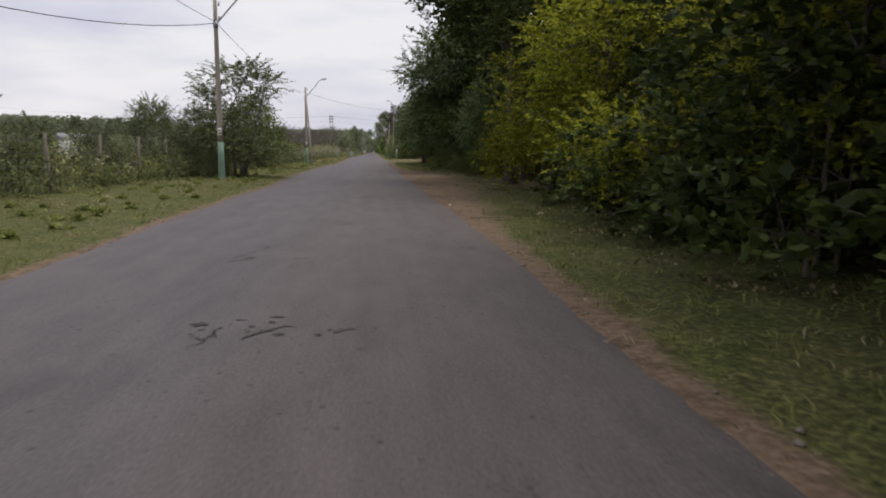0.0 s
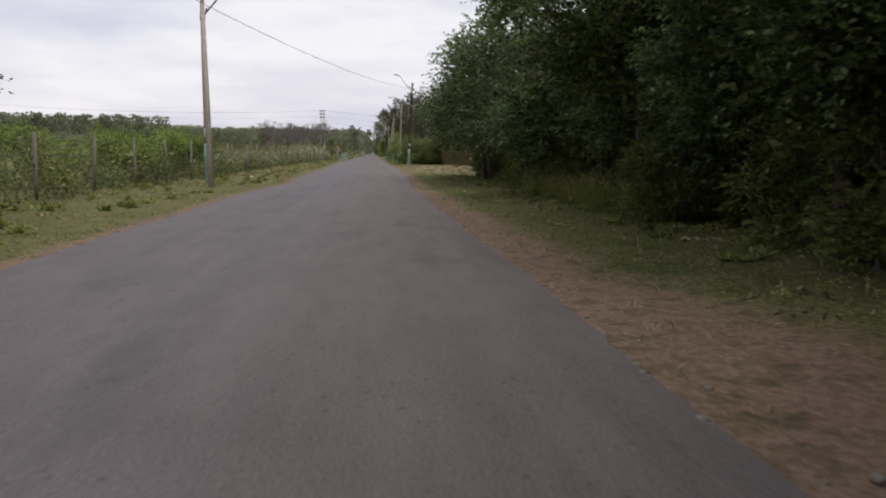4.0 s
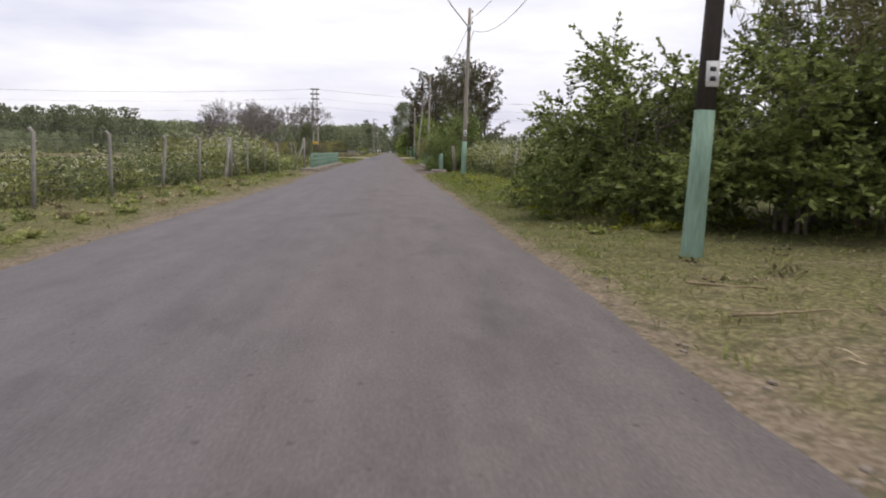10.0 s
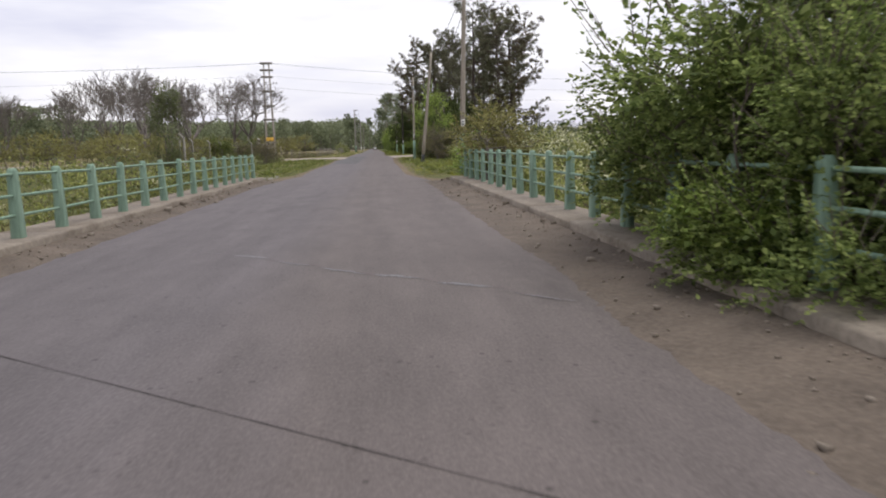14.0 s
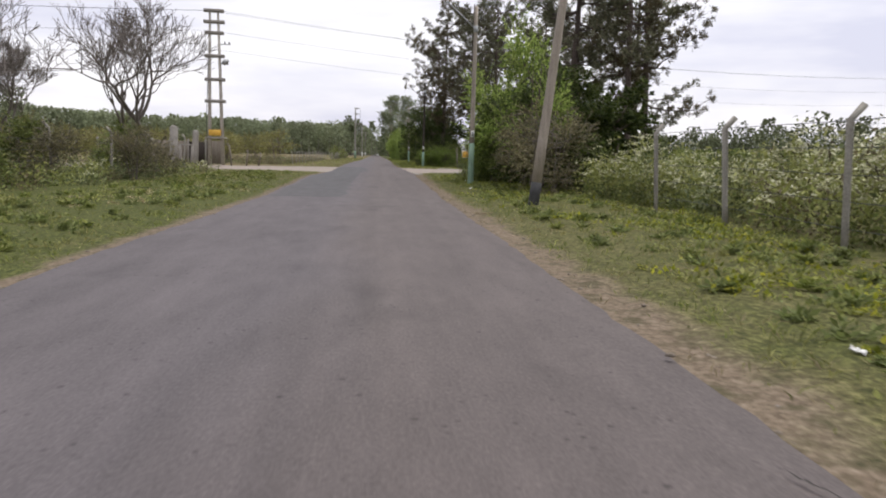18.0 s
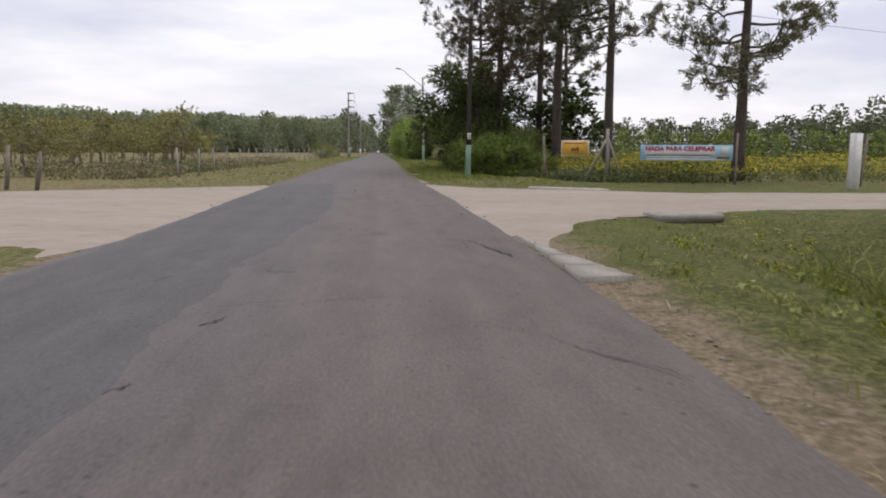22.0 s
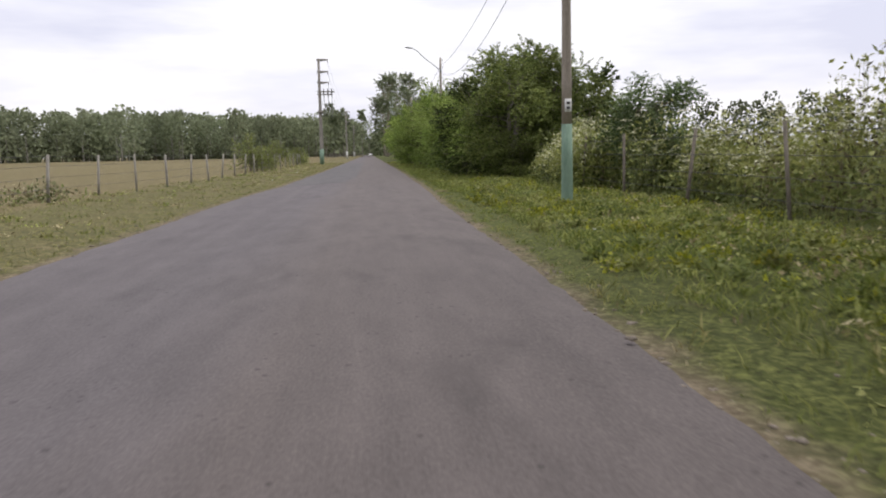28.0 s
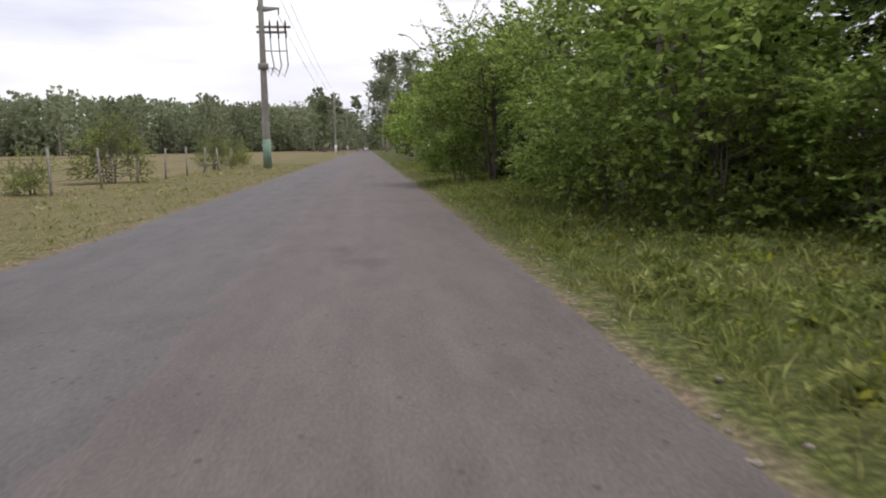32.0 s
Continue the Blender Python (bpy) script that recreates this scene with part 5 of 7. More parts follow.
def crack(x, y, length, turn, seed, width=0.03):
    """A ragged crack or tar seam lying on the road."""
    r_ = np.random.default_rng(seed)
    n = max(10, int(length / 0.045))
    t = np.linspace(-0.5, 0.5, n) * length
    off = np.cumsum(r_.normal(0, 0.018, n)) + r_.normal(0, 0.008, n)
    off -= off.mean()
    w = width * 0.55 * r_.uniform(0.1, 1.3, n) ** 1.3 * np.sqrt(np.clip(1 - (2 * t / length) ** 2, 0.02, 1))
    c, s_ = math.cos(radians(turn)), math.sin(radians(turn))
    px, py = x + t * c - off * s_, y + t * s_ + off * c
    v = np.stack([np.stack([px + s_ * w, py - c * w, 0 * px + 0.0055], -1), np.stack([px - s_ * w, py + c * w, 0 * px + 0.0055], -1)], 1).reshape(-1, 3)
    k = np.arange(n - 1) * 2
    return part("crack", Geo().add(v, np.stack([k, k + 2, k + 3, k + 1], -1)), M_CRACK, road)


# ---------------------------------------------------------------- power line supports
def twin_pole(x, y, label):
    root = thing("power_line_support", pose(x, y, float(ground_z(x, y)), 0, 0, 4), label, "power pole")
    for s_ in (-1, 1):
        part("leg", Geo().tube([(s_ * 0.62, 0, -0.3), (s_ * 0.5, 0, 7), (s_ * 0.36, 0, 14.4)], [0.19, 0.15, 0.10], 12), M_PALESTONE, root, "grey concrete leg", True)
    for z, w in ((5.95, 0.95), (7.95, 0.92), (10.1, 0.9), (12.2, 0.85), (13.2, 0.95), (14.2, 0.9)):
        part("crossbeam", Geo().box(-w, -0.2, z - 0.15, w, 0.2, z + 0.15, 0, 0.03), M_CONCRETE, root, "weathered concrete crossbeam")
    part("warning_board", Geo().box(-0.62, -0.32, 2.75, 0.5, -0.28, 3.3, 0, 0.008), M_YELLOW, root, "yellow warning board")
    part("platform", Geo().box(-0.95, -0.45, 2.45, 0.95, 0.45, 2.62, 0, 0.02), M_CONCRETE, root)
    for z, d in ((11.2, 1.1), (9.4, 0.9)):
        arm = part("arm", Geo().tube([(0.3, 0, z), (0.4 + d, 0, z)], 0.045, 6), M_STEEL, root)
        for q in (0.5, 0.85):
            part("insulator", Geo().tube([(0.4 + d * q, 0, z + h) for h in (0.04, 0.1, 0.14, 0.2, 0.26)], [0.03, 0.07, 0.04, 0.07, 0.02], 8), M_TAR, arm, smooth=True)
    part("transformer", Geo().tube([(0.75, -0.1, 9.35), (0.95, -0.1, 9.6), (1.25, -0.1, 9.75)], [0.2, 0.24, 0.16], 8), M_STEEL, root, "dark switch gear", True)
    part("downlead", Geo().tube([(-0.85, -0.1, 0.3), (-0.8, -0.15, 4.5), (-0.55, -0.1, 10.2)], 0.03, 6), M_WIRE, root)
    return root


twin_pole(-15.5, 289.3, "tall twin-legged concrete power line support with yellow board")


def big_pole(x, y, height, label, rich):
    root = thing("power_pole", pose(x, y, float(ground_z(x, y))), label, "power pole", "tall concrete power poles")
    part("shaft", Geo().tube([(0, 0, -0.3), (0, 0, 2.1), (0, 0, height * 0.6), (0, 0, height)], [0.30, 0.27, 0.20, 0.15], 14), M_CONCRETE, root, smooth=True)
    part("paint_band", Geo().tube([(0, 0, 0), (0, 0, 2.0)], [0.304, 0.278], 14), M_GREEN if rich else M_WHITE, root, "patchy painted foot", True)
    for k, z in enumerate((height - 0.15, height - 1.7, height - 3.1)):
        arm = part("crossarm", Geo().add([(-0.25, -0.09, z - 0.16), (0.3, -0.09, z - 0.2), (1.25, -0.06, z - 0.02), (-0.25, -0.09, z + 0.16), (0.3, -0.09, z + 0.14), (1.25, -0.06, z + 0.08),
                                          (-0.25, 0.09, z - 0.16), (0.3, 0.09, z - 0.2), (1.25, 0.06, z - 0.02), (-0.25, 0.09, z + 0.16), (0.3, 0.09, z + 0.14), (1.25, 0.06, z + 0.08)],
                                         [(0, 1, 4, 3), (1, 2, 5, 4), (7, 6, 9, 10), (8, 7, 10, 11), (3, 4, 10, 9), (4, 5, 11, 10), (6, 7, 1, 0), (7, 8, 2, 1), (2, 8, 11, 5), (6, 0, 3, 9)]), M_CONCRETE, root, "weathered concrete crossarm")
        part("insulator", Geo().tube([(1.18, 0, z - h) for h in (0.02, 0.1, 0.16, 0.24, 0.3, 0.42)], [0.02, 0.06, 0.03, 0.06, 0.03, 0.05], 8), M_TAR, arm, smooth=True)
    part("collar", Geo().tube([(0, 0, height * 0.5 - 0.2), (0, 0, height * 0.5 + 0.2)], 0.36, 14), M_CONCRETE, root)
    if rich:
        z = height - 4.3
        for dz in (0, -0.35):
            part("crossarm", Geo().box(-0.35, -0.1, z + dz - 0.08, 1.95 + dz, 0.1, z + dz + 0.08, 0, 0.015), M_CONCRETE, root)
        part("support_bar", Geo().tube([(0, 0, z - 1.6), (1.7, 0, z - 1.6)], 0.04, 6), M_STEEL, root)
        for q in (0.55, 1.1, 1.6):
            part("fuse", Geo().tube([(q, -0.05, z + 0.45), (q, -0.05, z + 0.2), (q, -0.05, z - 0.3), (q + 0.06, -0.05, z - 0.75)], [0.03, 0.07, 0.07, 0.03], 8), M_TAR, root, smooth=True)
            part("cable", Geo().tube([(q, 0, z - 0.6), (q + 0.05, 0, z - 1.7), (q + 0.25 - 0.1 * q, 0, z - 2.6), (q * 0.9, 0, z - 3.3), (q * 0.5, 0, height * 0.5 - 0.1), (0.2, 0, height * 0.5 - 0.1)], 0.045, 8), M_STEEL, root, "pale drooping cable", True)
    return root


big_pole(-6.1, 426, 13.9, "tall concrete power pole with crossarms and drooping cables", True)
big_pole(-6.4, 549, 13.9, "tall concrete power pole with short crossarms", False)
big_pole(-6.6, 665, 13.9, "tall concrete power pole with short crossarms", False)
for k in range(3):
    z = 13.3 - 1.5 * k
    wire((-4.9, 426, z), (-5.2, 549, z), 1.6, 0.014)
    wire((-5.2, 549, z), (-5.4, 665, z), 1.6, 0.014)
for k, (z, dx) in enumerate(((14.2, -0.6), (14.2, 0.6), (12.4, -0.6), (10.6, 0.9))):
    wire((-15.5 + dx, 289.3, z), (75, 318 + k, z - 0.5), 1.6, 0.011, "dark power line crossing the road")
    wire((-15.5 + dx, 289.3, z), (-120, 262 + k, z), 1.8, 0.011, "dark power line over the fields")


# ---------------------------------------------------------------- walls, gate and signs at the crossing
def pillar(x, y, h, r0, label, mat):
    z = float(ground_z(x, y))
    root = thing("gate_pillar", pose(x, y, z, 0, 1.5, 0), label, "pillar", "old gate pillars")
    part("shaft", Geo().tube([(0, 0, -0.2), (0, 0, 0.3), (0.03, 0, h - 0.15), (0.05, 0.02, h)], [r0, r0, r0 * 0.94, r0 * 0.6], 12), mat, root, smooth=True)
    return root


pillar(-17.5, 281.8, 3.35, 0.36, "round weathered concrete gate pillar", M_CONCRETE)
pillar(-17.4, 289.0, 3.2, 0.30, "round weathered concrete gate pillar", M_CONCRETE)
frame_ = thing("gateway", pose(-16.4, 281.6, float(ground_z(-16.4, 281.6)), 0, 0, 8), "low pale concrete gate frame beside the dirt street", "gate frame")
for xx, tilt in ((-0.42, -2), (0.42, 4)):
    part("upright", Geo().box(-0.11, -0.1, -0.1, 0.11, 0.1, 1.75, 0, 0.02), M_CONCRETE, frame_, at=pose(xx, 0, 0, 0, tilt, 0))
part("lintel", Geo().box(-0.5, -0.09, 1.72, 0.62, 0.09, 1.84, 0, 0.02), M_CONCRETE, frame_)
wall_ = thing("yard_wall", pose(-21.5, 292.2, 0, 0, 0, 1), "low dark concrete panel wall beyond the dirt street", "wall")
for k in range(7):
    xk = -5.8 + 1.7 * k
    part("panel", Geo().box(xk + 0.03, -0.07, -0.2, xk + 1.67, 0.07, 2.25 - 0.05 * (k % 3), 0, 0.015), M_TAR if k % 4 == 1 else M_POSTWOOD, wall_)
    part("post", Geo().box(xk - 0.1, -0.1, -0.2, xk + 0.1, 0.1, 2.4, 0, 0.015), M_CONCRETE, wall_)
for (x, y, h, tl) in ((-13.6, 286.6, 1.9, -5), (-12.4, 287.4, 1.5, 6), (-11.2, 286.9, 1.3, 9)):
    p_ = thing("leaning_post", pose(x, y, float(ground_z(x, y)), 0, tl, 0), "short leaning timber post by the dirt street", "post", "old posts by the street")
    part("shaft", Geo().tube([(0, 0, -0.2), (0.02, 0, h * 0.5), (0, 0, h)], [0.08, 0.075, 0.06], 8), M_POSTWOOD, p_, smooth=True)


def sheet(w, h, mat, parent, name, z=0.0, x=0.0, d=0.0, label=""):
    return part(name, Geo().box(x - w / 2, d - 0.008, z - h / 2, x + w / 2, d, z + h / 2, 0, 0.002), mat, parent, label)


M_SKYBLUE = plain_material("printed_blue", (0.22, 0.45, 0.60), (0.42, 0.62, 0.74), 1.2, 0.5)
M_RED = plain_material("printed_red", (0.42, 0.03, 0.05), (0.55, 0.05, 0.07), 6.0, 0.5)
M_BROWN = plain_material("printed_brown", (0.16, 0.07, 0.03), (0.24, 0.11, 0.04), 6.0, 0.5)
board = thing("yellow_sign", pose(9.3, 295.3, 1.5, 0, 0, -28), "yellow advertising board with brown marks on the corner fence", "sign")
sheet(1.32, 0.74, M_WHITE, board, "border", 0, 0, 0.0, "pale border")
sheet(1.24, 0.66, M_YELLOW, board, "panel", 0, 0, -0.01)
for (x, z, w, h) in ((-0.12, -0.05, 0.1, 0.14), (0.0, -0.05, 0.1, 0.14), (0.12, -0.02, 0.1, 0.2), (0.0, -0.2, 0.36, 0.03)):
    sheet(w, h, M_BROWN, board, "mark", z, x, -0.019)
sheet(1.0, 0.05, M_RED, board, "mark", 0.24, 0, -0.019)
banner = thing("banner", pose(13.2, 291.9, 1.32, 0, 0, -22), "blue and white printed banner tied to the corner fence", "banner")
sheet(3.75, 0.66, M_SKYBLUE, banner, "cloth", 0, 0, 0.0)
sheet(2.9, 0.2, M_WHITE, banner, "stripe", 0.02, -0.25, -0.01)
sheet(3.2, 0.07, M_WHITE, banner, "stripe", -0.27, 0, -0.01)
for z in (-0.09, -0.17):
    sheet(2.6, 0.035, M_BROWN if z > -0.1 else M_WHITE, banner, "mark", z, -0.3, -0.019)
sheet(0.3, 0.3, M_WHITE, banner, "emblem", 0.1, 1.55, -0.012)
sheet(0.5, 0.1, M_BROWN, banner, "mark", -0.2, 1.5, -0.019)
txt = bpy.data.curves.new("lettering", "FONT")
txt.body, txt.size, txt.extrude, txt.align_x, txt.align_y = "NADA PARA CELEBRAR", 0.27, 0.003, "CENTER", "CENTER"
txt.offset = 0.013
txt.materials.append(M_RED)
t_ob = new("lettering", txt)
t_ob.parent = banner
t_ob.matrix_basis = pose(-0.25, -0.02, 0.16, 90, 0, 0)
tagged(t_ob, label="red capital lettering")
slab = thing("kerb_stone", pose(6.85, 287.0, 0.0, 0, 1, -15), "long pale concrete kerb stone lying by the dirt street", "kerb stone")
part("stone", Geo().box(-1.4, -0.09, -0.1, 1.4, 0.09, 0.085, 0, 0.02), M_PALESTONE, slab)
apron = thing("concrete_edging", pose(2.3, 273.4, 0.0), "broken pale concrete edging at the street corner", "edging")
rr = np.random.default_rng(91)
for y0_, y1_, a0, b0, a1, b1 in ((-4.48, -3.62, -0.02, 0.6, 0.02, 0.5), (-3.6, -2.75, 0.02, 0.46, 0.03, 0.32), (-2.73, -1.7, 0.03, 0.28, 0.05, 0.17), (-1.68, -0.4, 0.05, 0.15, 0.04, 0.1)):
    ts = np.linspace(0, 1, 7)
    near_ = [(a0 + (a1 - a0) * q, y0_ + (y1_ - y0_) * q) for q in ts]
    far_ = [(b0 + (b1 - b0) * q + rr.normal(0, 0.03), y0_ + (y1_ - y0_) * q + rr.normal(0, 0.02)) for q in ts[::-1]]
    ring = near_ + far_
    n_ = len(ring)
    part("slab", Geo().add([(a, b, -0.12) for a, b in ring] + [(a, b, 0.006) for a, b in ring], [(n_ + k, n_ + k + 1, 2 * n_ - 2 - k, 2 * n_ - 1 - k) for k in range(6)] + [(k, (k + 1) % n_, n_ + (k + 1) % n_, n_ + k) for k in range(n_)]), M_CONCRETE, apron)
lip = thing("concrete_lip", pose(2.1, 294.6, 0.0), "pale concrete strip along the asphalt's edge", "edging")
for k, (a, b) in enumerate(((-2.2, -0.72), (-0.7, 0.72), (0.74, 1.8))):
    part("slab", Geo().box(-0.14 + 0.04 * k, a, -0.12, 0.15 - 0.03 * k, b, -0.016 - 0.004 * k, 0, 0.006), M_KERB, lip)
log_ = part("fallen_branch", Geo().tube([(2.0, 302.6, 0.02), (2.18, 302.2, 0.05), (2.36, 301.9, 0.04), (2.52, 301.5, 0.03)], [0.03, 0.045, 0.04, 0.02], 7), M_POLE, smooth=True)
tagged(log_, "pale broken branch lying at the road's edge", "branch")
lean_ = part("leaning_branch", Geo().tube([(4.5, 306.3, -0.1), (4.75, 306.5, 0.5), (4.95, 306.6, 1.0), (5.2, 306.9, 1.6)], [0.035, 0.03, 0.028, 0.015], 7), M_TAR, smooth=True)
tagged(lean_, "dark dead branch leaning out of the bushes", "branch")
wp = thing("white_pillar", pose(18.4, 288.3, 0.0), "white painted square gate pillar", "pillar")
part("shaft", Geo().box(-0.16, -0.16, -0.2, 0.16, 0.16, 2.1, 0, 0.025), M_WHITE, wp)
culvert = thing("culvert", pose(6.9, 277.2, -0.35, 0, 0, 10), "broken concrete culvert head at the street's edge", "culvert")
part("slab", Geo().box(-0.75, -0.5, 0.16, 0.75, 0.4, 0.36, 0, 0.04), M_CONCRETE, culvert)
part("cheek", Geo().box(-0.75, -0.45, -0.35, -0.5, 0.4, 0.155, 0, 0.03), M_CONCRETE, culvert)
part("cheek", Geo().box(0.5, -0.45, -0.35, 0.75, 0.4, 0.155, 0, 0.03), M_CONCRETE, culvert)
prop = thing("propped_post", pose(6.3, 93.9, float(ground_z(6.3, 93.9))), "pale thin post with a leaning prop under trees", "post")
part("post", Geo().tube([(0, 0, -0.2), (0.01, 0, 0.7), (0, 0, 1.5)], [0.05, 0.045, 0.04], 4), M_POSTPALE, prop)
part("brace", Geo().tube([(-0.22, -0.15, -0.1), (-0.03, 0, 1.0)], [0.035, 0.03], 4), M_POSTPALE, prop)
stake = thing("stake", pose(3.98, 132.6, float(ground_z(3.98, 132.6)), 0, -4, 0), "thin pale concrete stake holding a guy wire", "stake")
part("shaft", Geo().tube([(0, 0, -0.2), (0, 0, 0.8), (0, 0, 1.75)], [0.055, 0.05, 0.045], 4), M_CONCRETE, stake)
wire((3.9, 132.7, 1.7), (4.5, 139.3, 8.8), 0.02, 0.01, "guy wire from the tarred pole")


# ---------------------------------------------------------------- cane clump
def canes(x0, x1, y0, y1, count, height, seed, label):
    r_ = np.random.default_rng(seed)
    g = Geo()
    for k in range(count):
        x, y = r_.uniform(x0, x1), r_.uniform(y0, y1)
        h = height * r_.uniform(0.6, 1.1)
        lean_ = np.array([(x - (x0 + x1) / 2) * 0.25 + r_.normal(0, 0.35), (y - (y0 + y1) / 2) * 0.2 + r_.normal(0, 0.35), 0])
        t = np.linspace(0, 1, 6)[:, None]
        p = np.array([x, y, float(ground_z(x, y)) - 0.05]) + lean_ * t ** 2 + np.array([0, 0, h]) * t
        g.tube(p, np.linspace(0.016, 0.005, 6), 4, 0, False)
        n = 46
        q = r_.uniform(0.12, 1.0, n)
        c = np.stack([np.interp(q, t[:, 0], p[:, j]) for j in range(3)], -1) + r_.normal(0, 0.14, (n, 3))
        g.leaves(c, 0.46, 0.055, r_, 1, 0.3, -0.25)
        top = p[-1] + r_.normal(0, 0.05, (6, 3)) + np.array([0, 0, 0.1])
        g.leaves(top, 0.35, 0.05, r_, 1, 0.1, -1.5)
    return tagged(part("cane_thicket", g, [M_CANESTEM, M_CANE]), label, "cane", kind="stuff")


canes(8.1, 14.0, 138.5, 145.5, 480, 7.0, 1, "tall dry-stemmed cane thicket behind the verge")


# ---------------------------------------------------------------- planting along the road
def row(kind, name, spots, label, category, group):
    for k, (x, y, s) in enumerate(spots):
        plant(name, kind[k % len(kind)], x, y, (k * 77) % 360, s, label, category, group)


row(T_YELLOW, "tree", [(5.9, 20.0, 0.85), (6.2, 15.8, 0.8), (5.8, 24, 0.9), (6.3, 28.5, 1.0), (6.5, 33.5, 0.95), (6.8, 11.0, 0.85)], "low yellow-green tree hanging over the verge", "tree", "roadside trees")
row(B_UNDER, "bush", [(4.6, 18.3, 0.75), (5.0, 21.8, 0.75), (5.0, 15.0, 0.85), (6.4, 17, 1.0), (6.6, 20.5, 1.0), (5.4, 12.0, 0.95), (6.8, 23.5, 0.9), (5.8, 9.0, 1.0), (6.2, 26.5, 0.8)], "undergrowth bush below the trees, leaves darkened for shade", "bush", "roadside bushes")
row(T_DARK, "tree", [(6.3, 14.6, 0.95), (6.9, 9.6, 1.0), (6.2, 4.5, 1.0), (9.5, 13, 1.2), (10, 19, 1.15), (9.6, 25, 1.2), (9.8, 31, 1.2), (9.6, 37, 1.15), (11.5, 44, 1.3), (10, 49, 1.2), (8.2, 54, 1.0), (9.0, 59, 1.0), (7.8, 64, 0.9), (8.4, 70, 1.0), (8.0, 76, 1.0), (8.8, 81, 0.95), (10.0, 86, 1.0), (10.4, 91, 0.95), (12.5, 95, 1.0), (9, 5, 1.2)], "dark broadleaf tree in a dense roadside grove", "tree", "roadside trees")
row(T_BACK, "tree", [(15, 2, 1.2), (14.5, 12, 1.2), (15, 21, 1.2), (14.5, 30, 1.2), (15, 39, 1.2), (15, 48, 1.2), (14.5, 57, 1.2), (14, 66, 1.1), (14, 75, 1.1), (14, 84, 1.1), (15, 92, 1.0), (21, 10, 1.4), (21, 30, 1.4), (21, 50, 1.4), (20, 70, 1.3)], "dark tree deep in the roadside grove", "tree", "roadside trees")
# trees at y 5.5, 9.5 and 13.4 are added, trunks unseen, to shade the verge
row(T_TALL, "tree", [(5.9, 38.6, 0.9), (7.4, 43.2, 1.0), (8.4, 42.4, 1.0), (7.7, 63.5, 0.95), (7.8, 71, 0.95), (6.4, 15, 0.85), (5.5, 9.5, 0.75), (5.5, 13.4, 0.7), (5.6, 5.5, 0.75), (6.6, 32, 0.9), (7.9, 57.5, 0.9), (8, 6, 1.0)], "tall dark tree with thick pale trunk over the road", "tree", "roadside trees")
plant("tree", T_OVER, 7.0, 55.5, 0, 1.0, "tall dark tree leaning out over the road", "tree", "roadside trees", 1.0, -20)
row(T_CLEAR, "tree", [(7.2, 46.8, 0.8), (7.4, 50.5, 0.76), (7.2, 55.5, 0.75), (7.1, 61, 0.75), (7.2, 66.5, 0.78), (7.3, 72, 0.8)], "low leafy green tree along the grove's edge", "tree", "roadside trees")
row(B_DARK, "bush", [(6.5, 48.5, 0.6), (6.4, 53, 0.65), (6.3, 58.3, 0.6), (6.4, 63.8, 0.65), (6.5, 69.3, 0.6), (7.3, 97, 0.8), (7.0, 93.2, 0.85), (7.1, 88.8, 0.8), (7.5, 84.8, 0.8), (7.6, 80.8, 0.8), (7.4, 77, 0.75), (6.2, 61.8, 0.6), (6.1, 68.6, 0.6), (6.0, 54.9, 0.55)], "dense green bush at the grove's edge", "bush", "roadside bushes")
row(T_CLEAR, "tree", [(5.9, 91.0, 1.05), (6.4, 84.5, 1.02), (6.4, 77.5, 1.0), (6.3, 96.0, 0.9)], "leafy dark tree with clear trunk over the verge", "tree", "roadside trees")
row(B_UNDER, "bush", [(9.2, 20, 0.9), (9.6, 27, 0.9), (9.4, 34, 0.9), (10.4, 46, 1.0), (8.6, 50, 0.8), (8.8, 56.5, 0.8), (9.4, 15, 0.9), (9, 10, 0.9), (12, 40, 1.0), (11.5, 66, 1.0), (12, 80, 1.0), (12.5, 90, 1.0), (8.2, 47, 0.8), (7.6, 53, 0.75), (7.4, 59, 0.8), (7.2, 66, 0.7), (9.8, 62, 1.0), (9.6, 69, 1.0), (9.8, 74, 1.0), (9.8, 79, 1.0), (10, 84, 1.0), (10.5, 89, 1.0), (7.6, 74, 0.6), (7.9, 19, 0.75), (8.0, 25.5, 0.8), (8.2, 31, 0.8), (7.4, 80.5, 0.6), (7.8, 87, 0.55)], "undergrowth bush below the trees, leaves darkened for shade", "bush", "roadside bushes")
# the last three stand mid-grove, added to throw shade on road and verge
row(T_HIGH, "tree", [(6.5, 98.4, 0.86), (9.3, 95.5, 1.0), (6.2, 62.5, 0.95), (6.1, 69.5, 0.9), (5.9, 55.5, 0.95)], "high-crowned dark tree at the grove's end", "tree", "roadside trees")
row(B_UNDER, "bush", [(10.6, 103.5, 0.5), (12.5, 106.5, 0.6)], "undergrowth bush below the trees, leaves darkened for shade", "bush", "roadside bushes")
row(B_UNDER, "bush", [(8.6, 93.5, 0.95), (8.4, 89, 0.9), (10.8, 94, 1.2), (8.0, 84, 0.8), (11, 86.5, 1.2), (11, 77, 1.2)], "undergrowth bush below the trees, leaves darkened for shade", "bush", "roadside bushes")
row(B_DARK, "bush", [(5.4, 144.8, 1.1), (7.0, 142.0, 1.05), (5.0, 148.3, 0.9)], "dense dark green bush beside the pole", "bush", "roadside bushes")
row(B_GREY, "bush", [(7.6, 146.6, 1.15), (7.2, 149.6, 1.05), (8.2, 143.2, 1.05)], "airy grey-green bush beside the pole", "bush", "roadside bushes")
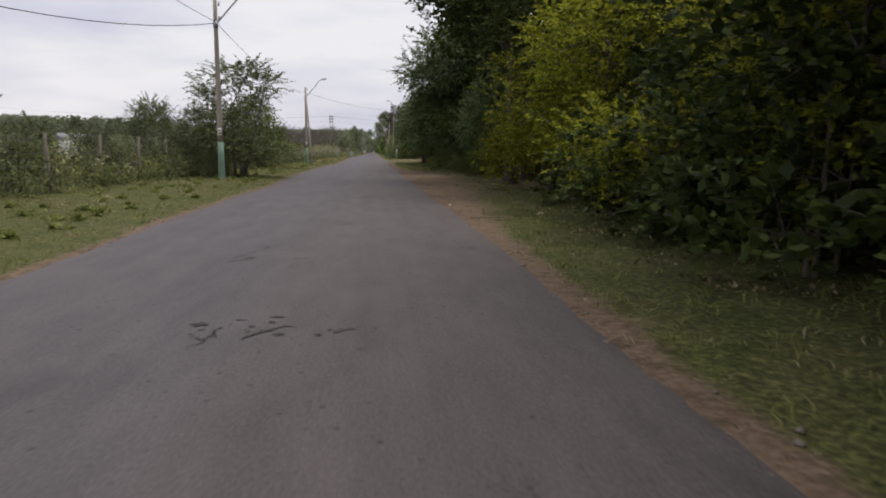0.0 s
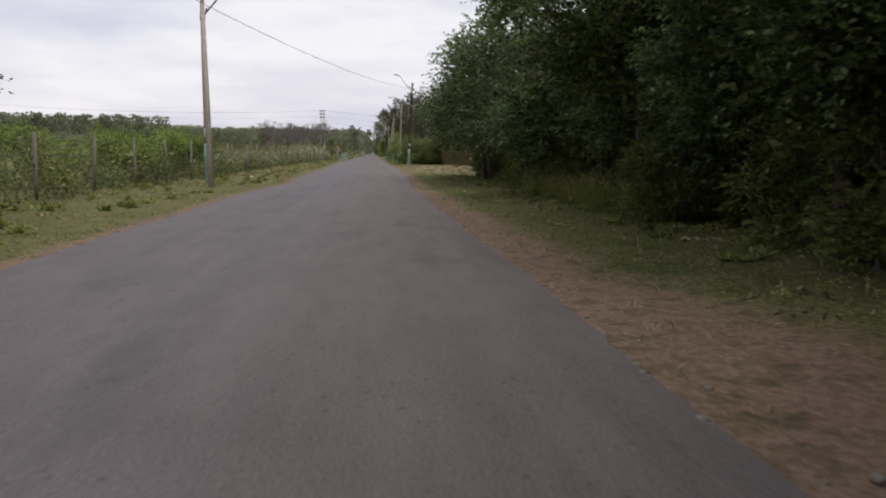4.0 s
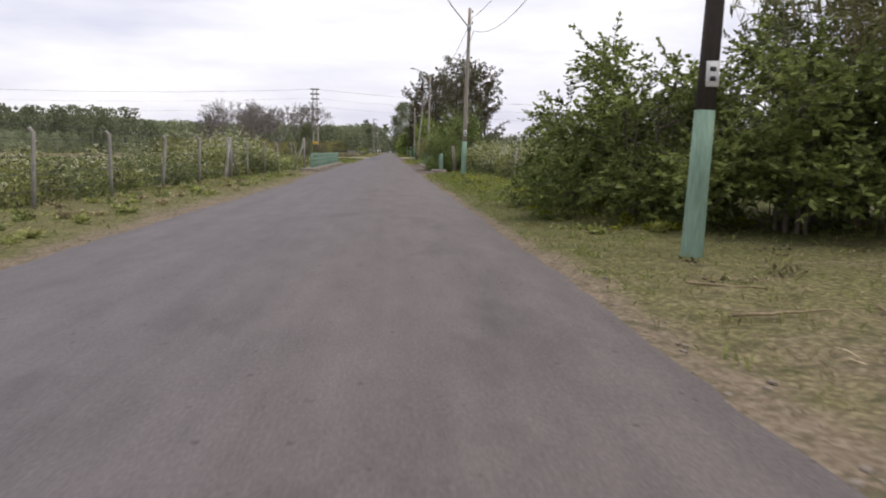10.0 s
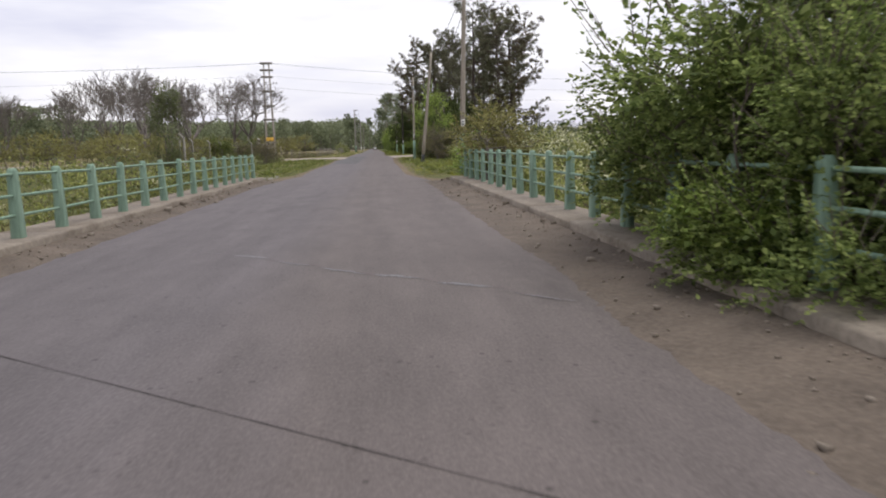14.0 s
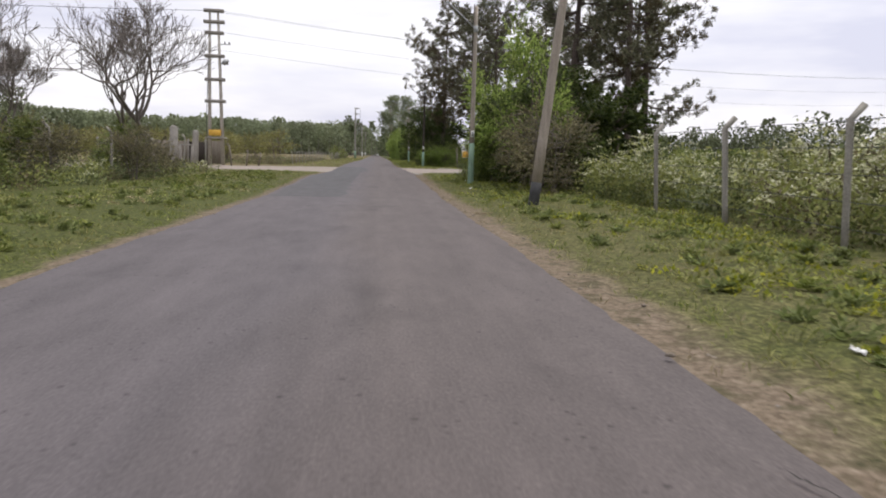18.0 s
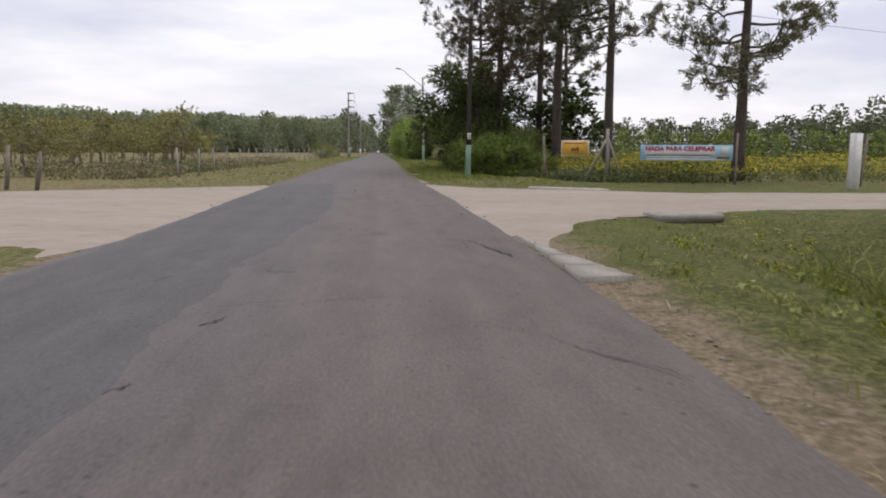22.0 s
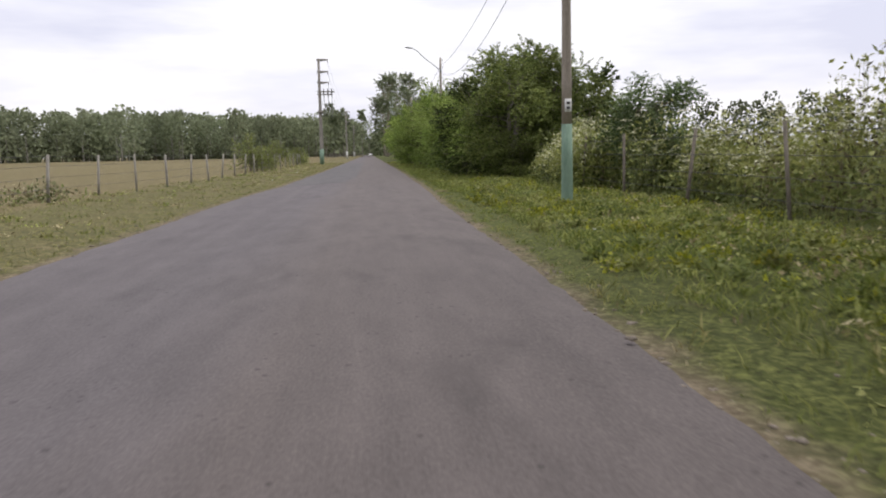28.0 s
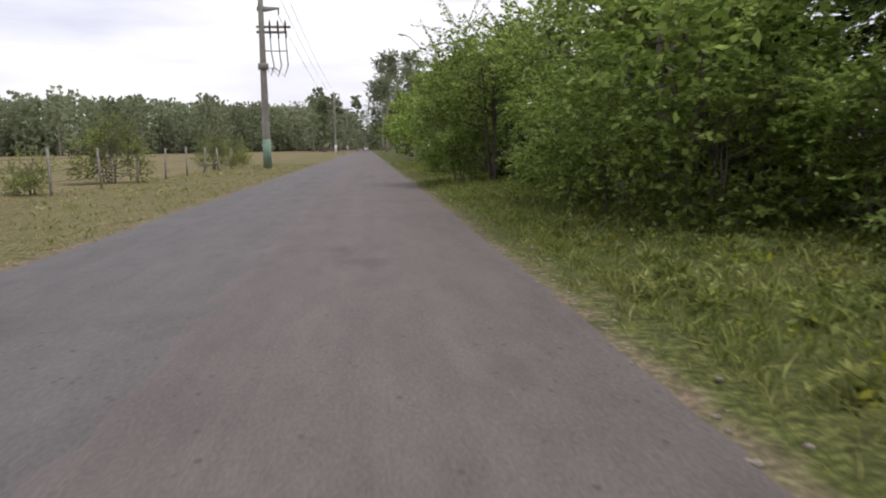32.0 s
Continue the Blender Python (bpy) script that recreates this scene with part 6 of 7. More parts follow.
row(B_GREY, "bush", [(14.5, 136, 0.6), (12.5, 128, 0.45), (16, 140, 0.7)], "grey-green thin-leaved bush behind the verge", "bush", "roadside bushes")
B_BRIDGE = [tree_meshes(s, 3.2, 2.0, -0.1, M_LEAF_FRESH, 0.08, 66, 25, 0.035, stems=5, low=0.0, spread=0.17, lobes_n=17, sprigs=110, rise=0.75, shoot=(0.2, 0.55)) for s in (43, 44)]
row(B_BRIDGE, "tree", [(4.9, 183.2, 1.28), (3.75, 181.6, 0.72), (3.9, 180.2, 0.66), (3.8, 183.0, 0.75), (4.8, 184.8, 0.95), (5.7, 183.4, 1.05), (4.5, 180.9, 0.8)], "fresh green tree hanging over the bridge railing", "tree", "")
plant("tree", T_GREY[1], -8.4, 206.5, 30, 0.72, "slender young green tree behind the bridge railing", "tree", "roadside trees", 0.55)
row(B_GREEN, "bush", [(3.55, 181.2, 0.45), (4.5, 205.5, 0.7)], "bright green bush beside the bridge", "bush", "roadside bushes")
plant("tree", T_GREEN[0], 6.5, 249.5, 40, 1.05, "tall narrow green tree behind the poles", "tree", "roadside trees", 0.6)
B_RUSSET = [tree_meshes(s, 3.3, 1.9, -0.1, M_DULL, 0.085, 46, 20, 0.03, stems=6, low=0.0, spread=0.2, bark=M_TWIG, lobes_n=14, sprigs=130) for s in (66, 67)]
row(B_RUSSET, "bush", [(6.2, 245.2, 1.05), (6.5, 247.8, 1.1), (-10.9, 250.4, 0.7), (-11.4, 254.6, 0.75), (-12.6, 246.2, 0.7)], "dull brownish shrub with thin leaves", "bush", "roadside bushes")
row(B_GREEN, "bush", [(7.8, 255, 0.9)], "leafy green bush behind the poles", "bush", "roadside bushes")
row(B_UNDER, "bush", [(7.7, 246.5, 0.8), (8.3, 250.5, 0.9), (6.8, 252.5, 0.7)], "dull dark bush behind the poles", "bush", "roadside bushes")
row(B_DARK, "bush", [(-13.4, 241, 0.8), (-14.5, 248, 0.8), (-13.5, 257, 0.8)], "dense dark bush behind the poles", "bush", "roadside bushes")
row(B_FIELD, "bush", [(4.35, 200.6, 0.95), (4.6, 203.2, 1.1)], "thin olive-brown bush over the end of the railing", "bush", "roadside bushes")
row(T_GREEN, "tree", [(6.2, 257, 0.85), (8.0, 261, 0.85), (10.0, 263, 0.7), (9.5, 269, 0.8)], "leafy green roadside tree", "tree", "roadside trees")
row(T_BACK, "tree", [(11.2, 252.5, 0.56), (12.0, 257.5, 0.58), (12.4, 262.5, 0.55), (11.5, 267, 0.5)], "tree deep in the thicket, darkened for shade", "tree", "roadside trees")
# shadow side of the green trees, given by darkened leaves
row(T_DARK, "tree", [(8.8, 261.5, 0.8), (7.4, 258.5, 0.72), (7.4, 254.0, 0.75), (9.0, 256.5, 0.9)], "leafy tree in a thicket by the crossing, darkened for shade", "tree", "roadside trees")
row(B_DARK, "bush", [(7.2, 263, 0.95), (8.6, 266, 1.0), (6.6, 259.5, 1.0), (9.3, 257.5, 1.0), (9.8, 262, 1.1), (5.9, 255.8, 0.85), (6.7, 253.6, 0.75)], "dense dark bush in a thicket by the crossing", "bush", "roadside bushes")
row(T_DARK, "tree", [(6.8, 317, 1.1), (8.4, 316, 1.0), (8.2, 322, 0.95), (6.4, 309, 0.8)], "dark leafy tree below the pines", "tree", "roadside trees")
row(B_DARK, "bush", [(6.6, 306.5, 0.9), (8.6, 305, 0.9), (7.4, 311.5, 0.95), (6.6, 313.8, 0.85), (6.9, 318.5, 0.9), (7.0, 321, 0.8)], "dense dark bush below the pines", "bush", "roadside bushes")
row(PINES, "pine_tree", [(13.3, 303, 1.0), (11.0, 306, 1.05), (7.8, 309, 1.0), (17.1, 295, 1.0), (12.5, 318, 1.0), (17, 327, 0.9), (10, 332, 0.9), (14.5, 272, 0.95), (12.0, 264, 0.9), (14.8, 261, 0.85), (16.8, 263.5, 0.9), (18.0, 269, 0.85)], "tall pine with bare lower trunk", "pine tree", "pines at the corner")
row(T_GREEN, "tree", [(8.8, 391, 1.05), (8.5, 403, 1.15), (6.5, 409, 0.8), (8.5, 412, 1.15)], "leafy green roadside tree", "tree", "roadside trees")
row(B_DARK, "bush", [(7.4, 360.3, 0.7), (8.7, 361.5, 0.8), (9.9, 360.2, 0.8), (11.2, 361.5, 0.9)], "dense dark bush at the foot of trees", "bush", "roadside bushes")
row(T_ROUND, "tree", [(7.2, 361.8, 1.1), (10.0, 362.8, 1.12), (8.6, 364.5, 1.15)], "rounded dark green tree beside flowering weeds", "tree", "roadside trees")
row(T_DARK, "tree", [(7.0, 368.3, 0.8), (10.5, 369.5, 0.9)], "dark leafy tree at the verge", "tree", "roadside trees")
row(B_GREEN, "bush", [(5.7, 387.0, 0.85), (6.5, 384.4, 0.95), (8.1, 382.6, 0.9), (9.6, 381.2, 0.95), (5.4, 389.6, 0.7)], "low leafy branches below the green trees", "bush", "roadside bushes")
row(T_GREEN, "tree", [(6.6, 386.4, 1.0), (8.6, 389.5, 1.05)], "bright green tree hanging over the verge", "tree", "roadside trees")
row(T_HANG, "tree", [(8.3, 366.0, 0.95), (7.4, 373.4, 0.9), (9.9, 376.0, 0.85), (5.6, 400.0, 0.85), (10.6, 393, 1.05), (9.8, 382.4, 0.95), (7.4, 392.5, 0.9)], "green tree with branches hanging over the verge", "tree", "roadside trees")
plant("tree", T_CLEAR[0], 10.0, 349.5, 0, 0.5, "thin-topped dark tree above flowering weeds", "tree", "roadside trees", 1.2)
row(B_DARK, "bush", [(11.0, 348.5, 0.6), (10.6, 345.5, 0.5), (11.4, 351.5, 0.65)], "dark bush among flowering weeds", "bush", "roadside bushes")
# filler bushes whose dark leaf colour makes the shadow below the trees
row(B_UNDER, "bush", [(5.9, 368.6, 0.75), (5.8, 366.6, 0.65), (6.3, 371, 0.75), (5.6, 364.8, 0.5), (8.0, 364, 0.75), (9.0, 367.5, 0.9), (8.4, 373, 0.8), (8.6, 379, 0.85), (8.8, 387, 0.9), (7.2, 401, 0.7), (7.6, 406, 0.8), (10.6, 375, 1.0), (10.8, 384, 1.0), (10.6, 394, 1.0)], "undergrowth bush below the trees, leaves darkened for shade", "bush", "roadside bushes")
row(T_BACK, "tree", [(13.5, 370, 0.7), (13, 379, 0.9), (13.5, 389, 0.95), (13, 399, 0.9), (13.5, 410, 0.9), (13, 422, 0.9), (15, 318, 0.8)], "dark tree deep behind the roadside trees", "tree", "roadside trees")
row(T_FAR, "tree", [(6.2, 419, 0.75), (8.5, 424, 1.2), (6.4, 432, 0.9), (8.5, 440, 1.3), (6.4, 449, 0.9), (8.5, 460, 1.4), (7, 474, 1.1), (9, 488, 1.4), (7.5, 505, 1.2), (9, 522, 1.5), (8, 542, 1.4)], "leafy green tree along the far road", "tree", "roadside trees")
row(B_GREEN, "bush", [(6.3, 302.8, 0.85), (7.6, 301.6, 0.75), (5.7, 305.5, 0.75), (9.0, 300.4, 0.5), (4.4, 401.5, 0.8), (5.0, 414, 0.8)], "light green leafy bush at the verge", "bush", "roadside bushes")
row(B_GREEN, "bush", [(-10.8, 92, 0.85), (-11.8, 97, 0.95), (-10.5, 86, 0.75), (-11.5, 80, 0.8), (-10.0, 95, 0.8), (-10.4, 98.5, 0.75), (-13.5, 94, 0.95), (-12.4, 103, 0.7)], "green leafy bush behind the roadside fence", "bush", "roadside bushes")
plant("tree", T_GREY[0], -7.0, 45.9, 0, 1.0, "airy grey-green willow-like tree beside the fence", "tree", "roadside trees", 1.4)
row(T_GREY, "tree", [(-9.4, 47.2, 0.6), (-11.6, 47.5, 0.7)], "airy grey-green willow-like tree beside the fence", "tree", "roadside trees")
row(T_ROUND, "tree", [(-9.1, 66.4, 0.95), (-11.0, 70, 0.85)], "rounded green tree behind the roadside fence", "tree", "roadside trees")
row(B_GREY, "bush", [(-12, 26, 0.8), (-11, 31, 0.65), (-13, 35, 0.9), (-14.5, 22, 1.2), (-10.7, 37, 0.55), (-12.5, 42, 0.8), (-16, 30, 1.1), (-8.6, 49.5, 0.6), (-9.8, 53, 0.75), (-8.9, 57.5, 0.6), (-10.5, 60.5, 0.7), (-7.9, 44.2, 0.5)], "grey-green thin-leaved bush by the fence", "bush", "roadside bushes")
row(B_FIELD, "bush", [(-14, 218, 0.9), (-16.5, 224, 1.0), (-13.5, 230, 0.9), (-18, 236, 1.1), (-14.5, 240, 0.85), (-20, 244, 1.2), (-16, 251, 1.0), (-22, 258, 1.2), (-18, 262, 1.0), (-25, 249, 1.2), (-27, 236, 1.2), (-22, 228, 1.1), (-30, 258, 1.2), (-19, 213, 1.0)], "brownish thin scrub below bare trees", "bush", "roadside bushes")
row(B_YELLOW, "bush", [(-9.5, 388.4, 1.15), (-9.9, 405.4, 1.0), (-9.7, 397.5, 0.55), (-9.3, 424, 0.8), (-10, 436, 0.9)], "sparse yellow-green bush in the dry field", "bush", "field bushes")
r_ = np.random.default_rng(77)
row(B_FIELD, "orchard_tree", [(-12 - 9 * (k % 5) - r_.uniform(0, 6), 297 + 6.5 * (k // 5) + r_.uniform(0, 4), r_.uniform(1.1, 1.6)) for k in range(30)], "small olive-brown orchard tree with thin leaves", "tree", "orchard trees")
row(B_FIELD, "orchard_tree", [(-27, 362, 1.2), (-36, 366, 1.4), (-33, 372, 1.1), (-44, 374, 1.4), (-52, 368, 1.3), (-41, 385, 1.3)], "small olive-brown orchard tree in a dry field", "tree", "orchard trees")
for k, (x, y, s) in enumerate([(-20, 240, 1.3), (-16.8, 267, 1.6), (-20, 257, 1.6), (-13.3, 262, 1.5), (-25, 262, 1.4), (-21, 220, 1.0), (-17.5, 246, 1.25), (-22, 249, 1.5), (-26.5, 243, 1.4), (-18, 231, 1.0), (-27, 254, 1.6), (-22.5, 265, 1.5)]):
    t = thing("bare_tree", pose(x, y, float(ground_z(x, y)), 0, 0, k * 61), "leafless grey tree with fine twigs", "bare tree", "bare trees by the dirt street")
    t.scale = (s, s, s)
    part("trunk", BARE[k % 3], None, t)

weeds("tall_weeds", -18, lambda y: np.interp(y, [6, 98], [-9.2, -8.0]), 4, 98, 1.75, 1900, 1, 0.1, dull=0.7)
weeds("tall_weeds", -20, lambda y: np.interp(y, [100, 140, 180], [-8.4, -8.4, -7.2]), 98, 182, 1.4, 3000, 2, 0.35, dull=0.7)
weeds("tall_weeds", lambda y: np.interp(y, [98, 118, 128, 142], [7.6, 8.4, 11.5, 13]), 20, 96, 142, 1.75, 1900, 3, 0.35, dull=0.5)
weeds("tall_weeds", lambda y: np.interp(y, [150, 175], [6.8, 4.9]), 16, 149, 179, 2.05, 1900, 4, 0.9)
weeds("tall_weeds", 4.3, 14, 180, 206, 2.2, 1200, 5, 0.7)
weeds("tall_weeds", lambda y: np.interp(y, [205, 236, 242], [6.3, 7.3, 6.8]), 16, 204, 244, 1.95, 1900, 6, 0.8)
weeds("tall_weeds", -13, -7.3, 170, 182.5, 2.4, 520, 15, 0.95, label="tall flowering bushes with cream flower heads")
weeds("tall_weeds", -22, -6.6, 183, 212, 1.35, 900, 7, 0.1, dull=0.5)
weeds("tall_weeds", -26, -10.5, 212, 268, 1.0, 1200, 8, 0.1, dull=0.7)
weeds("tall_weeds", lambda y: np.interp(y, [320, 348], [7.0, 8.4]), 17, 320, 349, 2.6, 1500, 9, 0.75, dull=0.25)
weeds("tall_weeds", lambda y: np.interp(y, [349, 358], [6.9, 7.4]), 13, 349.5, 358, 2.3, 900, 12, 0.9, dull=0.1)
weeds("dry_weeds", -26, lambda y: np.interp(y, [295, 345], [-10.2, -10.0]), 294.5, 322, 0.75, 700, 13, 0.05, label="brownish dry weeds along the field fence", leaf=M_DRYWEED)
weeds("dry_weeds", -22, -9.6, 322, 352, 0.7, 500, 14, 0.0, label="low brownish dry weeds in the field", leaf=M_DRYWEED)
weeds("mustard_weeds", lambda y: np.interp(y, [291, 300], [12, 9.2]), 30, 293.0, 313, 1.2, 1700, 10, 1.7, True, "yellow flowering weeds behind the corner fence")
weeds("tall_weeds", lambda y: np.interp(y, [270, 279], [12, 13]), 26, 262, 278, 1.8, 600, 11, 0.3)
herbs("verge_plants", 142, 440, 1, 0.8, 6.0, 86000, 21, (M_WEED, M_GRASS, M_LEAF_YELLOW), "low leafy green and yellowish verge plants", 0.10, 0.45)
herbs("verge_plants", 300, 440, 1, 0.8, 6.0, 40000, 22, (M_WEED, M_GRASS, M_LEAF_YELLOW), "lush low leafy verge plants", 0.14, 0.7)
herbs("verge_plants", 0, 440, -1, 1.0, 6.0, 50000, 23, (M_WEED, M_GRASS, M_STRAW), "low leafy and dry verge plants", 0.08, 0.4)
weeds("tall_weeds", lambda y: np.interp(y, [291, 300], [10.5, 7.6]), 12, 292.5, 300, 0.5, 420, 16, 0.0, label="low rough weeds along the corner fence", leaf=M_WEED_LOW, dull=0.7)
herbs("dead_leaves", 8, 140, 1, 1.5, 7.5, 50000, 24, (M_STRAW, M_RUST), "dry fallen leaves and stems on the verge", 0.02, 0.5)

grass("verge_grass", 0, 440, 1, 0.15, 6.5, 150000, 1, M_GRASS, "short green verge grass", 0.09, lambda x, y: np.clip(1.0 - dirt_of(x, y) - 0.5 * dry_of(x, y), 0.0, 1))
grass("verge_grass", 0, 440, -1, 0.15, 6.0, 95000, 2, M_GRASS, "short green verge grass", 0.085, lambda x, y: np.clip(1.0 - dirt_of(x, y) - 0.5 * dry_of(x, y), 0.0, 1))
tussocks("weed_clumps", 314, 360, 1, 0.9, 5.4, 420, 41, (M_WEED, M_WEED_LOW, M_LUSH, M_LEAF_YELLOW), "clumps of cut broad-leaved weeds on the verge", 0.26)
tussocks("weed_clumps", 360, 404, 1, 0.8, 5.6, 330, 42, (M_WEED_LOW, M_LUSH), "clumps of broad-leaved weeds in the rank grass", 0.2)
tussocks("weed_clumps", 142, 172, 1, 1.2, 4.6, 170, 43, (M_WEED, M_WEED_LOW, M_LEAF_YELLOW), "clumps of yellowish weeds along the fence", 0.22)
tussocks("weed_clumps", 210, 262, 1, 1.4, 5.0, 260, 44, (M_WEED_LOW, M_LUSH), "clumps of leafy weeds on the verge", 0.16)
tussocks("weed_clumps", 210, 268, -1, 1.2, 5.6, 220, 45, (M_WEED_LOW, M_LUSH), "clumps of leafy weeds on the verge", 0.16)
tussocks("weed_clumps", 96, 176, -1, 0.9, 3.6, 220, 47, (M_WEED, M_WEED_LOW, M_STRAW), "low weed clumps on the verge", 0.18)
tussocks("weed_clumps", 14, 96, -1, 1.0, 4.2, 170, 48, (M_WEED, M_LUSH), "low weed clumps on the verge", 0.14)
tussocks("weed_clumps", 62, 100, 1, 2.6, 6.0, 150, 49, (M_WEED_LOW, M_LUSH), "low weed clumps under the trees", 0.16)
grass("tall_grass", 350, 402, 1, 0.5, 6.0, 50000, 29, M_LUSH, "rank green grass below the trees", 0.15)
grass("tall_grass", 316, 350, 1, 0.9, 5.2, 16000, 30, M_LUSH, "tufted green grass among cut weeds", 0.16)
grass("tall_grass", 296, 316, 1, 0.3, 4.0, 14000, 33, M_LUSH, "rank green grass beside the road", 0.13)
grass("tall_grass", 150, 176, 1, 0.6, 4.6, 12000, 34, M_LUSH, "tufted green grass along the fence", 0.13)
grass("tall_grass", 259, 270, 1, 3.0, 6.5, 6000, 19, M_GRASS, "tall green grass on the ditch bank", 0.36)
grass("tall_grass", 71, 81, 1, 3.8, 6.4, 7000, 9, M_GRASS, "tall tufted straw-green grass under the trees", 0.55)
grass("tall_grass", 72, 80, 1, 4.4, 6.2, 1800, 10, M_STRAW, "tall dry grass stalks under the trees", 0.6)
herbs("cut_weeds", 316, 374, 1, 1.3, 5.6, 34000, 25, (M_STRAW, M_LEAF_YELLOW, M_WEED, M_WEED_LOW), "cut yellowing weeds and leafy plants on the verge", 0.1, 0.75)
herbs("verge_plants", 148, 176, 1, 1.2, 4.5, 12000, 26, (M_WEED, M_LEAF_YELLOW, M_WEED_LOW), "leafy yellow-green plants along the fence", 0.13, 0.7)
herbs("verge_plants", 208, 262, 1, 1.4, 5.0, 18000, 27, (M_WEED, M_LEAF_YELLOW, M_WEED_LOW), "leafy yellow-green plants along the fence", 0.12, 0.6)
herbs("verge_plants", 208, 268, -1, 0.8, 6.0, 18000, 28, (M_WEED, M_GRASS, M_WEED_LOW), "lush low leafy verge plants", 0.1, 0.6)
grass("dry_grass", 0, 440, 1, 0.05, 6.0, 80000, 3, M_STRAW, "dry straw-coloured verge grass", 0.06, lambda x, y: np.clip(0.15 + dry_of(x, y), 0, 1))
grass("dry_grass", 0, 440, -1, 0.05, 6.5, 70000, 4, M_STRAW, "dry straw-coloured verge grass", 0.06, lambda x, y: np.clip(0.1 + dry_of(x, y), 0, 1))


# distant woods
def wood(name, line_pts, h, count, seed, mat, label, depth=14, trunks=True, low=0.2, wide=1.5, m=110, leaf=0.105, even=0.85, tops=None):
    r = np.random.default_rng(seed)
    p = np.array(line_pts, float)
    seg = np.linalg.norm(np.diff(p, axis=0), axis=1)
    s = r.random(count) * seg.sum()
    cum = np.concatenate([[0], np.cumsum(seg)])
    x = np.interp(s, cum, p[:, 0]) + r.normal(0, depth * 0.5, count)
    y = np.interp(s, cum, p[:, 1]) + r.uniform(0, depth, count)
    hh = h * r.uniform(even, 1.95 - even, count)
    if tops:
        hh = hh * np.interp(x, tops[0], tops[1])
    g = Geo()
    for k in range(count):
        if trunks:
            g.tube([(x[k], y[k], -0.3), (x[k], y[k], hh[k] * 0.5)], [0.28, 0.12], 4, 1, False)
    c = np.stack([x, y, 0 * x], -1)[:, None].repeat(m, 1)
    t = low + (1 - low) * r.random((count, m)) ** 0.85
    w = (0.12 * hh)[:, None] * np.sqrt(np.clip(1.08 - t, 0, 1)) * wide
    a = r.uniform(0, 6.28, (count, m))
    c[..., 0] += np.cos(a) * w * np.sqrt(r.random((count, m)))
    c[..., 1] += np.sin(a) * w * np.sqrt(r.random((count, m)))
    c[..., 2] = t * hh[:, None]
    g.leaves(c.reshape(-1, 3), h * leaf, h * leaf * 0.7, r, 0)
    ob = part(name, g, [mat, M_POSTPALE])
    return tagged(ob, label, "woods", kind="stuff")


wood("distant_wood", [(-420, 440), (-205, 523), (-150, 563), (-120, 607), (-90, 650), (-66, 690), (-42, 750), (-22, 850)], 22, 1000, 1, M_LEAF_HAZED, "distant row of tall poplars, leaves paled for haze", 30, True, 0.06, 2.9, 140, 0.072, 0.945, ((-420, -170, -125, -90, -48, -25), (0.95, 0.95, 0.85, 0.9, 0.97, 1.05)))
wood("distant_wood", [(-420, 432), (-205, 515), (-150, 555), (-120, 599), (-90, 642), (-64, 684), (-40, 744), (-20, 845)], 9.5, 700, 9, M_LEAF_HAZED, "low growth below the distant poplars", 16, False, 0.0, 3.8, 80, 0.14)
wood("distant_wood", [(-330, 385), (-180, 420), (-116, 436)], 19, 280, 19, M_LEAF_HAZED, "dense dark wood across the fields", 24, True, 0.06, 2.9, 150, 0.07, 0.95)
wood("distant_wood", [(-190, 180), (-130, 330), (-120, 480)], 7.5, 260, 2, M_LEAF_HAZED, "low distant trees behind the fields", 20, False, 0.0, 3.0, 200, 0.07)
wood("distant_wood", [(70, 100), (75, 260), (80, 400), (40, 440), (60, 560)], 8.2, 420, 3, M_LEAF_BELT, "distant tree belt behind the weeds", 16, False, 0.0, 3.2, 150, 0.075)
wood("distant_wood", [(26, -10), (26, 60), (24, 104)], 6, 60, 6, M_LEAF_SHADED, "dark hedge behind the roadside grove", 5, False, 0.0, 3.0)
wood("distant_wood", [(20, 318), (34, 316), (70, 300)], 3.0, 130, 7, M_LEAF_MID, "green bushes behind the corner plot", 8, False, 0.0, 3.8, 150, 0.1)
wood("distant_wood", [(30, 352), (60, 345), (120, 330)], 5.0, 110, 8, M_LEAF_BELT, "tree belt behind the corner plot", 8, False, 0.0, 2.8, 260, 0.08)
row(T_EUC, "eucalyptus", [(7.5, 618, 0.98), (12.5, 640, 1.05), (17, 626, 1.0), (22, 645, 1.02), (9, 668, 1.1), (15, 690, 1.1), (28, 632, 0.85), (8.5, 720, 1.15), (14, 590, 0.72), (24, 600, 0.7)], "tall eucalyptus beside the far road", "eucalyptus", "far eucalyptus trees")
wood("distant_wood", [(-70, 1400), (70, 1400)], 20, 90, 21, M_LEAF_HAZED, "far trees closing the road", 40, False, 0.0, 3.2, 80, 0.13)
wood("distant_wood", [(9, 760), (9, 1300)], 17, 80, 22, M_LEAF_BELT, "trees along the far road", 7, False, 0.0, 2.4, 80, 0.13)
wood("distant_wood", [(-9, 900), (-9, 1300)], 15, 60, 23, M_LEAF_HAZED, "trees along the far road", 7, False, 0.0, 2.4, 80, 0.13)
wood("eucalyptus_row", [(-12, 620), (-14, 700), (-10, 900)], 20, 50, 5, M_LEAF_HAZED, "trees along the far road", 8, True, 0.1, 1.8)


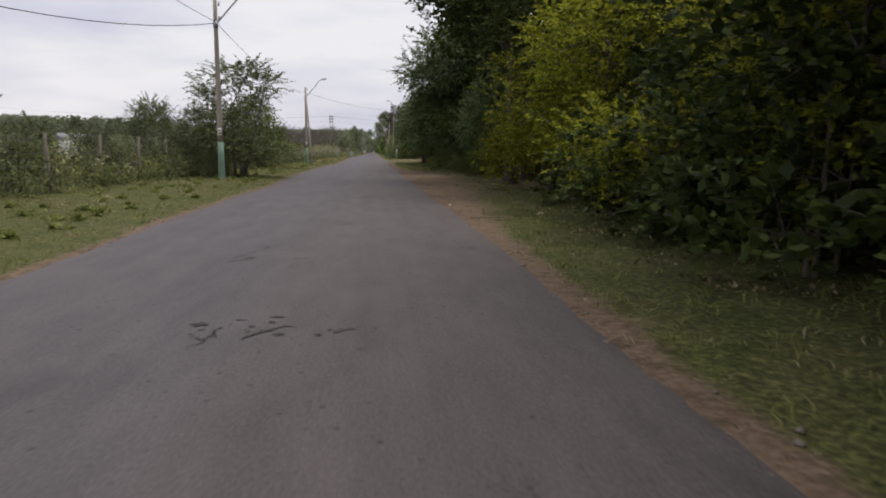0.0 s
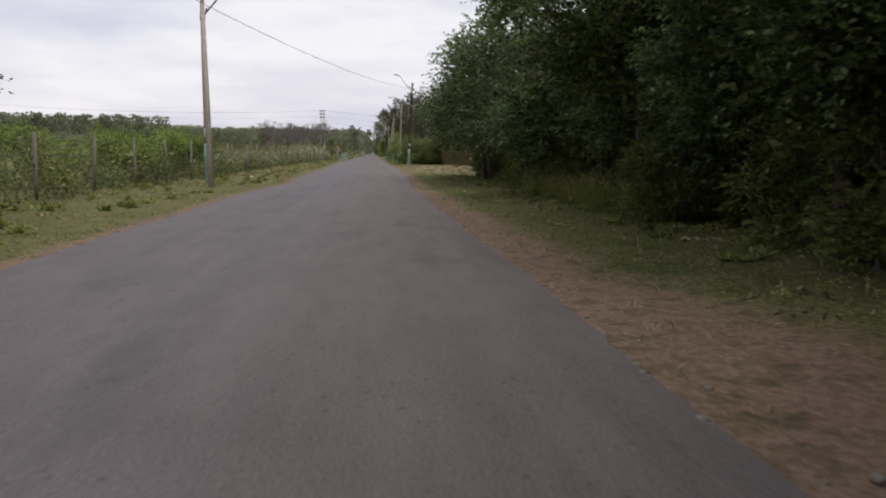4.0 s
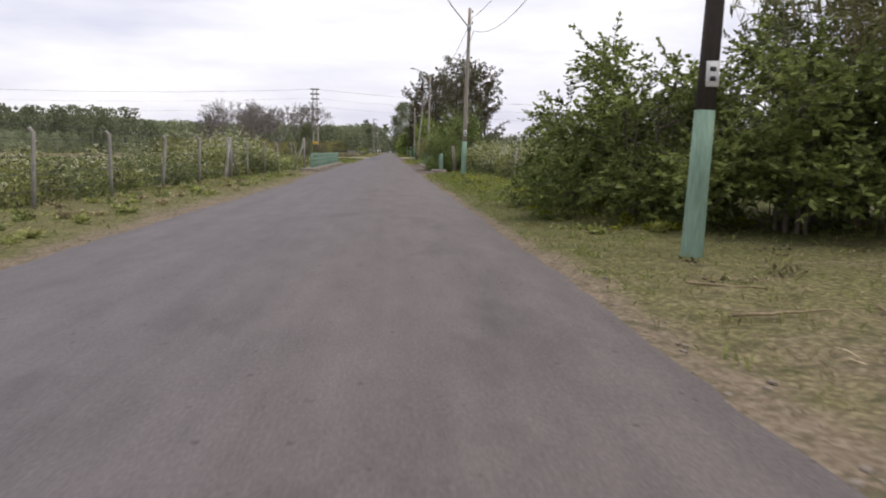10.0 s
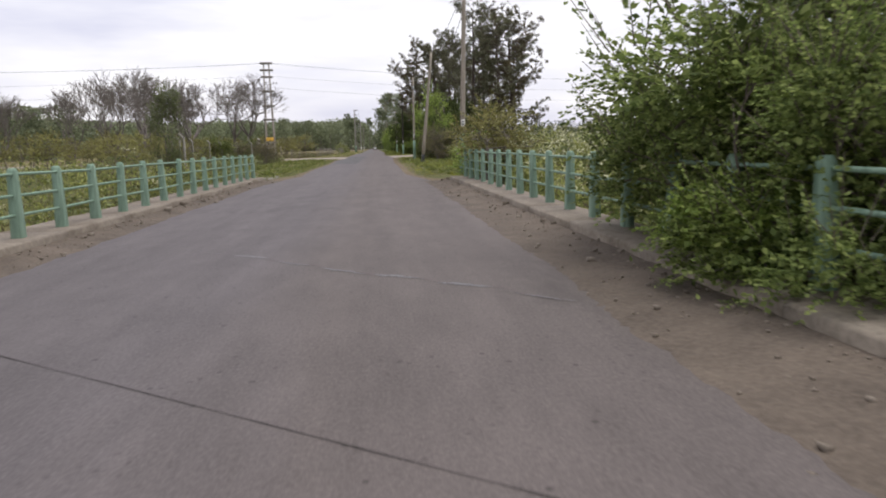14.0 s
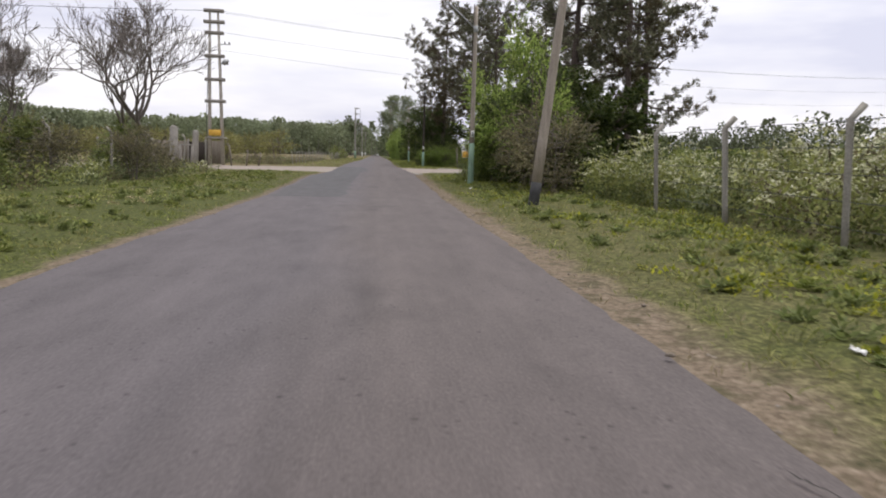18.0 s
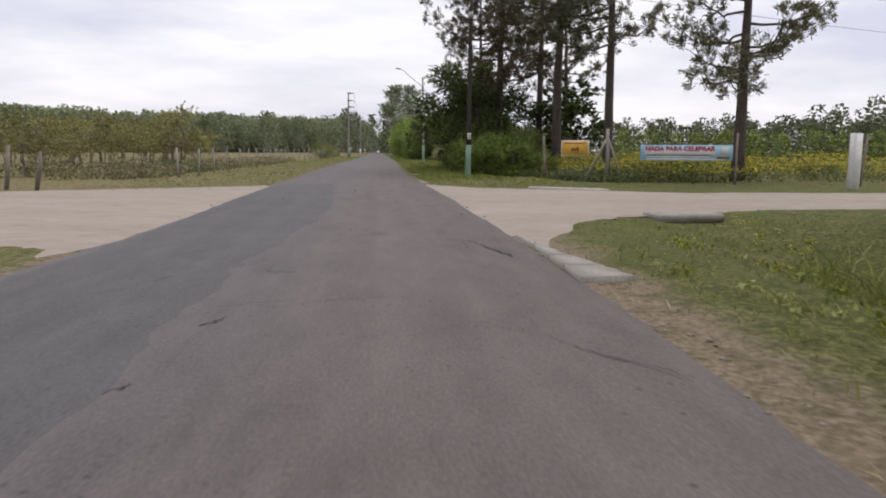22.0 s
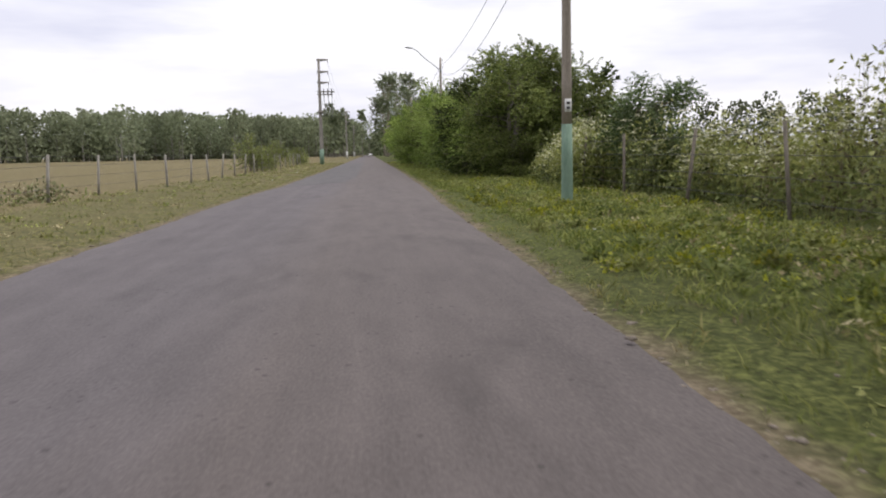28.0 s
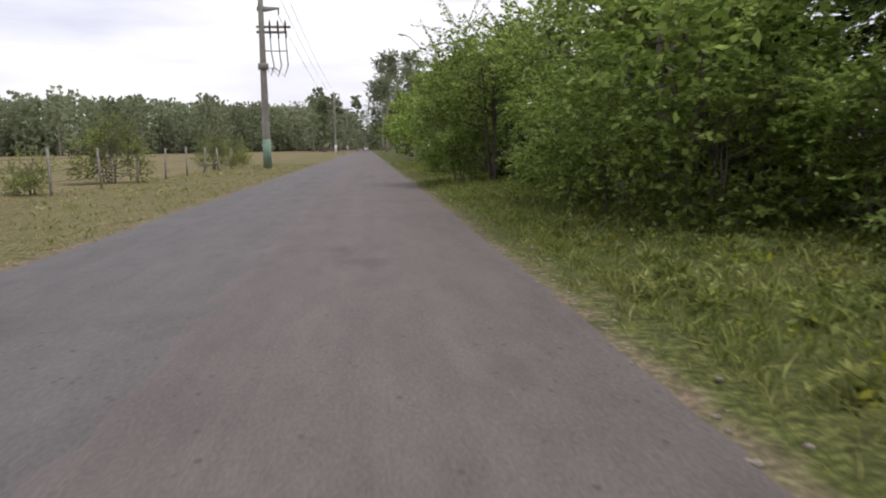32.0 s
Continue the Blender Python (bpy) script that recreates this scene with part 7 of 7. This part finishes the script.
# ---------------------------------------------------------------- cracks, litter and sticks
def broken(x, y, wide, deep, count, seed, width=0.1):
    """A cluster of ragged chips where the asphalt has broken up."""
    q = np.random.default_rng(seed)
    g = Geo()
    for k in range(count * 2):
        n = 9
        a = np.linspace(0, 2 * np.pi, n, endpoint=False)
        rr = width * q.uniform(0.15, 0.75) * q.uniform(0.2, 1.5, n)
        cx, cy = x + q.normal(0, wide * 0.4), y + q.normal(0, deep * 0.4)
        st = q.uniform(0.5, 2.2)
        rim = np.stack([cx + np.cos(a) * rr * st, cy + np.sin(a) * rr, np.full(n, 0.0056 + 0.0002 * k)], -1)
        mid = np.array([[cx, cy, 0.0048 + 0.0002 * k]])
        b = np.arange(n)
        half = np.stack([rim, (rim + mid) / 2], 1).reshape(-1, 3)
        ring = np.stack([2 * b, 2 * ((b + 1) % n), 2 * ((b + 1) % n) + 1, 2 * b + 1], -1)
        g.add(half, ring)
        ids = 2 * np.arange(n) + 1
        g.add(half, [(ids[0], ids[1], ids[2], ids[3]), (ids[0], ids[3], ids[4], ids[5]), (ids[0], ids[5], ids[6], ids[7])])
    return part("broken_asphalt", g, M_CHIP, road, "dark broken patch of asphalt")


M_CHIP = plain_material("broken_asphalt_grit", (0.028, 0.025, 0.023), (0.075, 0.067, 0.06), 9.0, 0.95, 50, 0.6, 0.01)
r_ = np.random.default_rng(12)
for k, (x, y, wide, deep, n, w) in enumerate([(-1.0, 12.7, 0.5, 0.4, 7, 0.07), (-1.3, 16.9, 0.7, 1.2, 5, 0.06), (-0.4, 12.5, 0.5, 0.3, 3, 0.06), (1.0, 171.2, 0.7, 0.8, 5, 0.08),
                                              (0.35, 211.5, 0.2, 1.6, 7, 0.045),                                               (-1.0, 249.2, 0.6, 0.4, 4, 0.08)]):
    broken(x, y, wide, deep, n, 40 + k, w)


def split(points, width, seed, name="crack", mat=None, label=""):
    """A ragged split in the asphalt through the given points."""
    q = np.random.default_rng(seed)
    pts = np.array(points, float)
    seg = np.concatenate([[0], np.cumsum(np.linalg.norm(np.diff(pts, axis=0), axis=1))])
    n = max(8, int(seg[-1] / 0.05))
    t = np.linspace(0, seg[-1], n)
    px = np.interp(t, seg, pts[:, 0]) + q.normal(0, 0.014, n) + 0.03 * np.sin(t * 5 + seed)
    py = np.interp(t, seg, pts[:, 1]) + q.normal(0, 0.022, n) + 0.03 * np.sin(t * 7 + seed)
    w = width * q.uniform(0.15, 1.0, n) * np.sqrt(np.clip(np.minimum(t, seg[-1] - t) / 0.12, 0.03, 1))
    d = np.stack([np.gradient(px), np.gradient(py)], -1)
    d /= np.linalg.norm(d, axis=1)[:, None]
    v = np.stack([np.stack([px - d[:, 1] * w, py + d[:, 0] * w, 0 * px + 0.0062], -1), np.stack([px + d[:, 1] * w, py - d[:, 0] * w, 0 * px + 0.0062], -1)], 1).reshape(-1, 3)
    k = np.arange(n - 1) * 2
    return part(name, Geo().add(v, np.stack([k, k + 1, k + 3, k + 2], -1)), mat or M_CRACK, road, label)


SPLITS = [([(-1.8, 16.08), (-1.4, 16.55)], 0.05), ([(-1.75, 16.4), (-1.5, 17.6)], 0.03), ([(-1.35, 12.55), (-1.23, 12.29)], 0.05), ([(-0.96, 12.36), (-0.8, 12.62), (-0.62, 12.7)], 0.07), ([(-1.3, 12.1), (-1.2, 12.75)], 0.03),
          ([(1.94, 16.23), (1.7, 16.05)], 0.05), ([(1.69, 11.69), (1.8, 11.5)], 0.04), ([(-1.47, 128.11), (-1.19, 128.5), (-0.77, 128.2)], 0.08),
          ([(1.15, 172.39), (1.45, 172.22), (1.69, 171.64)], 0.06), ([(1.35, 170.52), (1.49, 170.28)], 0.05), ([(1.5, 174.8), (1.72, 174.3)], 0.05), ([(-0.24, 212.55), (-0.19, 211.55), (-0.16, 210.81), (-0.1, 210.45)], 0.03),
          ([(0.0, 210.25), (0.19, 210.31), (0.19, 210.16)], 0.035), ([(-0.5, 212.0), (-0.45, 210.3)], 0.014), ([(-0.58, 210.4), (-0.2, 210.2)], 0.03), ([(1.41, 220.0), (1.5, 219.4)], 0.05), ([(1.37, 214.5), (1.45, 214.1)], 0.05),
          ([(-1.57, 246.25), (-1.03, 246.18)], 0.05), ([(-1.03, 246.1), (-1.11, 245.34)], 0.05), ([(-1.45, 245.9), (-1.2, 245.3)], 0.035),
          ([(1.07, 272.54), (1.47, 272.23), (1.69, 271.37), (1.81, 270.53)], 0.07), ([(1.4, 272.2), (1.3, 271.3)], 0.03), ([(-2.18, 268.91), (-2.17, 269.19), (-2.02, 269.36)], 0.035), ([(-2.6, 268.2), (-2.2, 268.9)], 0.014),
          ([(-1.3, 266.9), (-1.18, 267.12), (-1.07, 267.23)], 0.06), ([(-1.43, 265.32), (-1.31, 265.53)], 0.05), ([(1.49, 266.2), (1.68, 265.83), (1.97, 265.36)], 0.03), ([(0.3, 266.5), (0.9, 266.9), (1.5, 266.2)], 0.012),
          ([(-0.91, 365.86), (-0.81, 366.09), (-0.7, 366.12)], 0.03), ([(-0.5, 373.4), (-0.36, 373.45)], 0.06), ([(0.52, 368.0), (0.66, 368.05)], 0.05), ([(1.16, 341.0), (1.19, 340.7)], 0.035), ([(-3.3, 352.5), (-2.9, 353.2)], 0.06),
          ([(-0.15, 351.9), (0.0, 352.0)], 0.06), ([(-3.6, 331.5), (-3.2, 331.6)], 0.04), ([(-1.0, 336.9), (-0.85, 336.95)], 0.05), ([(1.75, 385.3), (2.05, 385.1)], 0.05), ([(2.0, 383.4), (2.25, 383.2)], 0.04)]
for k, (pts_, w_) in enumerate(SPLITS):
    split(pts_, w_ * 0.32, 700 + k)
part("asphalt_patch", Geo().add([(-1.27, 270.02, 0.0052), (-0.86, 269.98, 0.0052), (-0.80, 269.45, 0.0052), (-1.14, 269.49, 0.0052)], [(3, 2, 1, 0)]), M_ASPHALT_MID, road, "small smooth square patch")
for k in range(15):
    y = 20 + 24.6 * k + r_.uniform(-4, 4)
    crack(r_.uniform(-3.6, 1.5), y, r_.uniform(0.5, 2.4), r_.choice([85, 95, 10, 70]), 90 + k, r_.uniform(0.006, 0.012))


def scrap(x, y, size, turn, label, mat, seed):
    """A crumpled scrap lying on the verge."""
    q = np.random.default_rng(seed)
    n = 5
    u_ = np.linspace(-0.5, 0.5, n)
    X, Y = np.meshgrid(u_ * size, u_ * size * 0.6)
    Z = 0.03 + q.normal(0, 0.22 * size, X.shape) * 0.5 + 0.18 * size
    ii_ = np.arange(n - 1)[:, None] * n + np.arange(n - 1)[None]
    ob = part("litter", Geo().add(np.stack([X, Y, Z], -1).reshape(-1, 3), np.stack([ii_, ii_ + 1, ii_ + n + 1, ii_ + n], -1).reshape(-1, 4)), mat)
    md = ob.modifiers.new("thickness", "SOLIDIFY")
    md.thickness = 0.004
    ob.matrix_basis = pose(x, y, float(ground_z(x, y)) - 0.01, 0, 0, turn)
    return tagged(ob, label, "litter", "litter on the verge")


SCRAPS = [(6.4, 88.4), (6.7, 88.0), (6.9, 88.7), (6.1, 87.6), (5.6, 29.3), (1.97, 26.2), (4.9, 40.6), (5.0, 38.0), (6.0, 41.5), (5.8, 100.8), (4.2, 128.6), (3.2, 79.5), (3.8, 76.5), (4.6, 83.0), (6.2, 97), (-6.6, 99.1), (-6.2, 92), (5.2, 112), (6.0, 108), (3.9, 120), (4.8, 124),
          (3.0, 236.5), (3.4, 246.8), (4.6, 247.5), (3.9, 258), (4.4, 256.5), (5.6, 257), (3.4, 263.5), (3.6, 264), (-5.0, 365.5), (-5.4, 383), (4.0, 337), (3.1, 222), (-5.2, 217), (2.7, 190.5), (2.6, 188), (-4.85, 187.5)]
for k, (x, y) in enumerate(SCRAPS):
    scrap(x, y, r_.uniform(0.06, 0.17), r_.uniform(0, 360), "crumpled white litter scrap lying in the grass", M_WHITE, 200 + k)


def stick(x, y, length, turn, seed, mat, label):
    q = np.random.default_rng(seed)
    t = np.linspace(-0.5, 0.5, 7)
    p = np.stack([t * length, q.normal(0, 0.03, 7), 0.03 + np.abs(q.normal(0, 0.015, 7))], -1)
    ob = part("stick", Geo().tube(p, np.linspace(0.018, 0.008, 7), 5), mat, smooth=True)
    ob.matrix_basis = pose(x, y, float(ground_z(x, y)), 0, 0, turn)
    return tagged(ob, label, "stick", "sticks on the verge")


for k, (x, y, ln, tn) in enumerate([(2.3, 22.6, 0.6, 20), (2.6, 21.9, 0.4, -50), (2.0, 34.6, 0.5, 50), (2.0, 82, 0.5, 0), (4.5, 125.3, 1.6, -8), (5.2, 133.5, 2.4, 5), (7.0, 134.5, 1.8, 12), (2.4, 108.9, 0.8, -15), (3.6, 137.2, 0.8, -25),
                                    (2.3, 160, 0.8, 35), (2.2, 234.6, 0.5, 25), (2.5, 255.4, 0.7, -10), (2.2, 302.3, 0.9, -5), (2.8, 301.8, 0.7, -8), (2.9, 350.4, 0.8, 0), (3.4, 350.7, 0.9, 5), (-5.1, 182.2, 0.6, 15), (2.6, 167, 0.6, -30)]):
    stick(x, y, ln, tn, 300 + k, M_CANESTEM, "dry bent stick lying by the road's edge")
def straw_pile(x, y, wide, count, seed, label):
    """A loose heap of cut dry canes and leaves."""
    q = np.random.default_rng(seed)
    g = Geo()
    for k in range(count):
        cx, cy = x + q.normal(0, wide * 0.5), y + q.normal(0, wide * 0.35)
        z = float(ground_z(cx, cy)) + 0.015 + abs(q.normal(0, 0.05))
        a, ln = q.uniform(0, 6.28), q.uniform(0.08, 0.3)
        g.tube([(cx - math.cos(a) * ln / 2, cy - math.sin(a) * ln / 2, z), (cx, cy, z + 0.02), (cx + math.cos(a) * ln / 2, cy + math.sin(a) * ln / 2, z + q.normal(0, 0.03))], [0.006, 0.006, 0.003], 4, 0, False)
    return tagged(part("straw_pile", g, M_STRAWPILE), label, "straw", kind="stuff")


M_STRAWPILE = plain_material("cut_straw", (0.34, 0.26, 0.15), (0.56, 0.47, 0.31), 6.0, 0.85)
for k, (x, y, wide, n) in enumerate([(4.5, 119.8, 0.7, 150), (5.6, 117.5, 1.2, 120), (5.0, 128, 1.4, 160), (6.8, 131, 1.5, 140), (3.6, 124, 1.2, 90), (6.2, 123.5, 1.0, 90), (4.2, 134, 1.0, 80), (3.4, 112, 1.0, 70)]):
    straw_pile(x, y, wide, n, 500 + k, "loose heap of dry cut canes on the verge")
for k in range(40):
    stick(r_.uniform(3.2, 8), r_.uniform(108, 136), r_.uniform(0.3, 1.2), r_.uniform(0, 180), 400 + k, M_CANESTEM, "dry cane piece lying on the verge")


# ---------------------------------------------------------------- stones and gravel
def stones(name, spots, size, seed, mat, label):
    """Small uneven stones lying on the ground, as one thing that nobody could count."""
    q = np.random.default_rng(seed)
    x, y = np.array([p[0] for p in spots]), np.array([p[1] for p in spots])
    n = len(x)
    z = np.where((x < edge_right(y) - 0.1) & (x > edge_left(y) + 0.1), 0.002, ground_z(x, y))
    base = np.array([(-1, -1, -0.5), (1, -1, -0.5), (1, 1, -0.5), (-1, 1, -0.5), (-0.7, -0.7, 0.7), (0.7, -0.7, 0.7), (0.7, 0.7, 0.7), (-0.7, 0.7, 0.7)])
    quads = np.array([(3, 2, 1, 0), (4, 5, 6, 7), (0, 1, 5, 4), (1, 2, 6, 5), (2, 3, 7, 6), (3, 0, 4, 7)])
    s_ = size * q.uniform(0.3, 1.0, n) ** 1.6
    v = base[None] * q.uniform(0.6, 1.2, (n, 8, 3)) * s_[:, None, None] * np.array([1, 1, 0.6])
    a = q.uniform(0, 6.28, n)
    c, sn = np.cos(a)[:, None], np.sin(a)[:, None]
    v = np.stack([v[..., 0] * c - v[..., 1] * sn + x[:, None], v[..., 0] * sn + v[..., 1] * c + y[:, None], v[..., 2] + z[:, None] + 0.1 * s_[:, None]], -1)
    return tagged(part(name, Geo().add(v.reshape(-1, 3), (np.arange(n)[:, None, None] * 8 + quads[None]).reshape(-1, 4)), mat), label, "stones", kind="stuff")


r_ = np.random.default_rng(31)
yy = r_.uniform(2, 430, 3600)
side = r_.random(3600) < 0.65
off = np.abs(r_.normal(0, 0.3, 3600)) - 0.12
xx = np.where(side, edge_right(yy) + off, edge_left(yy) - off)
stones("gravel", list(zip(xx, yy)), 0.035, 1, M_KERB, "loose grey gravel and crumbs along the road's edges")
stones("gravel", [(r_.normal(7, 3.0), r_.uniform(272, 290)) for k in range(260)] + [(r_.normal(-9, 3.0), r_.uniform(273, 290)) for k in range(260)], 0.05, 2, M_KERB, "loose stones on the dirt street")
stones("rubble", [(-4.9 - abs(r_.normal(0, 0.5)), 212.5 + r_.normal(0, 1.2)) for k in range(70)], 0.12, 3, M_CONCRETE, "broken concrete rubble at the bridge end")
stones("rubble", [(-5.0 - abs(r_.normal(0, 0.4)), 180.3 + r_.normal(0, 0.8)) for k in range(40)], 0.09, 4, M_KERB, "broken stones and dirt at the bridge corner")
stones("rubble", [(2.75 + r_.normal(0, 0.2), r_.uniform(176, 204)) for k in range(120)], 0.06, 5, M_KERB, "crumbled stones along the bridge kerb")

# ---------------------------------------------------------------- far shed
shed = thing("shed", pose(-58, 157, float(ground_z(-58, 157)), 0, 0, 20), "small white shed with a pitched roof behind fields", "shed")
part("wall", Geo().box(-2.2, -1.5, -0.2, 2.2, 1.5, 3.1, 0, 0.02), M_WHITE, shed)
part("roof", Geo().add([(-2.4, -1.8, 3.05), (2.4, -1.8, 3.05), (2.4, 1.8, 3.05), (-2.4, 1.8, 3.05), (-2.4, 0, 4.2), (2.4, 0, 4.2), (-2.4, 0, 3.05), (2.4, 0, 3.05)], [(0, 1, 5, 4), (2, 3, 4, 5), (0, 4, 3, 6), (1, 7, 2, 5), (3, 2, 1, 0)]), M_STEEL, shed, "pale sheet metal roof")

# ---------------------------------------------------------------- far car
M_CARPAINT = plain_material("white_car_paint", (0.68, 0.68, 0.68), (0.78, 0.78, 0.78), 2.0, 0.25, 60, 0.02, 0.001)
M_GLASS = plain_material("dark_car_glass", (0.02, 0.025, 0.03), (0.05, 0.055, 0.06), 2.0, 0.1, 60, 0.0, 0.001)


def far_car(x, y, turn, label):
    root = thing("car", pose(x, y, 0.0, 0, 0, turn), label, "car")
    prof = [(-2.0, 0.35), (2.0, 0.35), (2.02, 0.75), (0.95, 0.92), (0.4, 1.42), (-1.2, 1.46), (-1.85, 0.95), (-2.02, 0.85)]
    g = Geo()
    v = [(sx * (0.84 if z < 1.0 else 0.66), yy, z) for sx in (-1, 1) for yy, z in prof]
    f = [(k, (k + 1) % 8, 8 + (k + 1) % 8, 8 + k) for k in range(8)]
    f += [(0, 1, 2, 3), (0, 3, 6, 7), (3, 4, 5, 6), (11, 10, 9, 8), (15, 14, 11, 8), (14, 13, 12, 11)]
    part("body", g.add(v, f), M_CARPAINT, root)
    part("rear_window", Geo().add([(-0.62, -1.3, 1.4), (0.62, -1.3, 1.4), (0.74, -1.84, 1.0), (-0.74, -1.84, 1.0)], [(0, 1, 2, 3)]), M_GLASS, root)
    part("windscreen", Geo().add([(-0.62, 0.47, 1.38), (0.62, 0.47, 1.38), (0.76, 0.93, 0.97), (-0.76, 0.93, 0.97)], [(3, 2, 1, 0)]), M_GLASS, root)
    for sx in (-1, 1):
        for yy in (-1.25, 1.3):
            part("wheel", Geo().tube([(sx * 0.68, yy, 0.31), (sx * 0.86, yy, 0.31)], 0.31, 14), M_TAR, root)
        part("tail_lamp", Geo().box(sx * 0.72 - 0.1, -2.05, 0.7, sx * 0.72 + 0.1, -2.0, 0.86), M_RED, root, "red tail lamp")
    return root


far_car(0.6, 655, 0, "white car far down the asphalt road")
